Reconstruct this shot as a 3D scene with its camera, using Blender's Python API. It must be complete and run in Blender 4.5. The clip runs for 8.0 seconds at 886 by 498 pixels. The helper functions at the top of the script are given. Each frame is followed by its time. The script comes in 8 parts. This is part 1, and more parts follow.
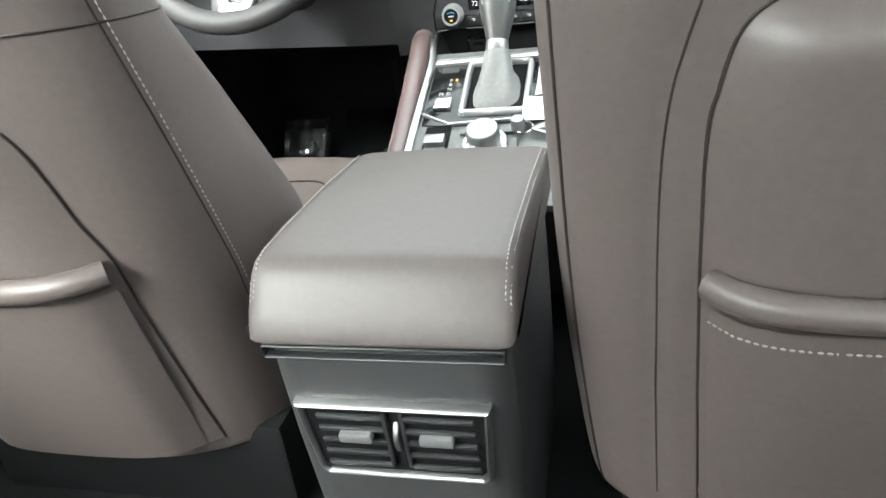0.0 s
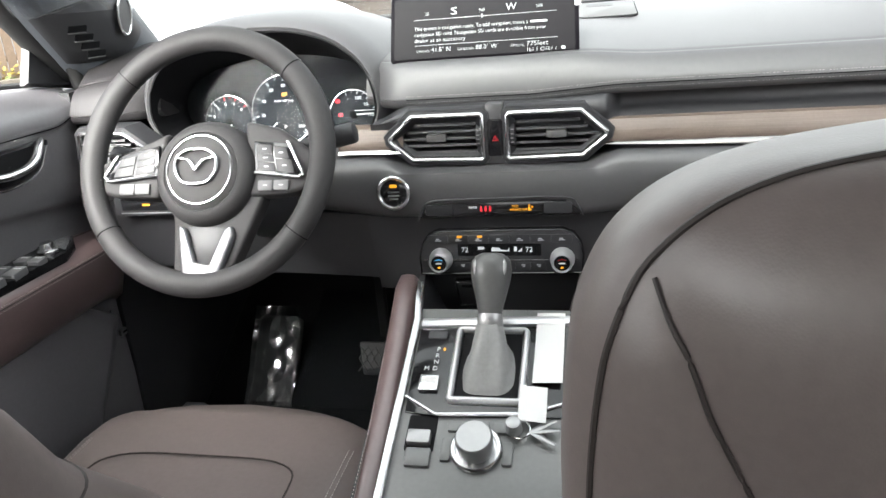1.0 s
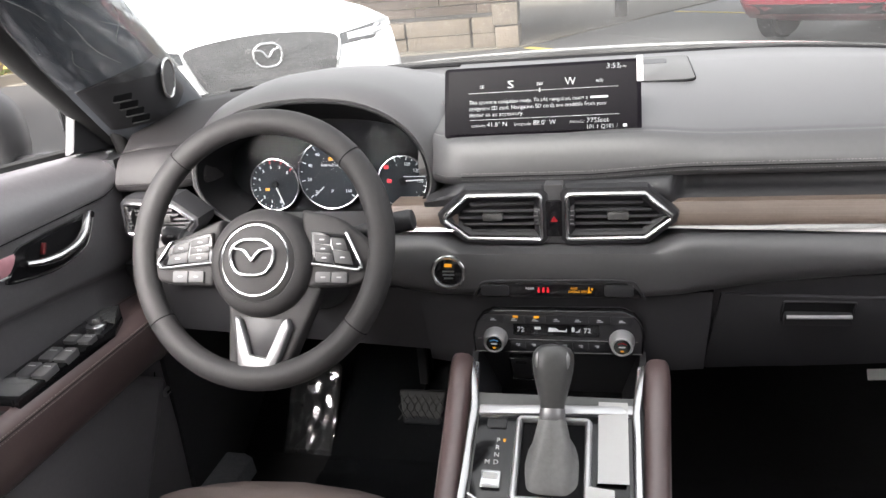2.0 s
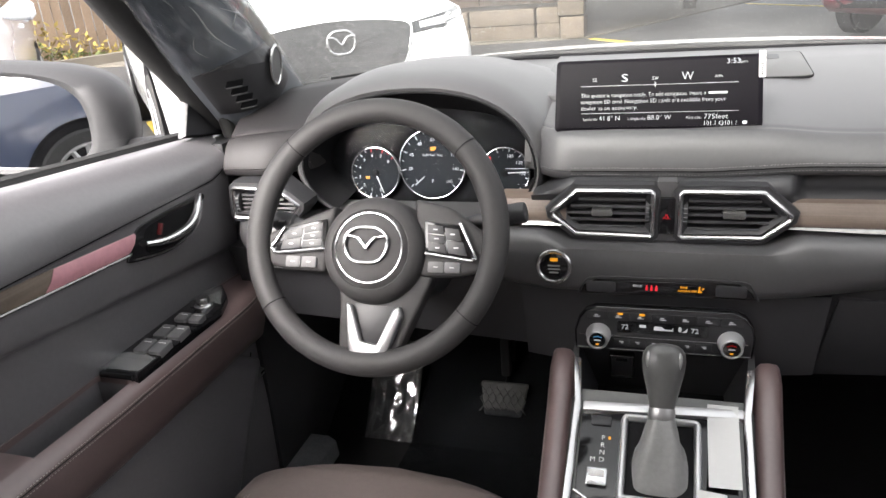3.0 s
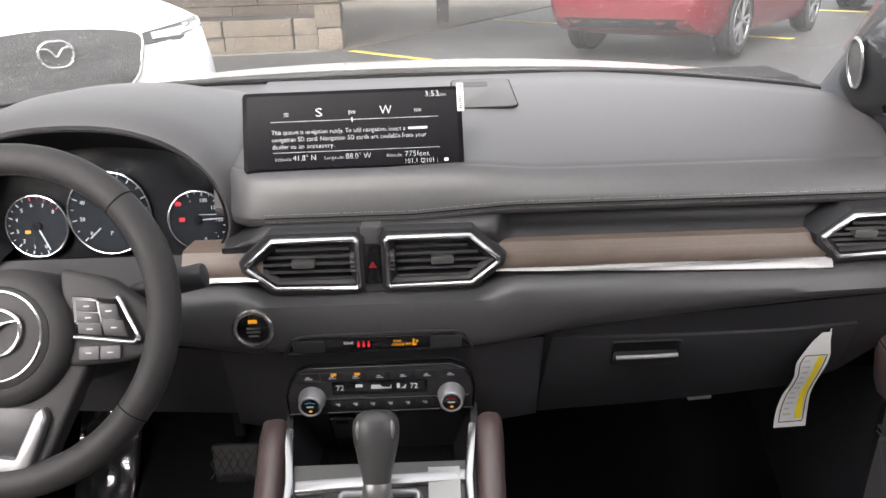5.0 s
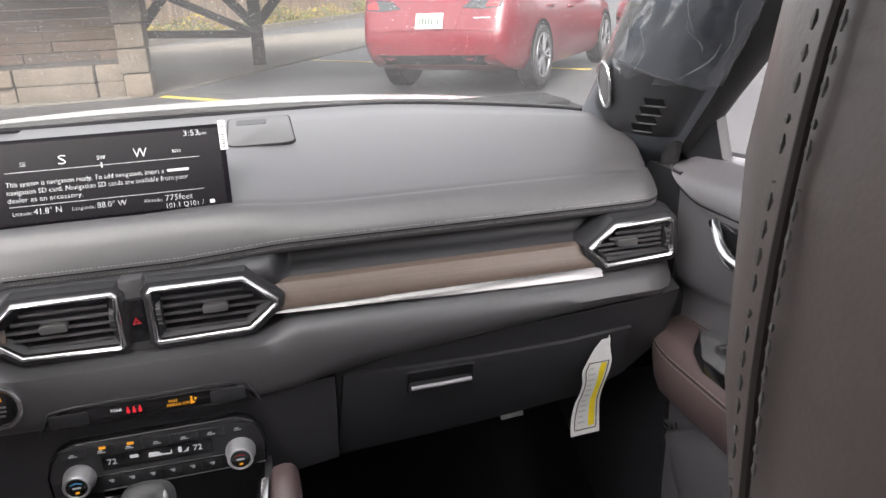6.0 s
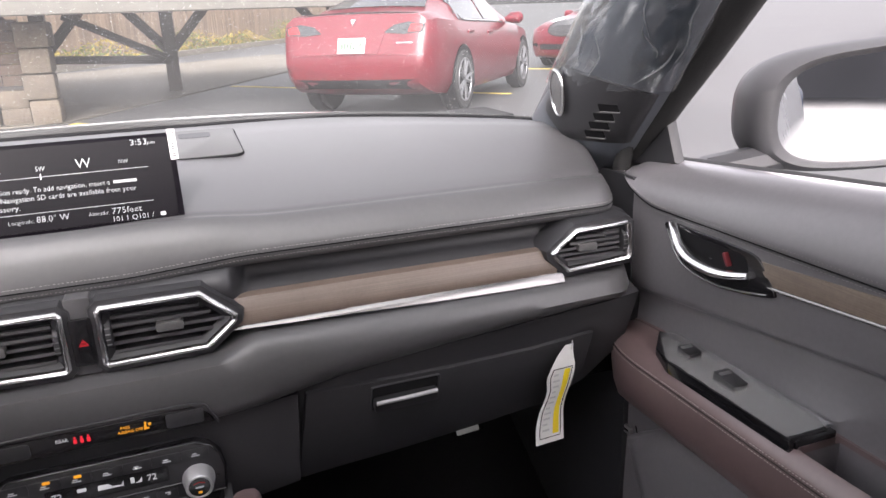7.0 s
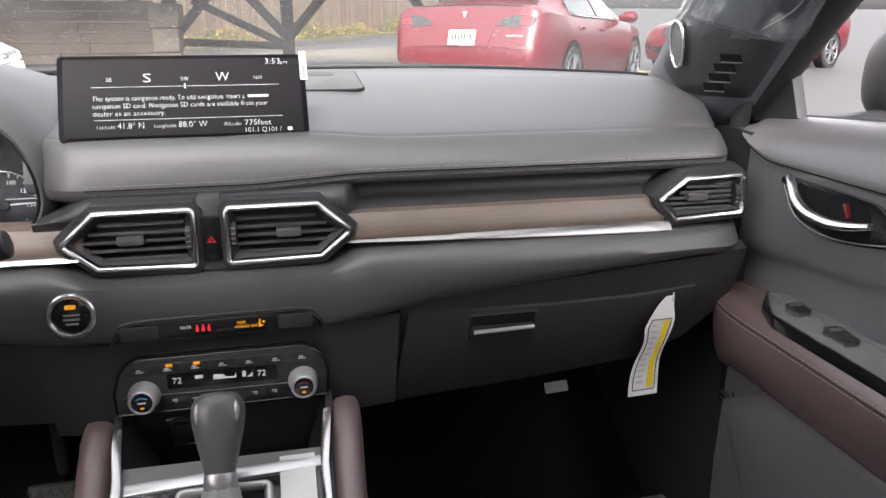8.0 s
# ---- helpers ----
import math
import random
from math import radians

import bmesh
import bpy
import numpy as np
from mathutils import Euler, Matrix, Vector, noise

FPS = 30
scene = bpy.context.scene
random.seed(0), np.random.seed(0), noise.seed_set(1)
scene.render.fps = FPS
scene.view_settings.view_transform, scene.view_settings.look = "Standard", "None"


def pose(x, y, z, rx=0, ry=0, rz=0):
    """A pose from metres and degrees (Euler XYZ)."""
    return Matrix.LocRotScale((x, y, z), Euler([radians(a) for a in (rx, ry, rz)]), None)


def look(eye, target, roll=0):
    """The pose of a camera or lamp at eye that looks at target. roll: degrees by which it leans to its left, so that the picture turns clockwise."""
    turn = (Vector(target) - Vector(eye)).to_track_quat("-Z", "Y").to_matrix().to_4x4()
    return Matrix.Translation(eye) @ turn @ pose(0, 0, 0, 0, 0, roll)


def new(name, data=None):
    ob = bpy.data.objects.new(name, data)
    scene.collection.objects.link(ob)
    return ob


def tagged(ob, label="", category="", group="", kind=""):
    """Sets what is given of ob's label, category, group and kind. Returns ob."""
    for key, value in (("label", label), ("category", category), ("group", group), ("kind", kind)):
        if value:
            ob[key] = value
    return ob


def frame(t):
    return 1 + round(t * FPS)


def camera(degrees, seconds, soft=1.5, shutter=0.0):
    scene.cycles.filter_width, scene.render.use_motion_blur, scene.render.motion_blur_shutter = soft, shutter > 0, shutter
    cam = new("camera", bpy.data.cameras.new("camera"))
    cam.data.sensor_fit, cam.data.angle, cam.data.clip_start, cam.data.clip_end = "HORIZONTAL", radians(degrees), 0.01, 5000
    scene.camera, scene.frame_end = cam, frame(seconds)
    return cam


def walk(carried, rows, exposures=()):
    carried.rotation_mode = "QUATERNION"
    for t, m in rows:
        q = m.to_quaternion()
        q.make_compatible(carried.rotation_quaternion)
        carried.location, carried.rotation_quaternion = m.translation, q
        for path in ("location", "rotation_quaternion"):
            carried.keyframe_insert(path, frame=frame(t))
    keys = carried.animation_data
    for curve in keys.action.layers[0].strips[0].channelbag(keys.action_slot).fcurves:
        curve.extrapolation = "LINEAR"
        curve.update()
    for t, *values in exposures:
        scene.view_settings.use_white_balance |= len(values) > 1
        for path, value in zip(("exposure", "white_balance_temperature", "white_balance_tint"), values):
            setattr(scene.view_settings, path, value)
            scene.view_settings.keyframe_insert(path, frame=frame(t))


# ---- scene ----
cam = camera(62.9, 8.0)
PATH = [
    (0, (0.181, 0.345, 0.893), (-0.312, 2.090, 0.044), -7.3),
    (0.2, (0.178, 0.388, 0.940), (-0.296, 2.170, 0.165), -6.4),
    (0.5, (0.157, 0.466, 0.985), (-0.268, 2.304, 0.312), -4.6),
    (0.8, (0.143, 0.524, 1.092), (-0.257, 2.350, 0.384), -4.0),
    (1, (0.141, 0.550, 1.115), (-0.278, 2.384, 0.435), -4.8),
    (1.2, (0.115, 0.576, 1.167), (-0.264, 2.411, 0.470), -4.6),
    (2.3, (0.058, 0.609, 1.243), (-0.433, 2.406, 0.516), -5.2),
    (2.5, (0.035, 0.603, 1.241), (-0.481, 2.39, 0.508), -5.1),
    (3, (-0.002, 0.591, 1.25), (-0.584, 2.357, 0.514), -4.7),
    (3.5, (-0.03, 0.595, 1.267), (-0.682, 2.336, 0.528), -4.3),
    (4, (-0.019, 0.646, 1.27), (-0.576, 2.415, 0.52), -3.2),
    (4.5, (0.032, 0.721, 1.26), (-0.245, 2.553, 0.507), -2.2),
    (5, (0.084, 0.738, 1.254), (0.09, 2.594, 0.509), -1.9),
    (5.2, (0.11, 0.749, 1.249), (0.208, 2.607, 0.515), -2.2),
    (6.3, (0.165, 0.752, 1.236), (0.693, 2.572, 0.596), -2.5),
    (6.5, (0.152, 0.75, 1.231), (0.719, 2.563, 0.605), -2.6),
    (7, (0.118, 0.776, 1.217), (0.769, 2.567, 0.61), -2.1),
    (7.5, (0.095, 0.788, 1.193), (0.735, 2.583, 0.586), -1.3),
    (8, (0.088, 0.738, 1.143), (0.495, 2.602, 0.541), -0.0),
]
EXPOSURES = [(0, 4.55, 6400, 1), (0.3, 4.45, 6400, 2), (0.7, 4.05, 6500, 5), (1.0, 3.62, 6500, 8), (2.5, 3.10, 6700, 14), (3.0, 3.10, 6700, 13), (4.5, 2.89, 6700, 13), (5.0, 2.84, 6700, 15), (6.5, 2.97, 6600, 17), (7.0, 3.03, 6600, 20), (7.5, 2.97, 6600, 18), (8.0, 2.92, 6600, 16)]
walk(cam, [(t, look(eye, target, roll)) for t, eye, target, roll in PATH], EXPOSURES)

# ---- light ----
world = bpy.data.worlds.new("overcast_sky")
scene.world = world
world.use_nodes = True
wn, wl = world.node_tree.nodes, world.node_tree.links
sky = wn.new("ShaderNodeTexSky")
sky.sky_type, sky.sun_disc = "NISHITA", False
sky.sun_elevation, sky.sun_rotation = radians(38), radians(200)
sky.air_density, sky.dust_density, sky.ozone_density = 1.0, 6.0, 1.0
grey = wn.new("ShaderNodeHueSaturation")
grey.inputs["Saturation"].default_value = 0.15
wl.new(sky.outputs[0], grey.inputs["Color"])
wl.new(grey.outputs[0], wn["Background"].inputs["Color"])
wn["Background"].inputs["Strength"].default_value = 0.15
sun_data = bpy.data.lights.new("sun", "SUN")
sun_data.energy, sun_data.angle, sun_data.color = 0.5, radians(40), (1.0, 0.98, 0.95)
sun = new("sun", sun_data)
sun.matrix_world = look((0, 0, 20), (0.2, 0.75, 19.38))


# ---- materials ----
def rgb(c):
    return (*c, 1.0) if len(c) == 3 else c


def material(name, color, rough=0.5, metal=0.0, spread=0.12, coarse=9.0, fine=160.0, bump=0.0, bump_scale=400.0,
             cells=False, coat=0.0, spec=0.5, vary=0.0):
    """A surface with two scales of colour variation, uneven gloss and a fine relief."""
    m = bpy.data.materials.new(name)
    m.use_nodes = True
    n, l = m.node_tree.nodes, m.node_tree.links
    b = n["Principled BSDF"]
    b.inputs["Metallic"].default_value = metal
    b.inputs["Coat Weight"].default_value = coat
    b.inputs["Coat Roughness"].default_value = 0.08
    b.inputs["Specular IOR Level"].default_value = spec
    co = n.new("ShaderNodeTexCoord")
    a1, a2 = n.new("ShaderNodeTexNoise"), n.new("ShaderNodeTexNoise")
    a1.inputs["Scale"].default_value, a1.inputs["Detail"].default_value = coarse, 5
    a2.inputs["Scale"].default_value, a2.inputs["Detail"].default_value = fine, 3
    l.new(co.outputs["Object"], a1.inputs["Vector"]), l.new(co.outputs["Object"], a2.inputs["Vector"])
    mixed = n.new("ShaderNodeMath")
    mixed.operation = "MULTIPLY_ADD"
    mixed.inputs[1].default_value = 0.6
    l.new(a1.outputs["Fac"], mixed.inputs[0])
    half = n.new("ShaderNodeMath")
    half.operation, half.inputs[1].default_value = "MULTIPLY", 0.4
    l.new(a2.outputs["Fac"], half.inputs[0])
    l.new(half.outputs[0], mixed.inputs[2])
    last = mixed.outputs[0]
    if vary:
        info = n.new("ShaderNodeObjectInfo")
        own = n.new("ShaderNodeMath")
        own.operation, own.inputs[1].default_value = "MULTIPLY_ADD", vary
        l.new(info.outputs["Random"], own.inputs[0]), l.new(last, own.inputs[2])
        last = own.outputs[0]
    ramp = n.new("ShaderNodeValToRGB")
    c = Vector(color[:3])
    ramp.color_ramp.elements[0].position, ramp.color_ramp.elements[1].position = 0.3, 0.72 + vary * 0.6
    ramp.color_ramp.elements[0].color = rgb(c * (1 - spread))
    ramp.color_ramp.elements[1].color = rgb(c * (1 + spread))
    l.new(last, ramp.inputs[0]), l.new(ramp.outputs[0], b.inputs["Base Color"])
    rr = n.new("ShaderNodeMapRange")
    rr.inputs["To Min"].default_value, rr.inputs["To Max"].default_value = rough * 0.86, min(1.0, rough * 1.14)
    l.new(a1.outputs["Fac"], rr.inputs["Value"]), l.new(rr.outputs[0], b.inputs["Roughness"])
    if bump:
        t = n.new("ShaderNodeTexVoronoi" if cells else "ShaderNodeTexNoise")
        t.inputs["Scale"].default_value = bump_scale
        l.new(co.outputs["Object"], t.inputs["Vector"])
        u = n.new("ShaderNodeBump")
        u.inputs["Strength"].default_value, u.inputs["Distance"].default_value = bump, 0.4 / bump_scale
        l.new(t.outputs[0], u.inputs["Height"]), l.new(u.outputs[0], b.inputs["Normal"])
    return m


def glowing(name, color, strength):
    m = bpy.data.materials.new(name)
    m.use_nodes = True
    b = m.node_tree.nodes["Principled BSDF"]
    b.inputs["Base Color"].default_value = rgb([v * 0.5 for v in color])
    b.inputs["Emission Color"].default_value, b.inputs["Emission Strength"].default_value = rgb(color), strength
    b.inputs["Roughness"].default_value = 0.4
    return m


def clear(name, tint=(1, 1, 1), rough=0.0, gloss=0.06, grow=0.5):
    """Thin glass: mostly see-through, with a mirror coat that grows at a slant."""
    m = bpy.data.materials.new(name)
    m.use_nodes = True
    n, l = m.node_tree.nodes, m.node_tree.links
    n.remove(n["Principled BSDF"])
    through_it, mirror, mix, slant = (n.new("ShaderNodeBsdfTransparent"), n.new("ShaderNodeBsdfGlossy"),
                                      n.new("ShaderNodeMixShader"), n.new("ShaderNodeLayerWeight"))
    through_it.inputs[0].default_value = rgb(tint)
    mirror.inputs["Roughness"].default_value = rough
    power, scaled = n.new("ShaderNodeMath"), n.new("ShaderNodeMath")
    power.operation, power.inputs[1].default_value = "POWER", 4.0
    scaled.operation, scaled.inputs[1].default_value, scaled.inputs[2].default_value = "MULTIPLY_ADD", grow, gloss
    slant.inputs["Blend"].default_value = 0.5
    l.new(slant.outputs["Facing"], power.inputs[0]), l.new(power.outputs[0], scaled.inputs[0])
    l.new(scaled.outputs[0], mix.inputs[0]), l.new(through_it.outputs[0], mix.inputs[1])
    l.new(mirror.outputs[0], mix.inputs[2]), l.new(mix.outputs[0], n["Material Output"].inputs["Surface"])
    return m


BROWN = material("brown_leather", (0.130, 0.107, 0.101), 0.42, spec=0.60, bump=0.10, bump_scale=900, cells=True, coarse=5)
BROWN_PAD = material("dark_plum_leather", (0.130, 0.090, 0.088), 0.33, spec=1.0, bump=0.10, bump_scale=900, cells=True)
# door plastic lighter than SOFT, making up in colour for weak light there
LIFTED_DOOR_SKIN = material("lightened_black_door_skin", (0.130, 0.125, 0.132), 0.34, spec=1.0, bump=0.10, bump_scale=1100, cells=True, coarse=4)
KNOB = material("grey_gear_leather", (0.085, 0.085, 0.084), 0.36, bump=0.1, bump_scale=1100, cells=True)
SOFT = material("soft_black_dash_plastic", (0.058, 0.0575, 0.0595), 0.43, spec=0.75, bump=0.12, bump_scale=1100, cells=True)
HARD = material("hard_black_plastic", (0.021, 0.0212, 0.0235), 0.48, spec=0.6, bump=0.10, bump_scale=1300, cells=True)
RIM = material("grey_black_wheel_leather", (0.029, 0.0278, 0.0284), 0.62, spec=0.42, bump=0.10, bump_scale=1000, cells=True)
SEAM = material("dark_leather_seam", (0.035, 0.029, 0.027), 0.6, spec=0.3)
# for matt black parts, and for shade painted into recesses and undersides
SHADE = material("matt_black_shade", (0.009, 0.009, 0.010), 0.8, spec=0.15)
PIANO = material("piano_black", (0.008, 0.008, 0.009), 0.12, spread=0.05, coat=0.25)
CHROME = material("satin_chrome", (0.60, 0.60, 0.605), 0.22, metal=1.0, spread=0.03, bump=0.02, bump_scale=200)
BRIGHT_CHROME = material("polished_handle_chrome", (0.80, 0.80, 0.80), 0.20, metal=1.0, spread=0.03)
SILVER = material("satin_silver", (0.40, 0.40, 0.40), 0.45, metal=1.0, spread=0.05)
WOOD = material("grey_brown_wood", (0.124, 0.0952, 0.0775), 0.42, spread=0.18, coarse=14, fine=300)


def add_grain(m, axis, strength=0.16):
    """Long fine streaks along one axis, mixed into the base colour and the relief."""
    n, l = m.node_tree.nodes, m.node_tree.links
    b = n["Principled BSDF"]
    co, sc_, tex = n.new("ShaderNodeTexCoord"), n.new("ShaderNodeMapping"), n.new("ShaderNodeTexNoise")
    sc_.inputs["Scale"].default_value = [6.0 if i == axis else 650.0 for i in range(3)]
    tex.inputs["Scale"].default_value, tex.inputs["Detail"].default_value = 1.0, 4
    l.new(co.outputs["Object"], sc_.inputs["Vector"]), l.new(sc_.outputs[0], tex.inputs["Vector"])
    shade = n.new("ShaderNodeMapRange")
    shade.inputs["From Min"].default_value, shade.inputs["From Max"].default_value = 0.3, 0.7
    shade.inputs["To Min"].default_value, shade.inputs["To Max"].default_value = 1 - strength, 1 + strength
    mul = n.new("ShaderNodeVectorMath")
    mul.operation = "MULTIPLY"
    old = b.inputs["Base Color"].links[0].from_socket
    l.new(tex.outputs["Fac"], shade.inputs["Value"]), l.new(old, mul.inputs[0]), l.new(shade.outputs[0], mul.inputs[1])
    l.new(mul.outputs[0], b.inputs["Base Color"])
    u = n.new("ShaderNodeBump")
    u.inputs["Strength"].default_value, u.inputs["Distance"].default_value = 0.12, 0.001
    l.new(tex.outputs["Fac"], u.inputs["Height"]), l.new(u.outputs[0], b.inputs["Normal"])


add_grain(WOOD, 0)
DOOR_WOOD = material("grey_brown_door_wood", (0.1625, 0.13, 0.104), 0.42, spread=0.18, coarse=14, fine=300)
add_grain(DOOR_WOOD, 1)
CARPET = material("black_carpet", (0.010, 0.010, 0.011), 0.95, spec=0.2, bump=0.6, bump_scale=700, spread=0.3)
PAPER_METAL = material("bright_brushed_metal", (0.62, 0.62, 0.63), 0.30, metal=0.75, spread=0.03)
GLASS = clear("window_glass", (0.78, 0.78, 0.775), 0.0, 0.012, 0.25)


def hazed(m, amount, scatter="ShaderNodeBsdfTranslucent"):
    """A thin uneven pale veil mixed into clear glass or film as painted haze."""
    n, l = m.node_tree.nodes, m.node_tree.links
    out = n["Material Output"].inputs["Surface"]
    old = out.links[0].from_socket
    veil, mix, tex, rng_ = n.new(scatter), n.new("ShaderNodeMixShader"), n.new("ShaderNodeTexNoise"), n.new("ShaderNodeMapRange")
    co = n.new("ShaderNodeTexCoord")
    veil.inputs[0].default_value = (0.75, 0.76, 0.74, 1)
    tex.inputs["Scale"].default_value, tex.inputs["Detail"].default_value = 7.0, 6
    l.new(co.outputs["Object"], tex.inputs["Vector"]), l.new(tex.outputs["Fac"], rng_.inputs["Value"])
    rng_.inputs["From Min"].default_value, rng_.inputs["From Max"].default_value = 0.3, 0.7
    rng_.inputs["To Min"].default_value, rng_.inputs["To Max"].default_value = amount * 0.6, amount * 1.4
    l.new(rng_.outputs[0], mix.inputs[0]), l.new(old, mix.inputs[1]), l.new(veil.outputs[0], mix.inputs[2]), l.new(mix.outputs[0], out)
    return m


# the veil puts the windscreen's hazy reflection into the glass itself
SCREEN_GLASS = hazed(clear("windscreen_glass", (0.58, 0.60, 0.585), 0.0, 0.03, 0.30), 0.045)
MIRROR = material("mirror_silver", (0.9, 0.9, 0.9), 0.01, metal=1.0, spread=0.01)
WHITE_PAINT = material("white_car_paint", (0.78, 0.79, 0.80), 0.22, spread=0.03, coat=0.7)
RED_PAINT = material("red_car_paint", (0.100, 0.0030, 0.0095), 0.30, spread=0.08, coat=0.3)
BLUE_PAINT = material("dark_blue_car_paint", (0.042, 0.0576, 0.102), 0.25, spread=0.08, coat=0.8)
SILVER_PAINT = material("silver_car_paint", (0.55, 0.57, 0.60), 0.25, spread=0.05, coat=0.7)
RUBBER = material("black_rubber", (0.018, 0.018, 0.018), 0.7, bump=0.2, bump_scale=300)
TINTED = material("dark_tinted_glass", (0.02, 0.022, 0.024), 0.06, spread=0.1, coat=0.5)
PAPER = material("white_paper", (0.64, 0.64, 0.632), 0.7, spread=0.03)
YELLOW_INK = material("yellow_ink", (0.80, 0.62, 0.02), 0.6)
INK = material("black_ink", (0.03, 0.03, 0.03), 0.6)
THREAD = material("grey_thread", (0.42, 0.39, 0.37), 0.7)
DARK_THREAD = material("dark_thread", (0.27, 0.26, 0.26), 0.7)
SEAT_THREAD = material("grey_seat_thread", (0.135, 0.130, 0.126), 0.7)
WET_FILM = clear("loose_plastic_sheet", (0.75, 0.77, 0.8), 0.12, 0.24)
PRINT = material("grey_print", (0.46, 0.46, 0.47), 0.6)
PINK = material("pink_protective_film", (0.62, 0.30, 0.34), 0.35, coat=0.2)
HEADLINER = material("grey_headliner_cloth", (0.62, 0.615, 0.595), 0.95, bump=0.3, bump_scale=1500)
LAMP_GLASS = material("pale_lamp_lens", (0.62, 0.63, 0.65), 0.08, coat=0.6, spread=0.2, coarse=30)
DARK_RED = material("dark_red_plastic", (0.12, 0.008, 0.012), 0.4)
RED_LAMP = material("red_lamp_lens", (0.25, 0.006, 0.008), 0.12, coat=0.6)
ASPHALT = material("wet_dark_asphalt", (0.048, 0.048, 0.049), 0.62, spread=0.35, coarse=0.5, fine=60, bump=0.5, bump_scale=140)
TIMBER = material("weathered_timber", (0.080, 0.056, 0.040), 0.85, spread=0.45, coarse=3, fine=50, bump=0.4, bump_scale=60, vary=0.35)
DARK_TIMBER = material("dark_old_timber", (0.050, 0.040, 0.032), 0.85, spread=0.3, coarse=4, bump=0.3, bump_scale=60)
STONE = material("rough_tan_block", (0.092, 0.074, 0.055), 0.9, spread=0.4, coarse=6, fine=40, bump=0.8, bump_scale=30, vary=0.3)
PALE_TIMBER = material("pale_grey_timber", (0.105, 0.099, 0.088), 0.85, spread=0.25, coarse=4, bump=0.3, bump_scale=60, vary=0.25)
FENCE = material("brown_fence_board", (0.140, 0.102, 0.072), 0.9, spread=0.3, coarse=2, fine=30, bump=0.3, bump_scale=60, vary=0.4)
CONCRETE = material("pale_concrete", (0.110, 0.098, 0.080), 0.85, spread=0.2, coarse=2, bump=0.4, bump_scale=80)
YELLOW_PAINT = material("yellow_line_paint", (0.50, 0.37, 0.06), 0.7, spread=0.25, coarse=6)
LEAF = material("autumn_leaf", (0.20, 0.15, 0.03), 0.8, spread=0.5, coarse=4, fine=30)
GREEN_LEAF = material("dull_green_leaf", (0.075, 0.09, 0.025), 0.8, spread=0.5, coarse=4, fine=30)
WHITE_GLOW = glowing("white_display_light", (0.85, 0.88, 0.9), 0.0339)
DIM_GLOW = glowing("dim_display_light", (0.75, 0.78, 0.8), 0.0158)
AMBER_GLOW = glowing("amber_lamp_light", (1.0, 0.42, 0.02), 0.0678)
RED_GLOW = glowing("red_lamp_light", (1.0, 0.03, 0.05), 0.0622)
BLUE_GLOW = glowing("blue_lamp_light", (0.1, 0.45, 0.9), 0.0226)


# ---- building helpers ----
def thing(name, place, label, category, group="", kind=""):
    ob = new(name)
    ob.empty_display_size = 0.05
    ob.location = place
    bpy.context.view_layer.update()
    return tagged(ob, label, category, group, kind)


def part(name, bm, mat, parent=None, label="", smooth=35, kind=""):
    """Links the bmesh, given in world metres, as one mesh under parent."""
    bmesh.ops.remove_doubles(bm, verts=bm.verts, dist=1e-6)
    bmesh.ops.recalc_face_normals(bm, faces=bm.faces)
    me = bpy.data.meshes.new(name)
    if parent is not None:
        at = Matrix.Identity(4)
        p = parent
        while p is not None:
            at = Matrix.LocRotScale(p.location, p.rotation_euler, p.scale) @ at
            p = p.parent
        bm.transform(at.inverted())
    bm.to_mesh(me)
    bm.free()
    me.materials.append(mat)
    if smooth:
        me.polygons.foreach_set("use_smooth", [True] * len(me.polygons))
        me.set_sharp_from_angle(angle=radians(smooth))
    ob = new(name, me)
    if parent is not None:
        ob.parent = parent
    if label:
        ob["label"] = label
    if kind:
        ob["kind"] = kind
    return ob


def box(bm, centre, size, bevel=0.0, seg=2, turn=None):
    m = Matrix.Translation(centre) @ (turn.to_4x4() if turn is not None else Matrix.Identity(4)) @ Matrix.Diagonal((*size, 1))
    vs = bmesh.ops.create_cube(bm, size=1.0, matrix=m)["verts"]
    if bevel:
        es = {e for v in vs for e in v.link_edges}
        bmesh.ops.bevel(bm, geom=list(es), offset=bevel, segments=seg, affect="EDGES", profile=0.5)
    return bm


def loft(bm, rings, closed=True, caps=True, loop=False):
    rows = [[bm.verts.new(p) for p in r] for r in rings]
    n = len(rows[0])
    pairs = list(zip(rows, rows[1:])) + ([(rows[-1], rows[0])] if loop else [])
    for a, b in pairs:
        for i in range(n if closed else n - 1):
            j = (i + 1) % n
            bm.faces.new((a[i], a[j], b[j], b[i]))
    if caps and closed and not loop:
        bm.faces.new(rows[0][::-1]), bm.faces.new(rows[-1])
    return rows


def disc(centre, ax, ay, r, n=24, ry=None, start=0.0):
    ry = r if ry is None else ry
    return [Vector(centre) + Vector(ax) * (r * math.cos(start + 2 * math.pi * i / n)) + Vector(ay) * (ry * math.sin(start + 2 * math.pi * i / n)) for i in range(n)]


def frame_of(d):
    d = Vector(d).normalized()
    a = d.orthogonal().normalized()
    return a, d.cross(a)


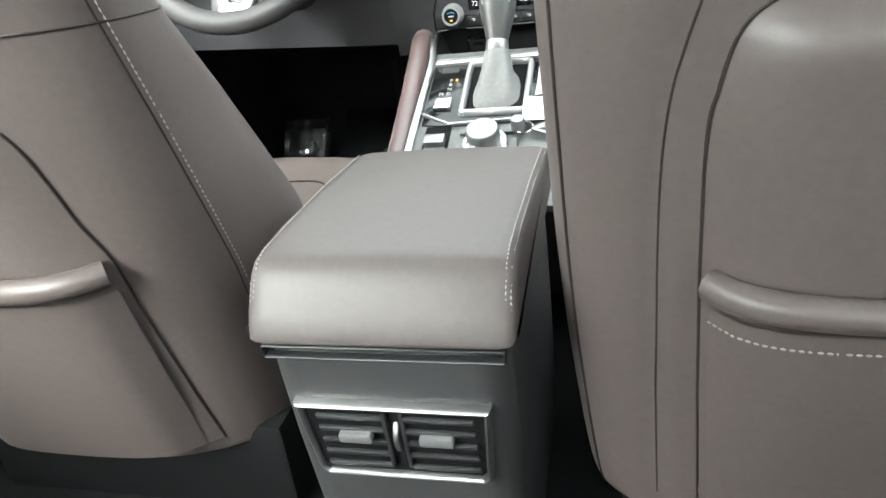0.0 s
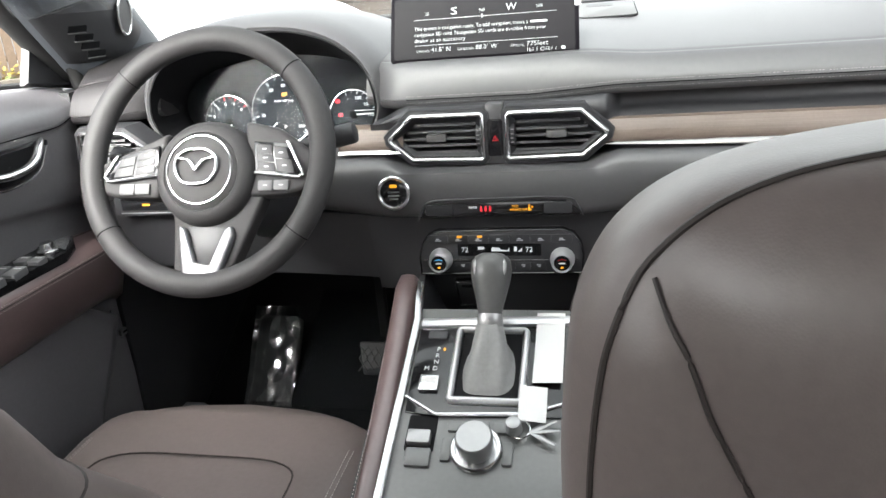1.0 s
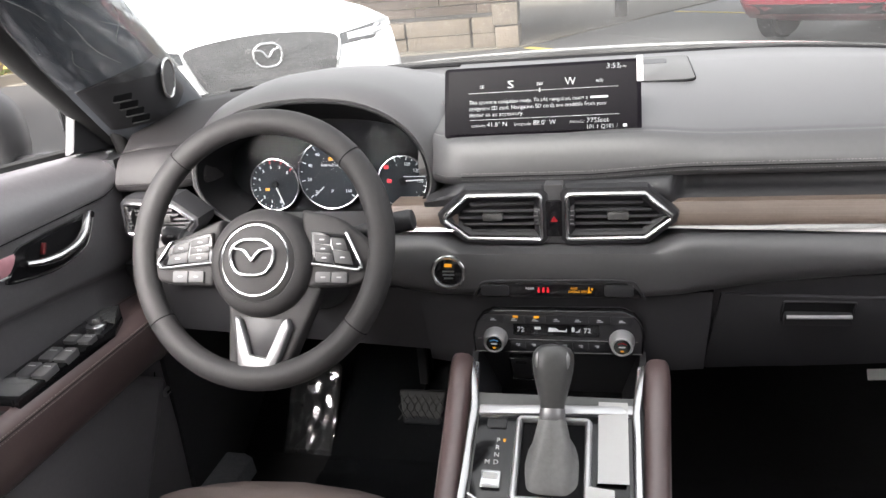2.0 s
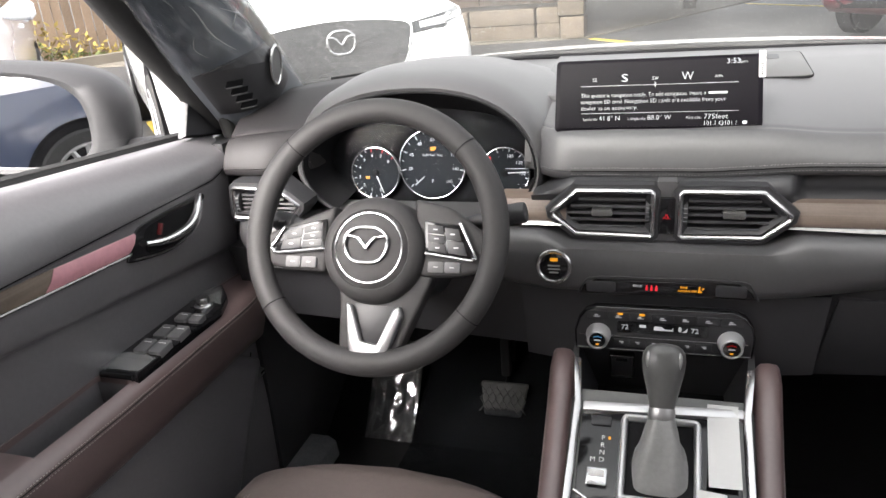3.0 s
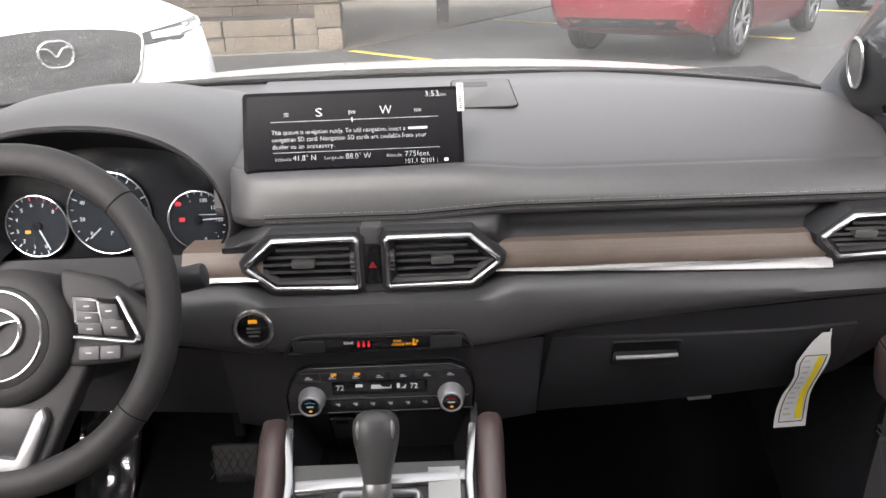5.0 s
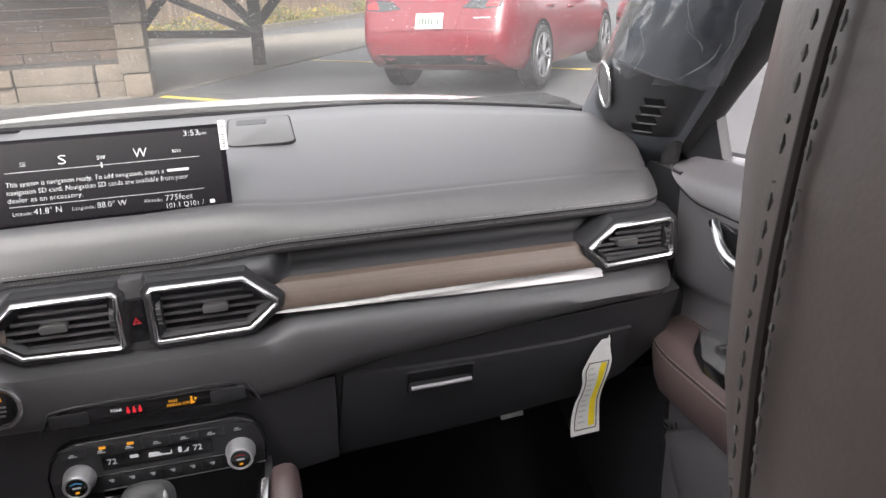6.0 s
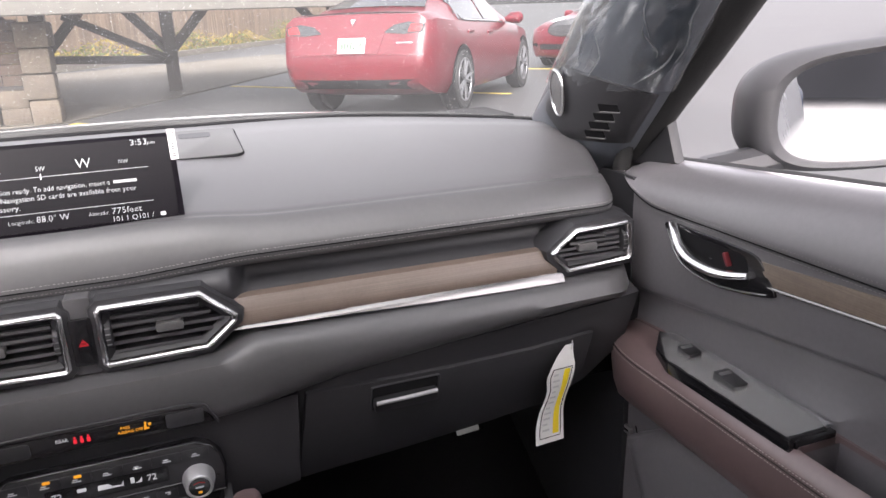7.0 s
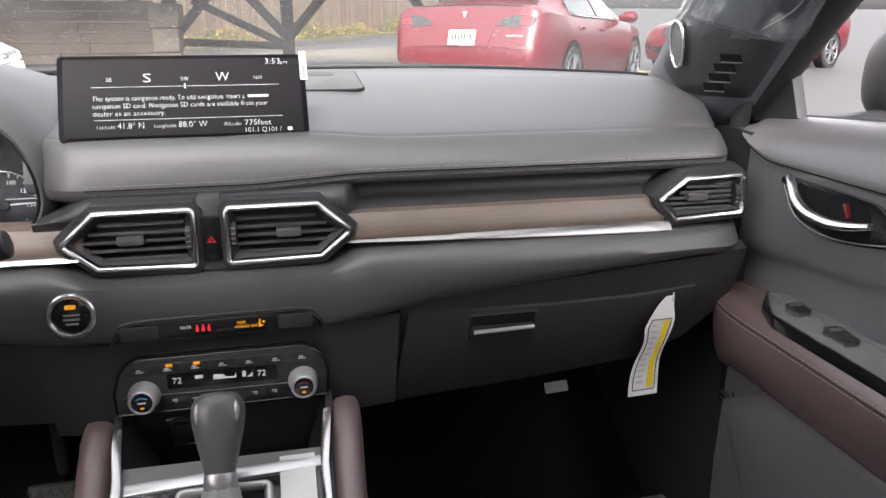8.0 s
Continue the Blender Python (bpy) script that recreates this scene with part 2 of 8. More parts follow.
def rod(bm, p0, p1, r0, r1=None, n=16, rounded=0.0):
    p0, p1 = Vector(p0), Vector(p1)
    r1 = r0 if r1 is None else r1
    a, b = frame_of(p1 - p0)
    d = (p1 - p0).normalized()
    rings = [disc(p0, a, b, r0, n), disc(p1, a, b, r1, n)]
    if rounded:
        rings = [disc(p0, a, b, max(r0 - rounded, 1e-4), n), disc(p0 + d * rounded, a, b, r0, n),
                 disc(p1 - d * rounded, a, b, r1, n), disc(p1 - d * rounded * 0.3, a, b, r1 - rounded * 0.3, n), disc(p1, a, b, max(r1 - rounded, 1e-4), n)]
    loft(bm, rings)
    return bm


def tube(bm, pts, r, n=8, loop=False, flat=1.0, up=None):
    pts = [Vector(p) for p in pts]
    rings = []
    for i, p in enumerate(pts):
        if loop:
            d = pts[(i + 1) % len(pts)] - pts[i - 1]
        else:
            d = pts[min(i + 1, len(pts) - 1)] - pts[max(i - 1, 0)]
        d.normalize()
        ref = Vector(up) if up is not None else (Vector((0, 0, 1)) if abs(d.z) < 0.9 else Vector((0, 1, 0)))
        a = ref.cross(d).normalized()
        b = d.cross(a)
        rad = r[i] if isinstance(r, (list, tuple)) else r
        rings.append(disc(p, a, b, rad, n, rad * flat))
    loft(bm, rings, loop=loop)
    return bm


def smooth_path(pts, n=6, loop=False):
    """Catmull-Rom through the points."""
    pts = [Vector(p) for p in pts]
    out, m = [], len(pts)
    for i in range(m if loop else m - 1):
        p = [pts[(i + k) % m] if loop else pts[max(0, min(m - 1, i + k))] for k in (-1, 0, 1, 2)]
        for s in range(n):
            t = s / n
            out.append(0.5 * ((2 * p[1]) + (p[2] - p[0]) * t + (2 * p[0] - 5 * p[1] + 4 * p[2] - p[3]) * t * t + (3 * p[1] - p[0] - 3 * p[2] + p[3]) * t ** 3))
    if not loop:
        out.append(pts[-1])
    return out


def plane_of(origin, right, up):
    """Local axes: x right, y up, z out of the face."""
    x, y = Vector(right).normalized(), Vector(up).normalized()
    y = (y - x * x.dot(y)).normalized()
    z = x.cross(y)
    m = Matrix.Identity(4)
    for i in range(3):
        m[i][0], m[i][1], m[i][2], m[i][3] = x[i], y[i], z[i], origin[i]
    return m


def slab(bm, poly, m, z0, z1, bevel=0.0, seg=2):
    """A polygon in the plane m, from height z0 to z1 over it."""
    lo, hi = min(z0, z1), max(z0, z1)
    tmp = bmesh.new()
    loft(tmp, [[(x, y, lo) for x, y in poly], [(x, y, hi) for x, y in poly]])
    bmesh.ops.recalc_face_normals(tmp, faces=tmp.faces)
    if bevel:
        es = [e for e in tmp.edges if any(v.co.z > hi - 1e-6 for v in e.verts)]
        bmesh.ops.bevel(tmp, geom=es, offset=bevel, segments=seg, affect="EDGES", profile=0.5, clamp_overlap=True)
    tmp.transform(m)
    me = bpy.data.meshes.new("tmp")
    tmp.to_mesh(me)
    tmp.free()
    bm.from_mesh(me)
    bpy.data.meshes.remove(me)
    return bm


def shrink(poly, d):
    """The polygon (counter-clockwise) moved inwards by d."""
    out, n = [], len(poly)
    for i in range(n):
        p, q, r = Vector(poly[i - 1]), Vector(poly[i]), Vector(poly[(i + 1) % n])
        a, b = (q - p).normalized(), (r - q).normalized()
        na, nb = Vector((-a.y, a.x)), Vector((-b.y, b.x))
        k = na + nb
        out.append(tuple(q + k * (d / max(0.3, 1 + na.dot(nb)))))
    return out


def border(bm, poly, m, width, z0, z1, round_top=0.3):
    """A raised frame along the polygon's inside."""
    w, h = width, z1 - z0
    secs = [(0, z0)] + [(w * (0.5 - 0.5 * math.cos(t)), z1 - h * round_top * 2 + h * round_top * 2 * math.sin(t)) for t in steps(0, math.pi, 8)] + [(w, z0)]
    rings = [[m @ Vector((x, y, z)) for x, y in shrink(poly, d)] for d, z in secs]
    loft(bm, rings, loop=True)
    return bm


def steps(a, b, n):
    return [a + (b - a) * i / n for i in range(n + 1)]


def rounded_rect(w, h, r, n=4, cx=0.0, cy=0.0):
    out = []
    for sx, sy, a0 in ((1, -1, -90), (1, 1, 0), (-1, 1, 90), (-1, -1, 180)):
        for i in range(n + 1):
            a = radians(a0 + 90 * i / n)
            out.append((cx + sx * (w / 2 - r) + r * math.cos(a), cy + sy * (h / 2 - r) + r * math.sin(a)))
    return out


def writing(name, text, m, size, mat, parent, align="LEFT", depth=0.0003, thin=0.0, width=0.0):
    """Letters of the built-in font as a mesh in the plane m."""
    cu = bpy.data.curves.new("letters", "FONT")
    cu.body, cu.size, cu.align_x, cu.extrude, cu.resolution_u, cu.offset = text, size, align, depth, 2, -thin
    tmp = bpy.data.objects.new("letters", cu)
    me = bpy.data.meshes.new_from_object(tmp)
    bm = bmesh.new()
    bm.from_mesh(me)
    bpy.data.objects.remove(tmp), bpy.data.meshes.remove(me), bpy.data.curves.remove(cu)
    if width:
        xs_ = [v.co.x for v in bm.verts]
        bm.transform(Matrix.Diagonal((width / (max(xs_) - min(xs_)), 1, 1, 1)))
    bm.transform(m)
    return part(name, bm, mat, parent, smooth=0)


def stitches(name, pts, parent, gap=0.0055, r=0.0006, mat=None, out=(0, 0, 1), twin=0.0, side=(0, 1, 0)):
    """A seam of single thread stitches along the path, one or two rows."""
    pts = [Vector(p) for p in pts]
    bm = bmesh.new()
    for off in ((-twin / 2, twin / 2) if twin else (0.0,)):
        left = 0.0
        for a, b in zip(pts, pts[1:]):
            d = b - a
            length = d.length
            d.normalize()
            s = left
            while s < length:
                e = min(s + gap * 0.66, length)
                sh = Vector(side) * off + Vector(out) * r * 0.6
                p, q = a + d * s + sh, a + d * e + sh
                x, y = frame_of(d)
                loft(bm, [disc(p, x, y, r * 0.5, 4), disc(p.lerp(q, 0.5), x, y, r * 1.2, 4), disc(q, x, y, r * 0.5, 4)])
                s += gap
            left = s - length
    return part(name, bm, mat or THREAD, parent, smooth=0)


# ---- dashboard ----
def lerp(a, b, t):
    return a + (b - a) * max(0.0, min(1.0, t))


def front_edge(x):
    return 2.03 - 1.36 * max(0.0, abs(x) - 0.3) ** 1.6


def along_x(bm, profile, xs):
    loft(bm, [[Vector((x, y, z)) for y, z in profile(x)] for x in xs])
    return bm


# left pad end: leather colour darkened to counter strong window light
SHADED_END_LEATHER = material("shaded_dash_end_leather", (0.024, 0.0225, 0.0235), 0.55, spec=0.35, bump=0.12, bump_scale=1000, cells=True)
dash = thing("dashboard", (0, 1.75, 0.85), "soft black car dashboard with stitched pad, wood strip and chrome-framed vents", "dashboard")


def pad_profile(x):
    yf = front_edge(x)
    near = math.exp(-((x - 0.12) / 0.06) ** 2) if x > 0.12 else 1.0
    zc, yc = 1.0085 + 0.0075 * near, 1.612
    zl = lerp(0.9640, 0.9715, (x - 0.05) / 0.12) if x > 0 else 0.9640
    drop = 0.010 * max(0.0, (abs(x) - 0.60) / 0.09) ** 2
    back = 0.05 * max(0.0, min(1.0, (-0.135 - x) / 0.06)) ** 2 if x > -0.3 else 0.045 * max(0.0, min(1.0, (x + 0.635) / 0.08)) ** 2
    back += 0.030 * max(0.0, (x - 0.635) / 0.037) ** 2
    yc += back
    pts = [(yf, 1.03), (yf, 1.058 - drop), (yf - 0.012, 1.064 - drop)]
    for k in (0.25, 0.5, 0.75, 0.90, 0.97):
        pts.append((lerp(yf - 0.012, yc, k), lerp(1.064, zc, k ** 1.35) - drop + 0.004 * math.sin(math.pi * k)))
    pts += [(yc + 0.004, zc - drop + 0.0005), (yc + 0.0015, zc - drop - 0.0012), (yc - 0.001, zc - drop - 0.0008), (yc - 0.006, zc - drop - 0.0022), (yc - 0.016, zc - drop - 0.0090), (yc - 0.0245, lerp(zc - drop, zl, 0.50)), (yc - 0.0300, lerp(zc - drop, zl, 0.72)),
            (1.5795 + back, zl + 0.0065), (1.5780 + back, zl + 0.0010), (1.5795 + back, zl), (1.5780 + back, zl - 0.0010), (1.5795 + back, zl - 0.0075), (1.584 + back, zl - 0.0125), (1.60 + back, zl - 0.0145), (1.70, zl - 0.016)]
    return pts


pad = part("upper_pad", along_x(bmesh.new(), pad_profile, [-0.205, -0.195, -0.185, -0.175, -0.165, -0.155, -0.145] + steps(-0.13, 0.60, 40) + [0.62, 0.635, 0.645, 0.655, 0.663, 0.668, 0.672]), SOFT, dash, "grained soft black upper pad", smooth=50)
for up_ in (0.0046, -0.0046):
    stitches("pad_stitching", [(x, 1.5786 + 0.030 * max(0.0, (x - 0.635) / 0.037) ** 2, pad_profile(x)[17][1] + up_) for x in steps(-0.13, 0.668, 60)], pad, r=0.00040, gap=0.0042, mat=DARK_THREAD, out=(0, -1.6, 0.3))
part("pad_seam", tube(bmesh.new(), [(x, 1.5782 + 0.030 * max(0.0, (x - 0.635) / 0.037) ** 2, pad_profile(x)[17][1]) for x in steps(-0.13, 0.67, 60)], 0.0008, 6), SHADE, pad)
part("upper_pad", along_x(bmesh.new(), pad_profile, [-0.69, -0.675, -0.65, -0.62, -0.59, -0.555]), SHADED_END_LEATHER, dash, "stitched end of the dash pad, darkened to tone down window light", smooth=50)
part("screen_seal", tube(bmesh.new(), [(x, front_edge(x) + 0.001, 1.0625 - 0.010 * max(0.0, (abs(x) - 0.60) / 0.09) ** 2) for x in steps(-0.60, 0.64, 40)], 0.0050, 8), SHADE, dash, "black rubber seal at the windscreen")
# dark band under the pad, wood strip, metal strip
bm = bmesh.new()
def band_profile(x):
    low = 0.026 * max(0.0, min(1.0, (-0.130 - x) / 0.05))
    k = max(0.0, min(1.0, (x - 0.150) / 0.026))
    k = k * k * (3 - 2 * k) * (1.0 - max(0.0, min(1.0, (x - 0.600) / 0.03)))
    zt = 0.958 + 0.0045 * max(0.0, min(1.0, (x - 0.05) / 0.12))
    return [(1.66, zt - low), (lerp(1.586, 1.600, k), zt - low), (lerp(1.574, 1.607, k), zt - 0.004 - low), (lerp(1.566, 1.609, k), 0.948 - low * 0.6), (lerp(1.564, 1.607, k), 0.940 - low * 0.3), (lerp(1.565, 1.600, k), 0.933), (lerp(1.568, 1.585, k), 0.927), (1.572, 0.910), (1.66, 0.905)]


along_x(bm, band_profile, [-0.185, -0.17, -0.155, -0.14, -0.13] + steps(-0.11, 0.14, 6) + steps(0.150, 0.178, 8) + steps(0.20, 0.672, 12))
part("recess_band", bm, HARD, dash, "dark band under the pad", smooth=50)
part("core", box(bmesh.new(), (0, 1.89, 0.83), (1.40, 0.36, 0.25)), SHADE, dash)
part("binnacle_deck", box(bmesh.new(), (-0.38, 1.86, 1.02), (0.46, 0.26, 0.05), 0.01), SOFT, dash)
part("rear_deck", along_x(bmesh.new(), lambda x: [(1.80, 1.0), (front_edge(x), 1.03), (front_edge(x), 1.0565), (front_edge(x) - 0.012, 1.060), (1.90, 1.050), (1.80, 1.040)], steps(-0.60, -0.17, 14)), SOFT, dash)
part("cowl", box(bmesh.new(), (0, 2.10, 1.0), (1.56, 0.24, 0.04)), SHADE, dash)


def wood_profile(x):
    return [(1.62, 0.924), (1.577, 0.9275), (1.570, 0.9255), (1.562, 0.914), (1.557, 0.902), (1.558, 0.897), (1.62, 0.897)]


part("wood_strip", along_x(bmesh.new(), wood_profile, steps(0.150, 0.558, 14)), WOOD, dash, "matt grey-brown wood trim strip")
part("wood_strip", along_x(bmesh.new(), wood_profile, steps(-0.235, -0.135, 4)), WOOD, dash)


STRIP_METAL = material("satin_strip_metal", (0.255, 0.2513, 0.2475), 0.26, metal=1.0, spread=0.05)


def strip_profile(x):
    w = lerp(0.0030, 0.0128, (x - 0.15) / 0.38)
    top = 0.8975
    return [(1.60, top), (1.5585, top), (1.557 - w * 0.18, top - w * 0.3), (1.557 - w * 0.62, top - w * 0.85), (1.556 - w * 0.55, top - w), (1.60, top - w)]


part("chrome_strip", along_x(bmesh.new(), strip_profile, steps(0.150, 0.566, 12)), STRIP_METAL, dash, "bright satin metal strip")
part("chrome_strip", along_x(bmesh.new(), lambda x: strip_profile(0.25), steps(-0.235, -0.135, 4)), CHROME, dash)


def roll_profile(x):
    s = lerp(0.0, 0.050, (x - 0.12) / 0.49) if x > 0 else lerp(0.0, 0.03, (-x - 0.15) / 0.45)
    zb = 0.799 + s
    dip = 0.017 * max(0.0, min(1.0, (0.168 - abs(x)) / 0.04))
    k = max(0.0, min(1.0, (abs(x) - 0.17) / 0.10))
    end = 0.045 * max(0.0, (abs(x) - 0.635) / 0.045) ** 2
    low = lerp(1.541, 1.558, k)
    return [(1.66, 0.888 - dip), (1.558 + end, 0.8868 - dip), (1.548 + end, 0.8845 - dip), (1.540 + end, 0.8795 - dip * 0.8), (1.534 + end, 0.870 - dip * 0.3), (1.5305 + end, lerp(zb, 0.872, 0.72)), (lerp(1.5305, 1.533, k) + end, lerp(zb, 0.872, 0.45)),
            (lerp(1.533, 1.540, k) + end, lerp(zb, 0.872, 0.20)), (lerp(1.536, 1.549, k) + end, zb + 0.004), (low + end, zb), (1.60 + end, zb), (1.70, zb)]


part("lower_pad", along_x(bmesh.new(), roll_profile, [-0.684, -0.678, -0.668, -0.655, -0.64] + steps(-0.62, -0.18, 16) + steps(-0.172, 0.172, 24) + steps(0.18, 0.62, 16) + [0.64, 0.655, 0.668, 0.678, 0.684]), SOFT, dash, "rounded lower dash roll", smooth=40)
# vents
HEX = [(-0.1585, 0.9145), (-0.1570, 0.9055), (-0.123, 0.877), (-0.019, 0.875), (-0.013, 0.881), (-0.013, 0.942), (-0.019, 0.948), (-0.121, 0.948)]
END = [(0.5465, 0.9260), (0.5480, 0.9185), (0.572, 0.894), (0.666, 0.899), (0.672, 0.905), (0.668, 0.951), (0.661, 0.957), (0.583, 0.955)]


def flip(poly):
    return [(-x, z) for x, z in poly][::-1]


def air_vent(poly, y, wheel_at, tilt=0.0, rows=5):
    """Chrome-framed vent with blades, a slider and a thumb wheel."""
    m = plane_of((0, y, 0), (1, tilt, 0), (0, 0.0, 1))
    cx = sum(p[0] for p in poly) / len(poly)
    v = part("air_vent", border(bmesh.new(), poly, m, 0.0086, -0.012, 0.0065), CHROME, dash, "hexagonal air vent with bright chrome frame")
    inner = shrink(poly, 0.0086)
    grown = shrink(poly, -0.0055)
    bm = bmesh.new()
    loft(bm, [[m @ Vector((x, z, d)) for x, z in ring] for ring, d in ((grown, -0.045), (grown, -0.004), (shrink(grown, 0.0015), 0.001), (shrink(poly, 0.002), 0.0015), (shrink(poly, 0.003), -0.045))], caps=False)
    part("surround", bm, HARD, v, "black vent surround")
    bm = bmesh.new()
    loft(bm, [[m @ Vector((x, z, d)) for x, z in shrink(inner, k)] for k, d in ((0, 0.0), (0.006, -0.008), (0.007, -0.05))], caps=False)
    part("funnel", bm, HARD, v)
    part("backing", slab(bmesh.new(), inner, m, -0.052, -0.048), SHADE, v)
    hole = shrink(inner, 0.006)
    zs = [p[1] for p in hole]
    z0, z1 = min(zs), max(zs)

    def span(z):
        hits = []
        for (xa, za), (xb, zb) in zip(hole, hole[1:] + hole[:1]):
            if (za - z) * (zb - z) < 0:
                hits.append(xa + (xb - xa) * (z - za) / (zb - za))
        return min(hits), max(hits)
    for i in range(rows):
        z = lerp(z0, z1, (i + 0.5) / rows)
        a, b = span(z)
        bm = bmesh.new()
        prof = [(-0.0015, -0.004), (0.0018, -0.005), (0.0010, -0.024), (-0.0012, -0.024)]
        loft(bm, [[m @ Vector((x, z + dz - 0.002, d)) for dz, d in prof] for x in (a + 0.0005, b - 0.0005)])
        part("slat", bm, HARD, v, smooth=0)
    zc = lerp(z0, z1, 0.5)
    a, b = span(zc + 0.0001)
    sx = (a + b) / 2
    bm = slab(bmesh.new(), rounded_rect(0.028, 0.010, 0.002, 2, sx, zc), m, -0.010, 0.002, 0.0015)
    part("slider", bm, KNOB, v, "grey vent slider tab")
    bm = bmesh.new()
    rod(bm, m @ Vector((wheel_at - 0.003, zc, -0.012)), m @ Vector((wheel_at + 0.003, zc, -0.012)), 0.017, n=24, rounded=0.001)
    w = part("thumb_wheel", bm, HARD, v)
    for k in range(4):
        part("grip_rib", box(bmesh.new(), m @ Vector((wheel_at, zc - 0.009 + 0.006 * k, 0.0048 - 0.0012 * abs(k - 1.5))), (0.005, 0.001, 0.0012)), SILVER, w, smooth=0)
    return v


air_vent(HEX, 1.556, -0.0245)
air_vent(flip(HEX), 1.556, 0.0245)
air_vent(END, 1.558, 0.659)
air_vent(flip([(x, z - 0.012) for x, z in END]), 1.556, -0.659)
# hazard switch and the panel between the vents
bm = slab(bmesh.new(), rounded_rect(0.025, 0.085, 0.002, 2, 0, 0.914), plane_of((0, 1.556, 0), (1, 0, 0), (0, 0, 1)), -0.03, -0.002, 0.0015)
part("centre_bridge", bm, SOFT, dash)
HZ = plane_of((0, 1.558, 0), (1, 0, 0), (0, 0, 1))
hz = part("hazard_button", slab(bmesh.new(), rounded_rect(0.022, 0.052, 0.002, 2, 0.0, 0.909), HZ, -0.004, 0.004, 0.0015), PIANO, dash, "black hazard switch with red triangle")
bm = bmesh.new()
tri = [(-0.0048, 0.905), (0.0048, 0.905), (0.0, 0.913)]
border(bm, tri, HZ, 0.0006, 0.0035, 0.0046)
border(bm, shrink(tri, 0.0013), HZ, 0.0004, 0.0035, 0.0046)
part("triangle_mark", bm, glowing("dim_red_light", (1.0, 0.03, 0.05), 0.025), hz, smooth=0)
# centre stack face
bm = bmesh.new()
outline = [(-0.20, 1.546, 0.802), (-0.20, 1.580, 0.668), (-0.128, 1.550, 0.676), (-0.116, 1.546, 0.7115), (0.116, 1.546, 0.7115), (0.128, 1.550, 0.676), (0.210, 1.598, 0.655), (0.212, 1.552, 0.802), (0.13, 1.546, 0.802)]
loft(bm, [outline, [(x, 1.66, z) for x, y, z in outline]])
part("stack_face", bm, HARD, dash)
bm = slab(bmesh.new(), [(-0.113, 0.799), (0.117, 0.801), (0.111, 0.812), (0.096, 0.824), (-0.092, 0.822), (-0.107, 0.812)], plane_of((0, 1.534, 0), (1, 0, 0), (0, 0, 1)), -0.01, 0.0035, 0.002)
strip = part("indicator_panel", bm, PIANO, dash, "gloss black warning lamp strip")
IP = plane_of((0, 1.5305, 0), (1, 0, 0), (0, 0, 1))
bm = bmesh.new()
tube(bm, smooth_path([IP @ Vector(p) for p in ((-0.116, 0.797, 0), (-0.107, 0.815, 0.001), (-0.09, 0.8255, 0.001), (0.0, 0.8275, 0.001), (0.096, 0.8275, 0.001), (0.113, 0.816, 0.001), (0.121, 0.80, 0))], 5), 0.0014, 6)
part("panel_rim", bm, HARD, strip)
for a, b in (((-0.104, 0.803), (-0.064, 0.819)), ((0.067, 0.804), (0.106, 0.821))):
    bm = slab(bmesh.new(), rounded_rect(b[0] - a[0], b[1] - a[1], 0.003, 2, (a[0] + b[0]) / 2, (a[1] + b[1]) / 2), IP, -0.002, 0.0012, 0.0006)
    part("push_button", bm, HARD, strip)
writing("lettering", "REAR", IP @ pose(-0.0405, 0.813, 0.0007), 0.0052, WHITE_GLOW, strip)
for k in range(3):
    x = -0.0222 + 0.0064 * k
    bm = slab(bmesh.new(), rounded_rect(0.0034, 0.0052, 0.001, 2, x, 0.8112), IP, 0.0003, 0.0009)
    slab(bm, rounded_rect(0.0023, 0.0025, 0.0011, 2, x, 0.8155), IP, 0.0003, 0.0009)
    part("seat_belt_lamp", bm, RED_GLOW, strip, smooth=0)
writing("lettering", "PASS", IP @ pose(0.0215, 0.8140, 0.0006), 0.0046, AMBER_GLOW, strip)
writing("lettering", "AIRBAG OFF", IP @ pose(0.0185, 0.8090, 0.0006), 0.0046, AMBER_GLOW, strip)
bm = slab(bmesh.new(), rounded_rect(0.0026, 0.0026, 0.0012, 2, 0.0465, 0.8168), IP, 0.0003, 0.0009)
slab(bm, [(0.0445, 0.8085), (0.0500, 0.8095), (0.0495, 0.8112), (0.0478, 0.8112), (0.0470, 0.8150), (0.0452, 0.8145)], IP, 0.0003, 0.0009)
slab(bm, rounded_rect(0.0032, 0.0032, 0.0015, 2, 0.0507, 0.8145), IP, 0.0003, 0.0009)
part("airbag_lamp", bm, AMBER_GLOW, strip, smooth=0)
# start button
SB = plane_of((-0.149, 1.531, 0.839), (1, 0, 0), (0, 0.1, 1))
bm = bmesh.new()
tube(bm, [SB @ Vector((0.0225 * math.cos(a), 0.0225 * math.sin(a), 0.002)) for a in steps(0, 2 * math.pi, 40)[:-1]], 0.0034, 10, loop=True, up=(0, 1, 0))
sb = part("start_button", bm, CHROME, dash, "round engine start button with chrome ring")
part("button_cap", slab(bmesh.new(), [(0.0195 * math.cos(a), 0.0195 * math.sin(a)) for a in steps(0, 2 * math.pi, 32)[:-1]], SB, -0.004, 0.0025, 0.001), PIANO, sb)
bm = slab(bmesh.new(), rounded_rect(0.011, 0.0048, 0.001, 2, 0, 0.010), SB, 0.002, 0.0031)
part("start_lamp", bm, AMBER_GLOW, sb, smooth=0)
for k, w in enumerate((0.017, 0.017, 0.013)):
    part("lettering_bar", slab(bmesh.new(), rounded_rect(w, 0.0022, 0.0004, 1, 0, 0.001 - 0.005 * k), SB, 0.002, 0.0029), SILVER, sb, smooth=0)
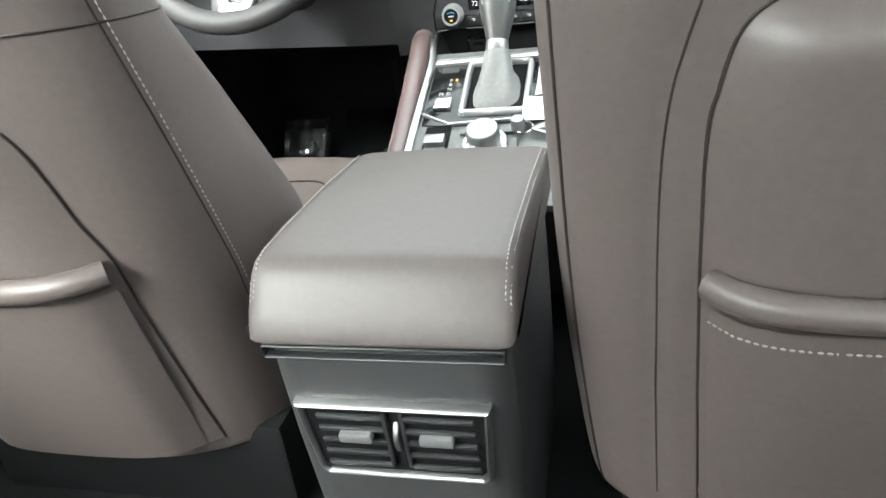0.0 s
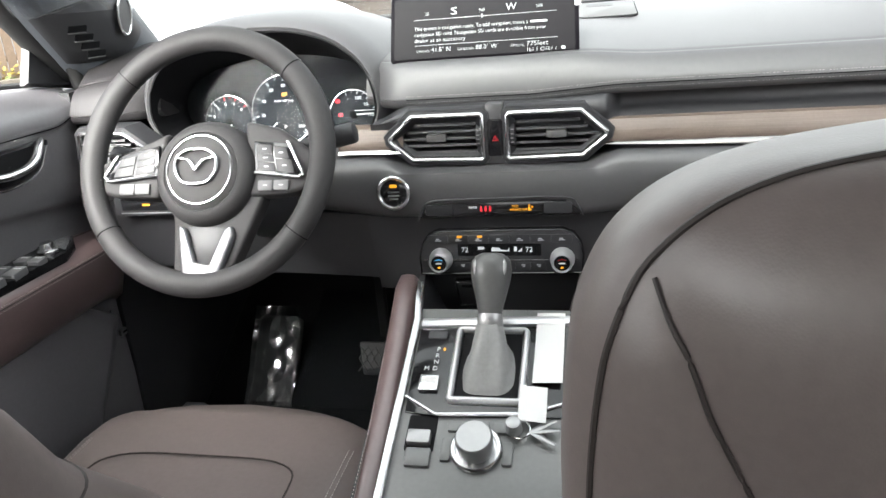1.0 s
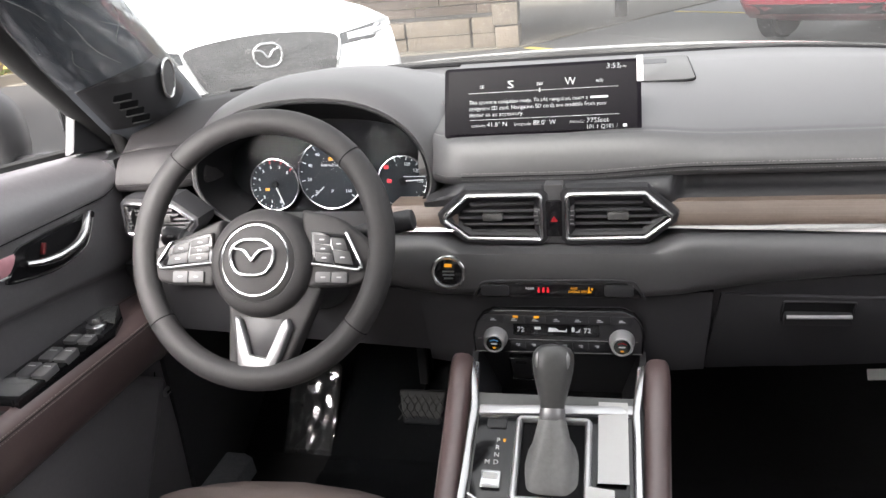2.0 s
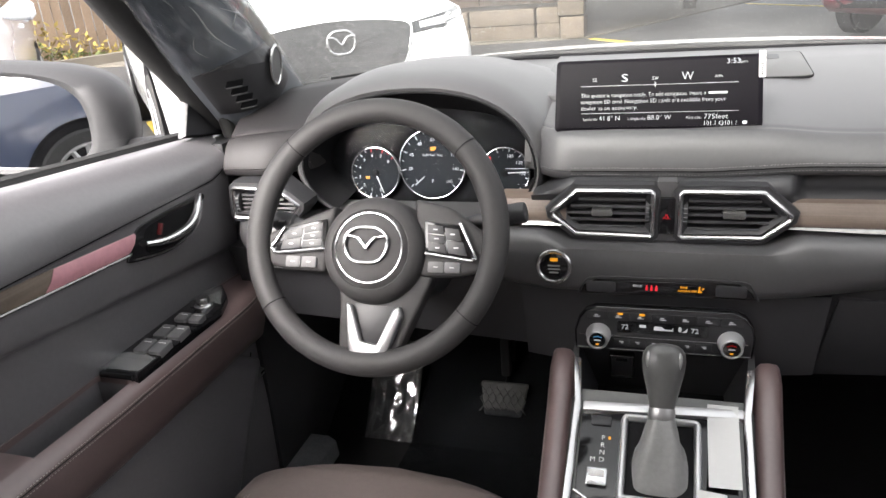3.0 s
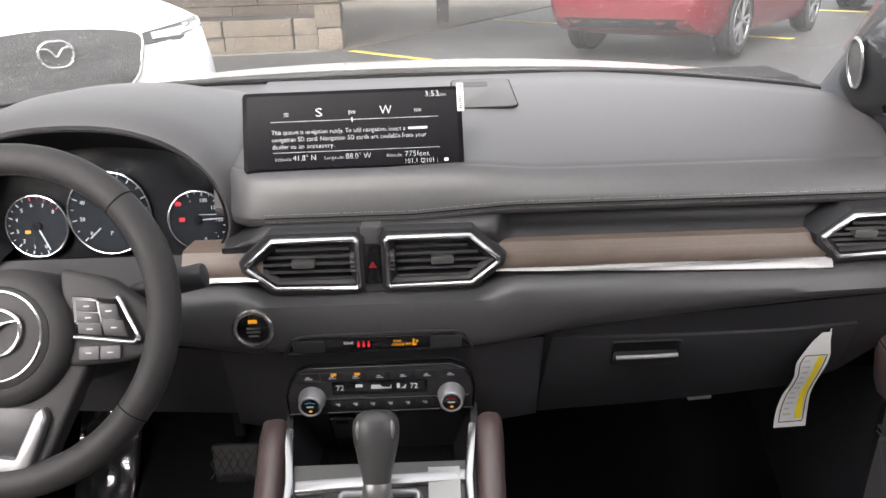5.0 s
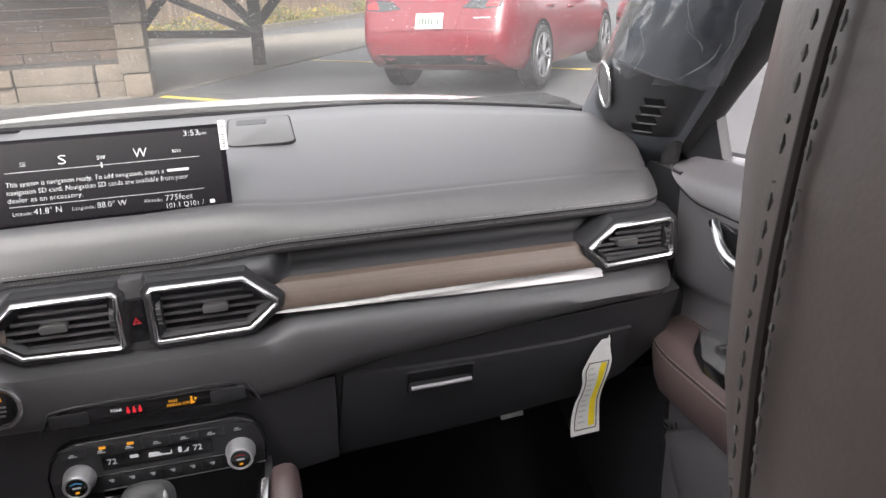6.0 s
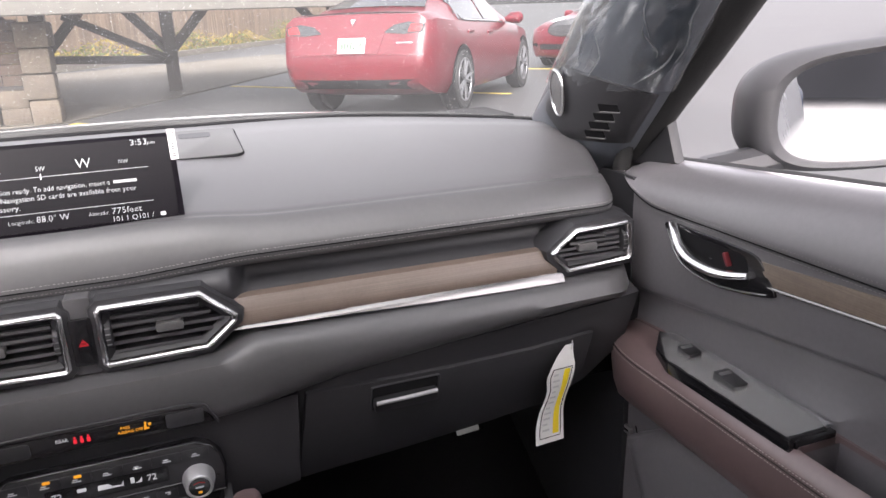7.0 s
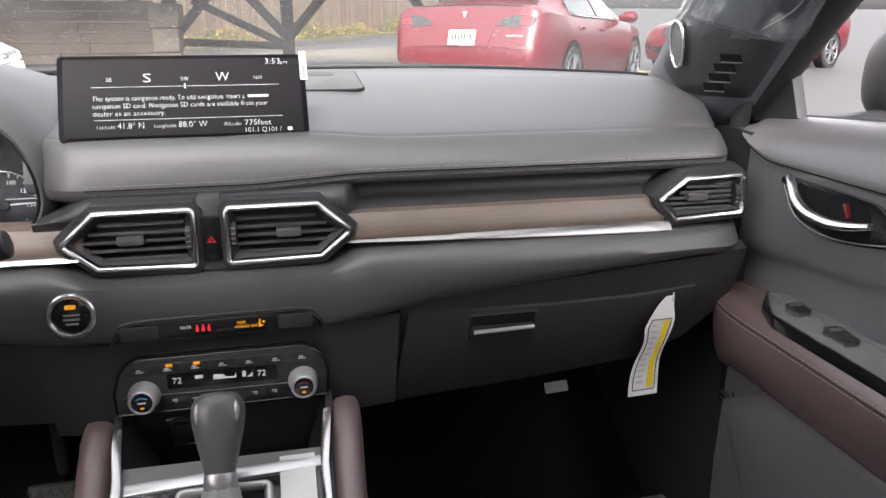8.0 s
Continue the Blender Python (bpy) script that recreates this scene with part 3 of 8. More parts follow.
# climate panel
HV = plane_of((0, 1.537, 0), (1, 0, 0), (0, 0, 1))
face = [(-0.118, 0.712), (0.118, 0.714), (0.120, 0.742), (0.116, 0.760), (0.106, 0.773), (0.090, 0.7795), (-0.088, 0.7785), (-0.103, 0.772), (-0.113, 0.759), (-0.119, 0.740)]
bm = slab(bmesh.new(), face, HV, -0.02, 0.006, 0.003, 3)
hvac = part("climate_panel", bm, HARD, dash, "black climate control panel with two knobs")
part("bezel", border(bmesh.new(), [(x * 1.02, 0.745 + (z - 0.745) * 1.06) for x, z in face], HV, 0.0035, -0.004, 0.0068), PIANO, hvac)
HF = plane_of((0, 1.531, 0), (1, 0, 0), (0, 0, 1))
part("display", slab(bmesh.new(), rounded_rect(0.122, 0.0185, 0.002, 2, 0, 0.7495), HF, -0.001, 0.0006), PIANO, hvac, "dark climate display")
for x in (-0.0555, 0.0385):
    writing("lettering", "72", HF @ pose(x, 0.7465, 0.0009), 0.0105, WHITE_GLOW, hvac)
bm = slab(bmesh.new(), rounded_rect(0.009, 0.004, 0.0005, 1, -0.026, 0.7525), HF, 0.0006, 0.0012)
slab(bm, [(-0.011, 0.7475), (0.015, 0.7475), (0.015, 0.7535), (0.013, 0.749), (0.004, 0.7495), (0.0, 0.753), (-0.010, 0.7535)], HF, 0.0006, 0.0012)
slab(bm, rounded_rect(0.004, 0.007, 0.001, 2, 0.024, 0.751), HF, 0.0006, 0.0012)
slab(bm, [(0.027, 0.747), (0.033, 0.747), (0.034, 0.753), (0.031, 0.7495)], HF, 0.0006, 0.0012)
part("display_symbols", bm, WHITE_GLOW, hvac, smooth=0)
part("chrome_line", box(bmesh.new(), (0.0, 1.5305, 0.7345), (0.226, 0.0025, 0.0016)), CHROME, hvac, smooth=0)
TOP = steps(-0.104, 0.106, 7)
for i, (a, b) in enumerate(zip(TOP, TOP[1:])):
    bm = slab(bmesh.new(), rounded_rect(b - a - 0.0012, 0.0125, 0.001, 2, (a + b) / 2, 0.7665), HF, -0.001, 0.0014, 0.0006)
    btn = part("push_button", bm, HARD, hvac)
    if i in (1, 2):
        part("lamp", slab(bmesh.new(), rounded_rect(0.0075, 0.0034, 0.001, 2, (a + b) / 2 + 0.002, 0.7705), HF, 0.0013, 0.002), AMBER_GLOW, btn, smooth=0)
    bm = slab(bmesh.new(), rounded_rect(0.009, 0.0012, 0.0003, 1, (a + b) / 2, 0.7645), HF, 0.0013, 0.0018)
    slab(bm, rounded_rect(0.005, 0.0016, 0.0003, 1, (a + b) / 2 - 0.001, 0.7668), HF, 0.0013, 0.0018)
    part("button_mark", bm, DIM_GLOW, btn, smooth=0)
LOW = steps(-0.066, 0.068, 6)
for a, b in zip(LOW, LOW[1:]):
    bm = slab(bmesh.new(), rounded_rect(b - a - 0.0012, 0.0125, 0.001, 2, (a + b) / 2, 0.7245), HF, -0.001, 0.0014, 0.0006)
    btn = part("push_button", bm, HARD, hvac)
    bm = slab(bmesh.new(), rounded_rect(0.006, 0.0013, 0.0003, 1, (a + b) / 2, 0.7265), HF, 0.0013, 0.0018)
    slab(bm, rounded_rect(0.0035, 0.0016, 0.0003, 1, (a + b) / 2 + 0.001, 0.7243), HF, 0.0013, 0.0018)
    part("button_mark", bm, DIM_GLOW, btn, smooth=0)
for x in (-0.087, 0.091):
    bm = bmesh.new()
    n = 36
    o = Vector((x, 1.531, 0.7355))
    ax, ay = Vector((1, 0, 0)), Vector((0, 0, 1))
    loft(bm, [disc(o + Vector((0, d, 0)), ax, ay, r, n) for d, r in ((0.002, 0.0176), (-0.004, 0.0176), (-0.006, 0.0162), (-0.018, 0.0152), (-0.0202, 0.0138), (-0.0200, 0.0120), (-0.0188, 0.0114), (-0.0185, 0.001))])
    kn = part("temperature_knob", bm, PAPER_METAL, hvac, "ribbed chrome temperature knob")
    KF = plane_of(o + Vector((0, -0.0188, 0)), (1, 0, 0), (0, 0, 1))
    part("knob_face", slab(bmesh.new(), [(p.x - o.x, p.z - o.z) for p in disc(o, ax, ay, 0.0114, 28)], KF, -0.001, 0.0005), PIANO, kn)
    part("lamp", slab(bmesh.new(), rounded_rect(0.0044, 0.0026, 0.001, 2, 0, -0.0064), KF, 0.0004, 0.001), AMBER_GLOW, kn, smooth=0)
    part("knob_mark", slab(bmesh.new(), rounded_rect(0.0090, 0.0020, 0.0006, 1, 0, 0.0), KF, 0.0004, 0.001), DIM_GLOW, kn, smooth=0)
    part("knob_mark", slab(bmesh.new(), [(-0.006, 0.0038), (0.0, 0.0058), (0.006, 0.0038), (0.006, 0.0050), (0.0, 0.0070), (-0.006, 0.0050)], KF, 0.0004, 0.001), BLUE_GLOW if x < 0 else RED_LAMP, kn, smooth=0)
# storage recess under the climate panel
bm = bmesh.new()
loft(bm, [[(-0.116, 1.548, 0.7115), (0.116, 1.548, 0.7115), (0.116, 1.562, 0.7115), (-0.116, 1.562, 0.7115)], [(-0.092, 1.590, 0.612), (0.092, 1.590, 0.612), (0.092, 1.604, 0.612), (-0.092, 1.604, 0.612)]])
tray = part("storage_recess", bm, HARD, dash, "dark open storage recess")
for sg in (-1, 1):
    bm = bmesh.new()
    loft(bm, [[(sg * x, 1.550, 0.7115), (sg * (x + 0.008), 1.550, 0.7115), (sg * (x + 0.008), 1.46, 0.665), (sg * (x - 0.004), 1.46, 0.665)] if k == 0 else [(sg * 0.092, 1.592, 0.612), (sg * 0.128, 1.592, 0.612), (sg * 0.128, 1.46, 0.612), (sg * 0.098, 1.46, 0.612)] for k, x in ((0, 0.116), (1, 0.0))])
    part("recess_side", bm, HARD, tray)
# recess floor in black, with the recess's shade put into its colour
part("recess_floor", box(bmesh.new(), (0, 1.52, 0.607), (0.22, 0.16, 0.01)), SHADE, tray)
SK = plane_of((-0.055, 1.5605, 0.668), (1, 0, 0), (0, -0.45, 1))
sk = part("power_socket", border(bmesh.new(), rounded_rect(0.036, 0.056, 0.003, 2), SK, 0.003, -0.006, 0.003), PIANO, dash, "closed black power socket cover")
part("socket_cover", slab(bmesh.new(), rounded_rect(0.029, 0.049, 0.002, 2), SK, -0.005, 0.0018, 0.001), HARD, sk)
part("socket_latch", slab(bmesh.new(), rounded_rect(0.016, 0.006, 0.001, 2, 0, 0.018), SK, 0.001, 0.003, 0.001), SHADE, sk)
# glovebox
GB = plane_of((0, 1.556, 0.81), (1, 0, 0), (0, -0.32, 1))
gl = [(0.222, -0.0115), (0.305, -0.0145), (0.40, -0.0160), (0.522, -0.0135), (0.615, -0.004), (0.612, -0.07), (0.592, -0.112), (0.54, -0.128), (0.464, -0.139), (0.34, -0.152), (0.208, -0.161)]
gl = gl[::-1]
bm = slab(bmesh.new(), gl, GB, -0.03, 0.004, 0.003)
glove = part("glovebox", bm, HARD, dash, "closed black glovebox lid")
hb = rounded_rect(0.086, 0.036, 0.003, 2, 0.347, -0.043)
# flat black patch; the handle recess's shade is only its colour
part("handle_recess", slab(bmesh.new(), hb, GB, 0.002, 0.0046, 0.0005), SHADE, glove)
part("handle", slab(bmesh.new(), rounded_rect(0.084, 0.018, 0.003, 2, 0.347, -0.050), GB, 0.004, 0.014, 0.002), HARD, glove)
part("chrome_bar", tube(bmesh.new(), [GB @ Vector((0.307, -0.0435, 0.0135)), GB @ Vector((0.347, -0.0425, 0.0140)), GB @ Vector((0.387, -0.0415, 0.0135))], 0.0028, 10), PAPER_METAL, glove, "bright handle edge")
part("handle_rim", border(bmesh.new(), rounded_rect(0.092, 0.042, 0.004, 2, 0.347, -0.043), GB, 0.002, 0.003, 0.0055), HARD, glove)
bm = slab(bmesh.new(), [(0.213, -0.168), (0.56, -0.132), (0.620, -0.10), (0.672, -0.04), (0.676, 0.050), (0.614, 0.040), (0.40, 0.020), (0.213, 0.0)], GB, -0.06, -0.001, 0.002)
part("lower_panel", bm, HARD, dash, "black panel round the glovebox")
# sheet under the glovebox, blackened to paint the shade there
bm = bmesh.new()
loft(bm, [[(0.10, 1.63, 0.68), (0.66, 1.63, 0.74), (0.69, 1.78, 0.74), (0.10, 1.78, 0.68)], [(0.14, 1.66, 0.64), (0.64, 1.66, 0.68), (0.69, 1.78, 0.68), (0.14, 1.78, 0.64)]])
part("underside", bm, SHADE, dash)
# driver side knee panel
bm = bmesh.new()
loft(bm, [[(-0.69, 1.552, 0.84), (-0.20, 1.552, 0.80), (-0.20, 1.70, 0.80), (-0.69, 1.70, 0.84)], [(-0.69, 1.585, 0.71), (-0.20, 1.575, 0.688), (-0.20, 1.75, 0.688), (-0.69, 1.75, 0.71)]])
knee = part("knee_panel", bm, HARD, dash)
SW = plane_of((-0.565, 1.541, 0.835), (1, 0, 0), (0, 0.1, 1))
swp = part("switch_panel", slab(bmesh.new(), rounded_rect(0.105, 0.052, 0.004, 2), SW, -0.02, 0.003, 0.002), HARD, dash, "small switch panel with amber symbol")
part("push_button", slab(bmesh.new(), rounded_rect(0.085, 0.019, 0.002, 2, 0.004, -0.008), SW, 0.002, 0.005, 0.001), PIANO, swp)
part("push_button", slab(bmesh.new(), rounded_rect(0.03, 0.014, 0.002, 2, -0.01, 0.013), SW, 0.002, 0.005, 0.001), PIANO, swp)
part("lamp", slab(bmesh.new(), rounded_rect(0.013, 0.0035, 0.0006, 1, 0.006, -0.008), SW, 0.0048, 0.0056), AMBER_GLOW, swp, smooth=0)
part("chrome_line", slab(bmesh.new(), rounded_rect(0.09, 0.0018, 0.0004, 1, 0.004, -0.0215), SW, 0.002, 0.0045), SILVER, swp, smooth=0)

# instrument hood, the arch over the dials
def arch(xc, zc, a, b, y, n=40, low=-0.80):
    out = []
    for i in range(n + 1):
        t = low + (math.pi - 2 * low) * i / n
        c, s = math.cos(t), math.sin(t)
        out.append(Vector((xc + a * math.copysign(abs(c) ** 0.82, c), y + 0.02 * (1 - abs(c)), zc + b * math.copysign(abs(s) ** (0.9 if s > 0 else 1.15), s) * (1.0 if s > 0 else 0.82))))
    return out


bm = bmesh.new()
hood_rings = [arch(-0.370, 0.947, 0.183, 0.080, 1.70), arch(-0.371, 0.952, 0.188, 0.108, 1.63), arch(-0.372, 0.954, 0.188, 0.117, 1.603),
              arch(-0.372, 0.955, 0.193, 0.124, 1.600), arch(-0.373, 0.955, 0.203, 0.134, 1.612), arch(-0.376, 0.955, 0.216, 0.143, 1.66),
              arch(-0.376, 0.955, 0.226, 0.146, 1.74), arch(-0.370, 0.95, 0.236, 0.143, 1.84), arch(-0.355, 0.94, 0.250, 0.125, 1.96)]
loft(bm, hood_rings[2:], closed=False, caps=False)
hood = part("instrument_hood", bm, SOFT, dash, "arched soft black instrument hood", smooth=40)
bm = bmesh.new()
tube(bm, [p + Vector((0, -0.001, 0.001)) for p in hood_rings[2]], 0.0018, 6)
part("hood_lip", bm, SHADE, hood)
# inner rings split off in black, painting the shade inside the binnacle
bm = bmesh.new()
loft(bm, hood_rings[:3], closed=False, caps=False)
part("hood_lining", bm, SHADE, hood, "inner lining of the hood, blackened to paint its shade", smooth=40)
bm = bmesh.new()
loft(bm, [[(-0.53, y, z), (-0.21, y, z), (-0.21, y + 0.02, 0.865), (-0.53, y + 0.02, 0.865)] for y, z in ((1.60, 0.884), (1.70, 0.880))])
part("binnacle_floor", bm, SHADE, dash)

# ---- instrument cluster ----
cluster = thing("instrument_cluster", (-0.37, 1.70, 0.90), "dark instrument cluster with three chrome-ringed dials", "gauges")
CP = plane_of((-0.37, 1.688, 0.95), (1, 0, 0), (0, 0.2, 1))
part("back_plate", slab(bmesh.new(), rounded_rect(0.39, 0.17, 0.03, 4, 0.0, 0.0), CP, -0.02, -0.012), SHADE, cluster)
DIALS = material("blue_grey_dial", (0.0190, 0.0210, 0.0240), 0.8, spread=0.1, spec=0.08)


def dial(cx, cy, r, first, last, ticks, numbers, needle, red=0, name="speed"):
    bm = slab(bmesh.new(), [(cx + r * math.cos(a), cy + r * math.sin(a)) for a in steps(0, 2 * math.pi, 48)[:-1]], CP, -0.012, -0.004)
    d = part("dial", bm, DIALS, cluster, "round dial with chrome ring")
    bm = bmesh.new()
    tube(bm, [CP @ Vector((cx + r * math.cos(a), cy + r * math.sin(a), -0.001)) for a in steps(0, 2 * math.pi, 48)[:-1]], 0.0016, 8, loop=True, up=(0, 1, 0))
    part("chrome_ring", bm, CHROME, d)
    hot, cold = bmesh.new(), bmesh.new()
    for i in range(ticks + 1):
        a = radians(lerp(first, last, i / ticks))
        long = i % 2 == 0
        r0, r1 = r * (0.84 if long else 0.89), r * 0.95
        w = 0.0007 if long else 0.0004
        c, s = math.cos(a), math.sin(a)
        poly = [(cx + r0 * c - w * s, cy + r0 * s + w * c), (cx + r0 * c + w * s, cy + r0 * s - w * c), (cx + r1 * c + w * s, cy + r1 * s - w * c), (cx + r1 * c - w * s, cy + r1 * s + w * c)]
        slab(hot if red and i >= ticks - red else cold, poly, CP, -0.004, -0.0035)
    part("tick_marks", cold, WHITE_GLOW, d, smooth=0)
    if red:
        part("red_zone", hot, RED_GLOW, d, smooth=0)
    else:
        hot.free()
    for i, txt in enumerate(numbers):
        a = radians(lerp(first, last, i / (len(numbers) - 1)))
        writing("numeral", txt, CP @ pose(cx + r * 0.70 * math.cos(a), cy + r * 0.70 * math.sin(a) - 0.0025, -0.0035), 0.0075, WHITE_GLOW, d, "CENTER")
    if needle is not None:
        a = radians(needle)
        c, s = math.cos(a), math.sin(a)
        poly = [(cx + r * n0 * c - w * s, cy + r * n0 * s + w * c) for n0, w in ((-0.12, 0.0011), (-0.12, -0.0011), (0.85, -0.0005), (0.85, 0.0005))]
        part("needle", slab(bmesh.new(), poly, CP, -0.002, -0.0012), PAPER, d, smooth=0)
        part("needle_hub", slab(bmesh.new(), [(cx + 0.006 * math.cos(t), cy + 0.006 * math.sin(t)) for t in steps(0, 2 * math.pi, 20)[:-1]], CP, -0.004, 0.001, 0.0008), SHADE, d)
    return d


rev = dial(-0.101, -0.022, 0.0425, 285, 40, 16, ["0", "1", "2", "3", "4", "5", "6", "7", "8"], 293, red=4)
speed = dial(0.000, -0.007, 0.0565, 225, -45, 16, ["0", "20", "40", "60", "80", "100", "120", "140", "160"], None)
fuel = dial(0.121, -0.021, 0.0405, 110, -75, 12, ["-", "100", "120", "150", "-", "0"], 3, red=0)
part("speed_pointer", slab(bmesh.new(), [(-0.031, -0.041), (-0.0298, -0.0425), (-0.014, -0.028), (-0.0148, -0.0268)], CP, -0.0035, -0.003), WHITE_GLOW, speed, smooth=0)
bm = slab(bmesh.new(), rounded_rect(0.007, 0.006, 0.001, 2, 0.0, 0.018), CP, -0.004, -0.0033)
slab(bm, rounded_rect(0.003, 0.005, 0.001, 2, 0.0045, 0.019), CP, -0.004, -0.0033)
part("fuel_lamp", bm, AMBER_GLOW, speed, smooth=0)
writing("lettering", "Refill Fuel Tank", CP @ pose(0.0, 0.006, -0.0035), 0.0055, WHITE_GLOW, speed, "CENTER")
writing("lettering", "P", CP @ pose(0.0, -0.038, -0.0035), 0.0085, WHITE_GLOW, speed, "CENTER")
part("engine_lamp", slab(bmesh.new(), rounded_rect(0.0075, 0.0045, 0.001, 2, -0.116, -0.030), CP, -0.004, -0.0033), AMBER_GLOW, rev, smooth=0)
for x, y in ((0.094, 0.002), (0.098, -0.020)):
    part("warning_lamp", slab(bmesh.new(), rounded_rect(0.008, 0.006, 0.0015, 2, x, y), CP, -0.004, -0.0033), RED_GLOW, fuel, smooth=0)
part("rev_needle_glow", slab(bmesh.new(), rounded_rect(0.040, 0.001, 0.0003, 1, 0.142, -0.014), CP, -0.004, -0.0033), WHITE_GLOW, fuel, smooth=0)
part("cluster_lens", slab(bmesh.new(), rounded_rect(0.345, 0.150, 0.05, 5, 0.0, 0.0), CP, 0.006, 0.007), clear("instrument_lens", (0.95, 0.96, 0.97), 0.05, 0.004, 0.06), cluster, "clear instrument lens")

# ---- centre display ----
SCREEN_BLACK = material("display_black", (0.005, 0.004, 0.006), 0.30, spread=0.05, spec=0.06)
screen = thing("centre_display", (-0.02, 1.63, 1.012), "wide black centre display showing a navigation page", "screen")
SC = plane_of((-0.0195, 1.613, 1.016), (1, 0.03, 0), (0, 0.45, 0.9))
part("housing", slab(bmesh.new(), rounded_rect(0.274, 0.102, 0.006, 4, 0.0, 0.048), SC, -0.014, 0.0, 0.0015), SCREEN_BLACK, screen, "gloss black display housing")
part("foot", box(bmesh.new(), (-0.02, 1.66, 1.025), (0.20, 0.05, 0.03), 0.006), HARD, screen)
part("panel", slab(bmesh.new(), rounded_rect(0.262, 0.092, 0.003, 2, 0, 0.048), SC, -0.0005, 0.0006), SCREEN_BLACK, screen)
W0 = 0.0009
for txt, x, y, s, wd, gl_ in (("3:53", 0.0905, 0.0865, 0.0100, 0.0170, WHITE_GLOW), ("pm", 0.1085, 0.0865, 0.0060, 0.0080, DIM_GLOW), ("S", -0.0475, 0.066, 0.0155, 0.0085, WHITE_GLOW), ("W", 0.0335, 0.066, 0.0160, 0.0150, WHITE_GLOW),
                              ("SW", -0.0055, 0.0672, 0.0072, 0.0088, WHITE_GLOW), ("SE", -0.0860, 0.0672, 0.0068, 0.0062, DIM_GLOW), ("NW", 0.0765, 0.0672, 0.0068, 0.0095, DIM_GLOW),
                              ("This system is navigation ready. To add navigation, insert a", -0.1013, 0.0445, 0.0082, 0.1660, WHITE_GLOW),
                              ("navigation SD card. Navigation SD cards are available from your", -0.1013, 0.0355, 0.0082, 0.1915, WHITE_GLOW),
                              ("dealer as an accessory.", -0.1013, 0.0265, 0.0082, 0.0770, WHITE_GLOW),
                              ("Latitude:", -0.0975, 0.0115, 0.0062, 0.0195, DIM_GLOW), ("41.8\u00b0 N", -0.0757, 0.0112, 0.0098, 0.0280, WHITE_GLOW),
                              ("Longitude:", -0.0370, 0.0115, 0.0062, 0.0240, DIM_GLOW), ("88.0\u00b0 W", -0.0105, 0.0112, 0.0098, 0.0311, WHITE_GLOW),
                              ("Altitude:", 0.0395, 0.0115, 0.0062, 0.0200, DIM_GLOW), ("775feet", 0.0625, 0.0112, 0.0098, 0.0302, WHITE_GLOW),
                              ("101.1 Q101 /", 0.0620, 0.0025, 0.0085, 0.0410, WHITE_GLOW)):
    writing("lettering", txt, SC @ pose(x, y, W0), s, gl_, screen, "LEFT", 0.0001, s * 0.014, wd)
part("lettering_bar", slab(bmesh.new(), rounded_rect(0.0240, 0.0030, 0.0006, 1, 0.0805, 0.0470), SC, 0.0006, 0.0011), DIM_GLOW, screen, smooth=0)
for x0, x1, y in ((-0.102, 0.106, 0.0605), (-0.100, 0.107, 0.0215)):
    part("rule_line", slab(bmesh.new(), [(x0, y), (x1, y), (x1, y + 0.0005), (x0, y + 0.0005)], SC, 0.0006, 0.0009), DIM_GLOW, screen, smooth=0)
part("compass_mark", slab(bmesh.new(), [(-0.0016, 0.0578), (-0.0004, 0.0578), (-0.0004, 0.0640), (-0.0016, 0.0640)], SC, 0.0006, 0.0012), WHITE_GLOW, screen, smooth=0)
part("radio_mark", slab(bmesh.new(), rounded_rect(0.0055, 0.0042, 0.001, 2, 0.1145, 0.0055), SC, 0.0006, 0.0011), WHITE_GLOW, screen, smooth=0)
sticker = thing("display_sticker", (0.121, 1.65, 1.09), "small white paper sticker on the edge of the display", "sticker")
part("paper", slab(bmesh.new(), rounded_rect(0.0085, 0.036, 0.001, 2, 0.1355, 0.084), SC, 0.0004, 0.0010), PAPER, sticker)
writing("lettering", "AF", SC @ pose(0.1335, 0.1005, 0.0011, 0, 0, -90), 0.008, INK, sticker)
for k in range(6):
    part("print_bar", slab(bmesh.new(), rounded_rect(0.0042, 0.0016, 0.0003, 1, 0.1355, 0.084 - 0.0028 * k), SC, 0.0009, 0.0012), INK, sticker, smooth=0)
SENSOR_GREY = material("grey_sensor_lid", (0.060, 0.060, 0.060), 0.5, bump=0.1, bump_scale=1200)
# sensor lid on the pad beside the display
bm = bmesh.new()
SL = plane_of((0.158, 1.885, 1.0545), (1, 0, 0), (0, 1, 0.10))
slab(bm, rounded_rect(0.094, 0.16, 0.016, 4), SL, -0.006, 0.0030, 0.0008)
lid_ = part("sensor_lid", bm, SENSOR_GREY, dash, "flush grey sensor lid")
part("lid_gap", border(bmesh.new(), rounded_rect(0.098, 0.164, 0.017, 4), SL, 0.0022, -0.002, 0.0026), SHADE, lid_)
part("sensor_slot", slab(bmesh.new(), rounded_rect(0.046, 0.030, 0.006, 3, -0.012, 0.045), SL, 0.0026, 0.0034), HARD, lid_)


# ---- steering wheel ----
tilt = radians(27)
WH = plane_of((-0.37, 1.395, 0.905), (1, 0, 0), (0, math.sin(tilt), math.cos(tilt)))


def wh(x, y, z=0.0):
    return WH @ Vector((x, y, z))


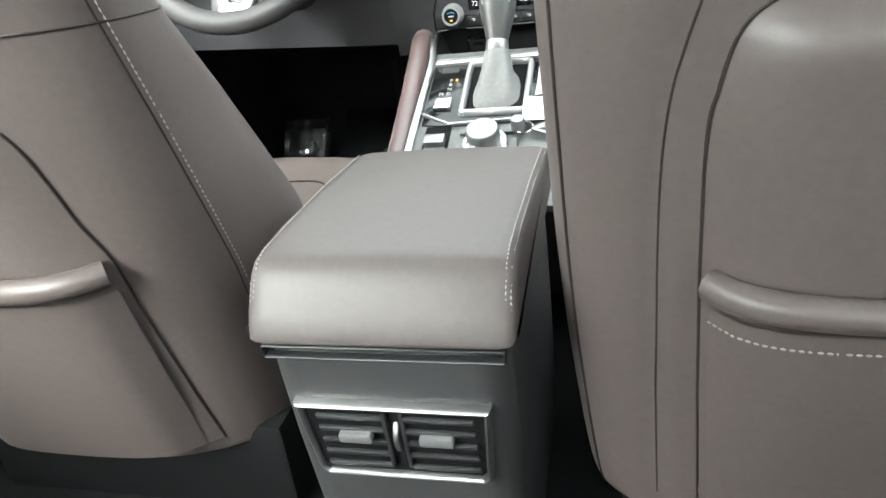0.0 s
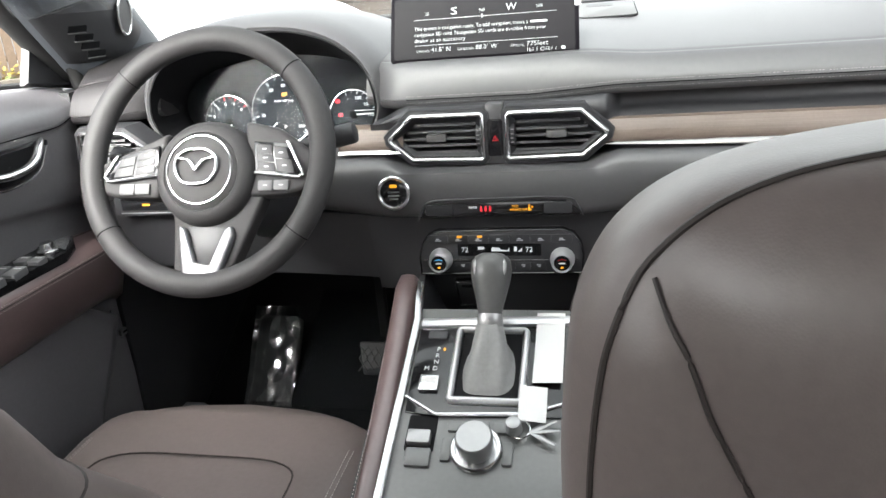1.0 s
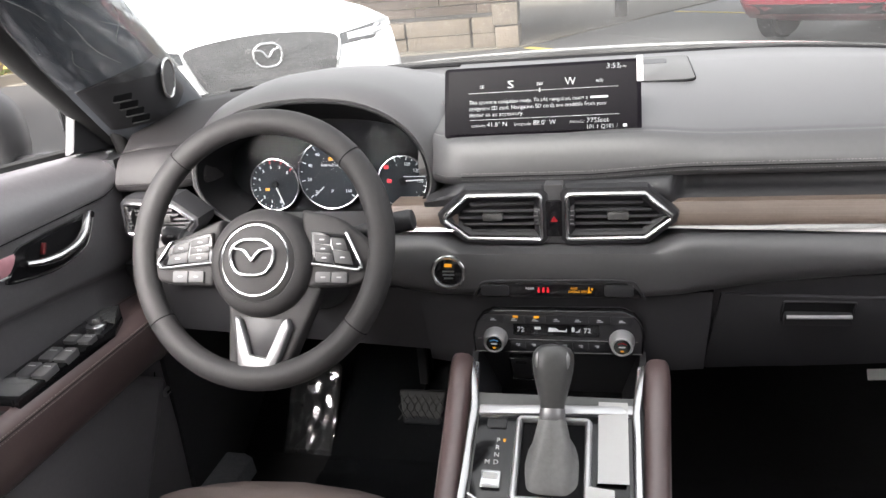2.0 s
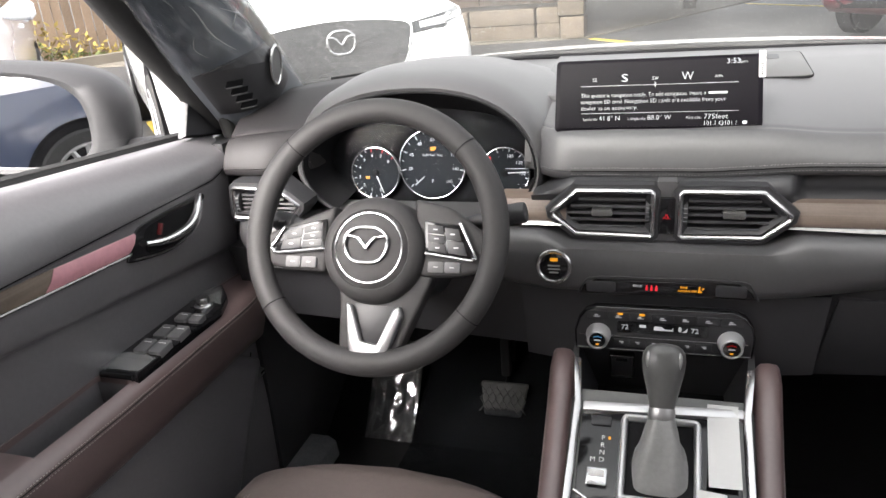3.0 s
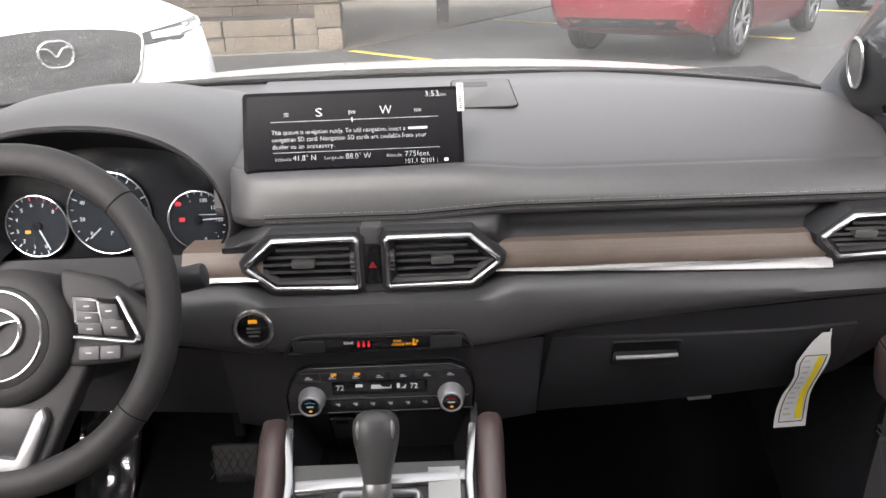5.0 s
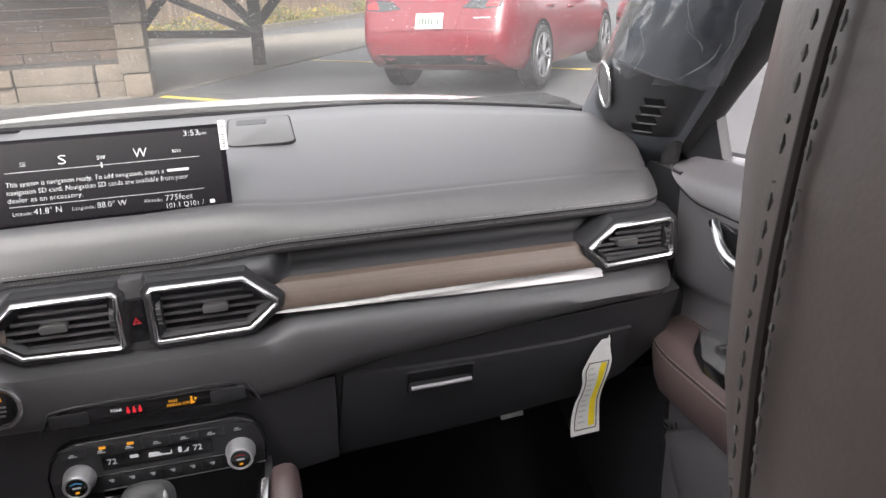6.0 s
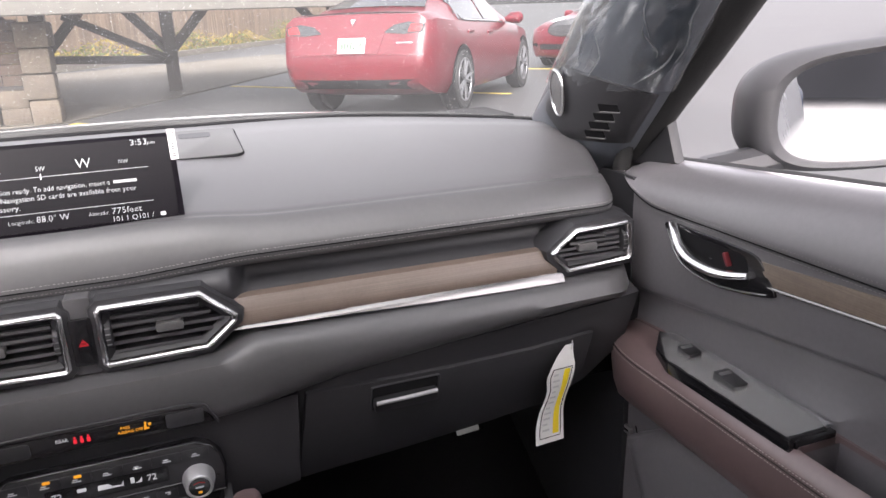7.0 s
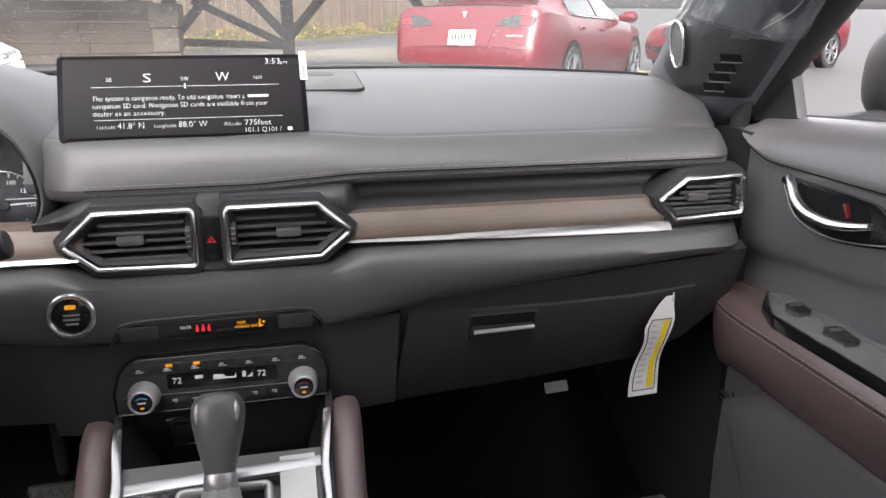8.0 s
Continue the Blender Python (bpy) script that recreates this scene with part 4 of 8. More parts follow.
wheel = thing("steering_wheel", (-0.37, 1.42, 0.905), "black leather steering wheel with silver-trimmed spokes", "steering wheel")
bm = bmesh.new()
RC, RR = (0.0036, 0.0232), 0.1660
rings = []
for a in steps(0, 2 * math.pi, 72)[:-1]:
    o, d = Vector((RC[0], RC[1], 0)), Vector((math.cos(a), math.sin(a), 0))
    thick = 0.0168 + 0.0010 * math.exp(-((math.sin(a) - 0.35) / 0.2) ** 2)
    rings.append([WH @ (o + d * (RR + thick * math.cos(t)) + Vector((0, 0, 0.0155 * math.sin(t)))) for t in steps(0, 2 * math.pi, 16)[:-1]])
loft(bm, rings, loop=True)
rim = part("rim", bm, RIM, wheel, "grained leather rim")
for ang in (44, 136, 216, 324):
    a = radians(ang)
    o = Vector((RC[0] + RR * math.cos(a), RC[1] + RR * math.sin(a), 0))
    d = Vector((math.cos(a), math.sin(a), 0))
    bm = bmesh.new()
    tube(bm, [WH @ (o + d * (0.0172 * math.cos(t)) + Vector((0, 0, 0.0159 * math.sin(t)))) for t in steps(0, 2 * math.pi, 20)[:-1]], 0.0007, 5, loop=True)
    part("seam", bm, SHADE, rim)
for s in (-1, 1):
    pts = []
    for k in range(30):
        a = radians((150 + 62 * k / 29) if s < 0 else (30 - 62 * k / 29))
        pts.append(wh(RC[0] + (RR - 0.0152) * math.cos(a), RC[1] + (RR - 0.0152) * math.sin(a), 0.005))
    stitches("rim_stitching", pts, rim, gap=0.006, r=0.0006, mat=THREAD, out=(0, -0.9, 0.3))
# hub
bm = bmesh.new()
prof = [(0.0712, 0.0705, -0.055), (0.0718, 0.0712, -0.014), (0.0710, 0.0704, -0.002), (0.0685, 0.0678, 0.0065), (0.0635, 0.0628, 0.0122), (0.0575, 0.0568, 0.0150), (0.0530, 0.0522, 0.0158), (0.0515, 0.0508, 0.0145), (0.0502, 0.0495, 0.0158), (0.044, 0.0435, 0.0178), (0.030, 0.029, 0.0190), (0.006, 0.006, 0.0195)]
loft(bm, [[wh(0.0085 + rx * math.cos(t), 0.0040 + ry * math.sin(t), z) for t in steps(0, 2 * math.pi, 56)[:-1]] for rx, ry, z in prof])
hub = part("hub", bm, RIM, wheel, "round airbag cover")
bm = bmesh.new()
tube(bm, [wh(0.0075 + 0.0455 * math.cos(t), 0.0060 + 0.0450 * math.sin(t), 0.0175) for t in steps(0, 2 * math.pi, 56)[:-1]], 0.0016, 8, loop=True, up=(0, 1, 0))
part("chrome_ring", bm, CHROME, hub)
bm = bmesh.new()
tube(bm, smooth_path([wh(0.0052 + x, 0.0090 + y, 0.0222) for x, y in ((0.0, -0.0225), (-0.018, -0.0195), (-0.0285, -0.005), (-0.027, 0.012), (-0.014, 0.0215), (0.0, 0.0225), (0.014, 0.0215), (0.027, 0.012), (0.0285, -0.005), (0.018, -0.0195))], 5, loop=True), 0.0022, 8, loop=True, up=(0, 1, 0), flat=0.8)
tube(bm, smooth_path([wh(0.0052 + x, 0.0090 + y, 0.0220) for x, y in ((-0.0275, 0.012), (-0.012, 0.009), (-0.004, 0.001), (0.0, -0.0035), (0.004, 0.001), (0.012, 0.009), (0.0275, 0.012))], 5), [0.0012] * 5 + [0.0024] * 21 + [0.0012] * 5, 8, up=(0, 1, 0))
part("emblem", bm, CHROME, hub, "plain chrome winged emblem")


GREY_SWITCH = material("grey_switch_plastic", (0.1105, 0.1105, 0.1131), 0.5)


def ccw(poly):
    area = sum(p[0] * q[1] - q[0] * p[1] for p, q in zip(poly, poly[1:] + poly[:1]))
    return poly if area > 0 else poly[::-1]


SPOKES = {-1: dict(arm=[(-0.050, 0.062), (-0.107, 0.0385), (-0.146, 0.0235), (-0.160, 0.014), (-0.160, -0.010), (-0.146, -0.020), (-0.122, -0.0255), (-0.060, -0.028)],
                   plate=[(-0.0599, 0.0430), (-0.1210, 0.0285), (-0.1375, 0.0032), (-0.1304, -0.0045), (-0.0582, 0.0028)], low=(-0.117, -0.071, -0.0225, -0.0078)),
          1: dict(arm=[(0.060, 0.0735), (0.109, 0.0622), (0.140, 0.0400), (0.166, 0.022), (0.166, -0.008), (0.152, -0.018), (0.128, -0.0245), (0.070, -0.028)],
                  plate=[(0.0767, 0.0440), (0.1250, 0.0400), (0.1460, -0.0002), (0.1400, -0.0050), (0.0800, 0.0020)], low=(0.0835, 0.1270, -0.0210, -0.0075))}


def spoke(s):
    """One side spoke with its switches; s is -1 or 1."""
    q = SPOKES[s]
    sp = part("spoke", slab(bmesh.new(), ccw(q["arm"]), WH, -0.024, 0.001, 0.006, 3), RIM, wheel)
    plate_ = ccw(q["plate"])
    part("switch_plate", slab(bmesh.new(), plate_, WH, -0.002, 0.0052, 0.0012), PIANO, sp)
    a, b, c, d, e = [Vector((*p, 0)) for p in q["plate"]]
    bm = bmesh.new()
    edge = [b.lerp(a, 0.05), b, b.lerp(c, 0.5), c, c.lerp(d, 0.5), d, d.lerp(e, 0.4), e]
    tube(bm, smooth_path([wh(p.x, p.y, 0.0062) for p in edge], 3), 0.0021, 8, up=(0, 1, 0.3))
    part("chrome_edge", bm, CHROME, sp, "chrome switch surround")

    def at(u, v):
        """u from the hub outwards, v from the lower to the upper edge."""
        return e.lerp(d, u).lerp(a.lerp(b, u), v)
    for u0, u1, v0, v1 in ((0.08, 0.50, 0.64, 0.90), (0.08, 0.50, 0.38, 0.62), (0.08, 0.50, 0.10, 0.36), (0.53, 0.90, 0.52, 0.86), (0.53, 0.94, 0.12, 0.50)):
        quad = ccw([tuple(at(u, v).xy) for u, v in ((u0, v0), (u1, v0), (u1, v1), (u0, v1))])
        part("switch", slab(bmesh.new(), quad, WH, 0.003, 0.0062, 0.0006), HARD, sp)
        m_ = at((u0 + u1) / 2, (v0 + v1) / 2)
        part("switch_mark", slab(bmesh.new(), rounded_rect(0.0062, 0.0016, 0.0004, 1, m_.x, m_.y), WH, 0.0060, 0.0066), PRINT, sp, smooth=0)
    x0, x1, y0, y1 = q["low"]
    for k in range(2):
        xa, xb = lerp(x0, x1, k / 2), lerp(x0, x1, (k + 1) / 2)
        part("lower_switch", slab(bmesh.new(), rounded_rect(xb - xa - 0.001, y1 - y0, 0.002, 2, (xa + xb) / 2, (y0 + y1) / 2), WH, -0.006, 0.0045, 0.0020), GREY_SWITCH, sp, "grey rocker switch")
        part("switch_mark", slab(bmesh.new(), rounded_rect(0.006, 0.0012, 0.0004, 1, (xa + xb) / 2, (y0 + y1) / 2), WH, 0.0043, 0.0049), PRINT, sp, smooth=0)
    return sp


spoke(-1)
spoke(1)
# bottom spoke: a silver forked leg
LEG_SILVER = material("satin_silver_paint", (0.27, 0.27, 0.275), 0.36, metal=0.75, spread=0.05)
lows = part("spoke", slab(bmesh.new(), ccw([(-0.040, -0.045), (-0.0367, -0.060), (-0.0335, -0.132), (-0.0185, -0.1485), (0.0330, -0.1445), (0.0535, -0.1150), (0.0905, -0.0273), (0.060, -0.020)]), WH, -0.024, -0.002, 0.005, 3), RIM, wheel)
part("spoke_inset", slab(bmesh.new(), ccw([(-0.0150, -0.066), (0.0005, -0.114), (0.0225, -0.1175), (0.0425, -0.068)]), WH, -0.008, -0.0005, 0.001), HARD, lows)
part("silver_leg", slab(bmesh.new(), ccw([(-0.0235, -0.0650), (-0.0145, -0.0690), (0.0008, -0.1139), (0.0221, -0.1173), (0.0415, -0.0715), (0.0500, -0.0660), (0.0545, -0.0790), (0.0350, -0.1310), (0.0290, -0.1385), (-0.0040, -0.1425), (-0.0125, -0.1385), (-0.0165, -0.1250)]), WH, -0.006, 0.0075, 0.0030, 3), LEG_SILVER, lows, "satin silver forked spoke leg")
column = thing("steering_column", (-0.37, 1.55, 0.86), "black plastic steering column cover with two stalks", "steering column")
bm = bmesh.new()
cd = Vector((0, math.cos(tilt), -math.sin(tilt)))
loft(bm, [disc(wh(0.003, 0.0, -0.045) + cd * d, Vector((1, 0, 0)), Vector((0, math.sin(tilt), math.cos(tilt))), r, 24, r * 0.85) for d, r in ((0.0, 0.050), (0.02, 0.062), (0.09, 0.066), (0.20, 0.060))])
part("shroud", bm, HARD, column)
for s, tip in ((-1, -0.145), (1, 0.166)):
    bm = bmesh.new()
    up = 0.0 if s < 0 else 0.016
    tube(bm, [wh(s * 0.05, 0.020, -0.055), wh(s * 0.09, 0.030 + up * 0.5, -0.050), wh(tip * 0.93, 0.040 + up, -0.045)], [0.008, 0.010, 0.012], 14)
    stk = part("stalk", bm, HARD, column, "turn signal and wiper stalk")
    bm = bmesh.new()
    a, b = wh(tip * 0.90, 0.039 + up, -0.045), wh(tip * 1.12 + (0.0 if s < 0 else 0.012), 0.045 + up * 1.2, -0.042)
    rod(bm, a, b, 0.0145, 0.0140, 20, 0.004)
    part("stalk_tip", bm, HARD, stk)
    part("stalk_mark", slab(bmesh.new(), rounded_rect(0.010, 0.003, 0.0005, 1, tip * 1.01, 0.042 + up), WH, -0.0315, -0.029), SILVER, stk, smooth=0)

# ---- centre console ----
CO = plane_of((0, 1.26, 0.607), (1, 0, 0), (0, 0.92, 0.39))


def co(x, v, z=0.0):
    return CO @ Vector((x, v, z))


console = thing("centre_console", (0, 1.2, 0.30), "black centre console with leather side pads and gloss black switch plate", "console")
bm = bmesh.new()
slab(bm, [(-0.142, -0.10), (0.142, -0.10), (0.142, 0.205), (-0.142, 0.205)], CO, -0.20, -0.012)
part("base", bm, HARD, console)
# black deck plastic coloured grey; the pale reflection sits in its base colour
DECK_PALE = material("reflection_grey_deck_plastic", (0.150, 0.153, 0.150), 0.34, spec=0.8, bump=0.06, bump_scale=900)
part("deck", slab(bmesh.new(), [(-0.106, -0.12), (0.106, -0.12), (0.112, 0.215), (-0.106, 0.215)], CO, -0.014, -0.003, 0.002), DECK_PALE, console, "satin black console deck with its pale reflection painted as grey")
for s in (-1, 1):
    xo = 0.003 if s > 0 else 0.0
    bm = bmesh.new()
    rings = []
    for v, zt, w in ((-0.10, -0.004, 0.017), (0.0, 0.002, 0.0175), (0.12, 0.005, 0.018), (0.20, 0.009, 0.0185), (0.25, 0.013, 0.019), (0.275, 0.006, 0.018), (0.287, -0.012, 0.015), (0.29, -0.03, 0.010)):
        ring = []
        for k in range(16):
            t = 2 * math.pi * k / 16
            cx, cz = math.copysign(abs(math.cos(t)) ** 0.6, math.cos(t)), math.copysign(abs(math.sin(t)) ** 0.6, math.sin(t))
            ring.append(co(s * (0.124 + 0.010 * max(0, v) / 0.25) + xo + w * cx, v, zt - 0.055 + 0.055 * cz))
        rings.append(ring)
    loft(bm, rings)
    sp = part("side_pad", bm, BROWN_PAD, console, "stitched dark plum leather side pad", smooth=50)
    stitches("pad_stitching", [co(s * (0.139 + 0.010 * max(0, v) / 0.25) + xo, v, -0.012 + 0.02 * max(0, v)) for v in steps(-0.08, 0.265, 16)], sp, gap=0.005, r=0.0006, out=(s * 0.9, 0, 0.3), twin=0.004, side=(0, -0.4, 0.9))
    bm = bmesh.new()
    strip_ = [(v, 0.0, 0.0) for v in steps(-0.11, 0.19, 8)] + [(0.215, 0.003, 0.002), (0.24, 0.006, 0.003), (0.262, 0.008, 0.000)]
    loft(bm, [[co(s * (x + dx) + xo, v, z + h) for x, z in ((0.0995, -0.006), (0.0995, 0.0010), (0.1010, 0.0028), (0.1070, 0.0052), (0.1092, 0.0048), (0.1092, -0.006))] for v, dx, h in strip_])
    part("chrome_edge", bm, CHROME, console, "bright metal edge along the pad", smooth=50)
part("chrome_bar", slab(bmesh.new(), [(-0.098, 0.1775), (0.104, 0.1860), (0.104, 0.2000), (-0.098, 0.1915)], CO, -0.004, 0.0035, 0.002), PAPER_METAL, console, "bright bar in front of the gear lever")
part("shift_plate", slab(bmesh.new(), [(-0.096, 0.040), (-0.060, 0.036), (0.098, 0.040), (0.0985, 0.184), (-0.098, 0.1765)], CO, -0.006, 0.0, 0.001), PIANO, console, "gloss black shift plate")
bm = bmesh.new()
for a, b in (((-0.098, 0.062), (-0.056, 0.037)), ((-0.056, 0.037), (0.058, 0.043)), ((0.058, 0.043), (0.102, 0.060))):
    tube(bm, [co(*a, 0.001), co(*b, 0.001)], 0.0028, 8)
part("chrome_edge", bm, CHROME, console)
GATE = rounded_rect(0.1000, 0.124, 0.010, 4, 0.003, 0.1150)
gate = part("shift_gate", border(bmesh.new(), GATE, CO, 0.0100, -0.004, 0.0085), PAPER_METAL, console, "chrome gear gate frame")
part("gate_floor", slab(bmesh.new(), shrink(GATE, 0.010), CO, -0.004, 0.001), SHADE, gate)
for k, ch in enumerate("PRND"):
    writing("lettering", ch, CO @ pose(-0.0675, 0.136 - 0.0105 * k, 0.0006), 0.0095, PAPER, console, "CENTER")
writing("lettering", "M", CO @ pose(-0.0785, 0.1045, 0.0006), 0.009, PAPER, console, "CENTER")
part("gear_lamp", slab(bmesh.new(), rounded_rect(0.003, 0.0045, 0.0006, 1, -0.0595, 0.1395), CO, 0.0, 0.0009), AMBER_GLOW, console, smooth=0)
part("blank_switch", slab(bmesh.new(), rounded_rect(0.026, 0.014, 0.002, 2, -0.072, 0.164), CO, -0.001, 0.0018, 0.0008), HARD, console)
dm = part("drive_mode_switch", slab(bmesh.new(), rounded_rect(0.025, 0.024, 0.002, 2, -0.0715, 0.0815), CO, -0.001, 0.006, 0.002), CHROME, console, "silver rocker switch")
part("switch_face", slab(bmesh.new(), rounded_rect(0.019, 0.009, 0.001, 2, -0.0715, 0.0855), CO, 0.0055, 0.0068, 0.0005), PAPER, dm)
# lower switches
for (x, v, w, h, mt, lab) in ((-0.0705, 0.003, 0.028, 0.018, SILVER, "parking brake switch"), (-0.069, -0.022, 0.030, 0.024, DECK_PALE, "hold button"), (-0.028, 0.022, 0.020, 0.014, DECK_PALE, ""), (0.0, 0.026, 0.024, 0.012, DECK_PALE, ""), (0.027, 0.022, 0.020, 0.014, DECK_PALE, ""), (-0.036, -0.010, 0.012, 0.03, DECK_PALE, ""), (0.037, -0.012, 0.012, 0.03, DECK_PALE, "")):
    part("console_switch", slab(bmesh.new(), rounded_rect(w, h, 0.002, 2, x, v), CO, -0.004, 0.002 if mt is DECK_PALE else 0.007, 0.0015), mt, console, lab)
part("switch_well", slab(bmesh.new(), rounded_rect(0.036, 0.050, 0.003, 2, -0.070, 0.012), CO, -0.0035, -0.0022), SHADE, console)
bm = bmesh.new()
n0 = CO.to_3x3() @ Vector((0, 0, 1))
ax, ay = CO.to_3x3() @ Vector((1, 0, 0)), CO.to_3x3() @ Vector((0, 1, 0))
loft(bm, [disc(co(0, -0.008) + n0 * z, ax, ay, r, 40) for r, z in ((0.031, -0.003), (0.031, 0.004), (0.029, 0.006), (0.025, 0.006), (0.024, 0.003), (0.001, 0.003))])
kn = part("dial_ring", bm, CHROME, console)
bm = bmesh.new()
loft(bm, [disc(co(0, -0.008) + n0 * z, ax, ay, r, 48) for r, z in ((0.0205, 0.003), (0.0215, 0.010), (0.0225, 0.024), (0.0215, 0.0275), (0.020, 0.029), (0.016, 0.0285), (0.001, 0.028))])
part("command_dial", bm, SILVER, console, "knurled silver rotary dial")
# gear lever
BOOT = material("pale_grey_boot_leather", (0.25, 0.25, 0.245), 0.5, bump=0.15, bump_scale=500, spread=0.2)
lever = thing("gear_lever", (0.003, 1.36, 0.645), "black leather gear lever with chrome collar and soft boot", "gear lever")
axis0, axis1 = Vector((0.003, 1.358, 0.648)), Vector((0.004, 1.437, 0.783))
ad = (axis1 - axis0).normalized()
sx, sy = Vector((1, 0, 0)), ad.cross(Vector((1, 0, 0)))
L = (axis1 - axis0).length


def lever_ring(s, rx, ry, n=28, power=0.85):
    return [axis0 + ad * (L * s) + sx * (rx * math.copysign(abs(math.cos(t)) ** power, math.cos(t))) + sy * (ry * math.copysign(abs(math.sin(t)) ** power, math.sin(t))) for t in steps(0, 2 * math.pi, n)[:-1]]


bm = bmesh.new()
loft(bm, [lever_ring(*r) for r in ((0.46, 0.0150, 0.0145), (0.55, 0.0178, 0.0165), (0.66, 0.0220, 0.0200), (0.76, 0.0255, 0.0228), (0.84, 0.0268, 0.0238), (0.90, 0.0258, 0.0230), (0.945, 0.0215, 0.0200), (0.97, 0.0150, 0.0145), (0.98, 0.003, 0.003))])
knob = part("knob", bm, KNOB, lever, "grained leather knob", smooth=60)
for s in (-1, 1):
    bm = bmesh.new()
    pts = [axis0 + ad * (L * q) + sx * (s * rx * 0.76) - sy * (ry * 0.72) for q, rx, ry in ((0.78, 0.0250, 0.0228), (0.86, 0.0252, 0.0228), (0.915, 0.0236, 0.0212))]
    tube(bm, smooth_path(pts, 5), [0.0006, 0.0014, 0.0022, 0.0028, 0.0031, 0.0032, 0.0031, 0.0028, 0.0022, 0.0014, 0.0006], 10)
    part("knob_inlay", bm, SILVER, knob, "silver inlay")
bm = bmesh.new()
loft(bm, [lever_ring(*r) for r in ((0.365, 0.0158, 0.0152), (0.375, 0.0168, 0.0160), (0.45, 0.0160, 0.0155), (0.475, 0.0148, 0.0143))])
part("collar", bm, SILVER, lever)
bm = bmesh.new()
br = []
for k in range(12):
    f = k / 11
    ring = lever_ring(lerp(0.39, -0.02, f), lerp(0.0155, 0.030, f), lerp(0.015, 0.036, f), 32, 0.75)
    base_ = [co(0.003 + 0.0335 * math.copysign(abs(math.cos(t)) ** 0.5, math.cos(t)), 0.112 + 0.0445 * math.copysign(abs(math.sin(t)) ** 0.5, math.sin(t)), 0.001) for t in steps(0, 2 * math.pi, 32)[:-1]]
    g = f ** 1.6
    br.append([p.lerp(q, g) + n0 * (0.0022 * math.sin(f * math.pi) * math.sin(i * 1.1 + f * 7)) + sx * (0.0012 * math.sin(f * 9 + i)) for i, (p, q) in enumerate(zip(ring, base_))])
loft(bm, br, caps=False)
part("boot", bm, BOOT, lever, "wrinkled leather boot", smooth=60)
for dx in (-0.0022, 0.0022):
    stitches("boot_stitching", [r[8].lerp(r[24], 0.0 if (r[8] - r[24]).y < 0 else 1.0) + sx * dx + Vector((0, -0.0008, 0.0008)) for r in br], lever, gap=0.0045, r=0.0005, mat=DARK_THREAD, out=(0, -0.7, 0.7))
# papers and keys in the console
paper = thing("paper_slip", (0.078, 1.40, 0.67), "white paper slip lying beside the gear lever", "paper")
bm = bmesh.new()
loft(bm, [[co(0.060, v, 0.0045 + 0.004 * math.sin(v * 30)), co(0.0975, v, 0.0065 + 0.003 * math.sin(v * 26)), co(0.0975, v, 0.006 + 0.003 * math.sin(v * 26)), co(0.060, v, 0.004 + 0.004 * math.sin(v * 30))] for v in steps(0.085, 0.203, 8)])
part("sheet", bm, PAPER, paper)
card = thing("paper_tag", (0.08, 1.32, 0.64), "folded white paper key tag", "paper")
bm = bmesh.new()
loft(bm, [[co(0.046, v, 0.009 + 0.01 * (v - 0.05)), co(0.080, v - 0.004, 0.011), co(0.080, v - 0.004, 0.0104), co(0.046, v, 0.0084 + 0.01 * (v - 0.05))] for v in (0.029, 0.045, 0.065, 0.079)])
part("sheet", bm, PAPER, card)
key = thing("key_ring", (0.05, 1.275, 0.612), "metal key ring with small keys", "keys")
bm = bmesh.new()
tube(bm, [co(0.050 + 0.012 * math.cos(t), 0.018 + 0.012 * math.sin(t), 0.006) for t in steps(0, 2 * math.pi, 24)[:-1]], 0.0012, 6, loop=True)
part("ring", bm, CHROME, key)
bm = bmesh.new()
rod(bm, co(0.043, 0.018, 0.003), co(0.043, 0.018, 0.022), 0.010, 0.009, 20, 0.002)
part("fob", bm, SILVER, key)
for a in (-0.5, 0.1, 0.5):
    p = co(0.062, 0.016, 0.006)
    d = ax * math.cos(a) + ay * math.sin(a)
    bm = bmesh.new()
    tube(bm, [p, p + d * 0.012, p + d * 0.034], [0.004, 0.005, 0.0022], 8, flat=0.35)
    part("key", bm, SILVER, key)

# armrest box with rear vents
arm = thing("armrest_box", (0, 0.93, 0.30), "padded armrest on a console box with rear air vents", "armrest")


LID = material("smooth_armrest_leather", (0.125, 0.107, 0.102), 0.52, spec=0.6, bump=0.05, bump_scale=900, cells=True, coarse=4)
side = smooth_path([Vector((y, z, 0)) for y, z in ((0.768, 0.612), (0.772, 0.606), (0.80, 0.604), (0.95, 0.606), (1.05, 0.613), (1.080, 0.625), (1.086, 0.640), (1.078, 0.655), (1.05, 0.664), (0.95, 0.669), (0.86, 0.669), (0.812, 0.667), (0.798, 0.662), (0.788, 0.652), (0.776, 0.632))], 5, loop=True)
side = [(p.x, p.y) for p in side]
bm = bmesh.new()
loft(bm, [[Vector((x, y, z - 0.002 * (x / 0.1) ** 2 * (z > 0.63))) for y, z in shrink(side, d)] for x, d in ((-0.1055, 0.012), (-0.1050, 0.0075), (-0.1025, 0.0035), (-0.098, 0.0010), (-0.090, 0.0), (-0.05, 0.0), (0.0, 0.0), (0.05, 0.0), (0.090, 0.0), (0.098, 0.0010), (0.1025, 0.0035), (0.1050, 0.0075), (0.1055, 0.012))])
lid = part("lid", bm, LID, arm, "smooth brown leather armrest lid", smooth=60)
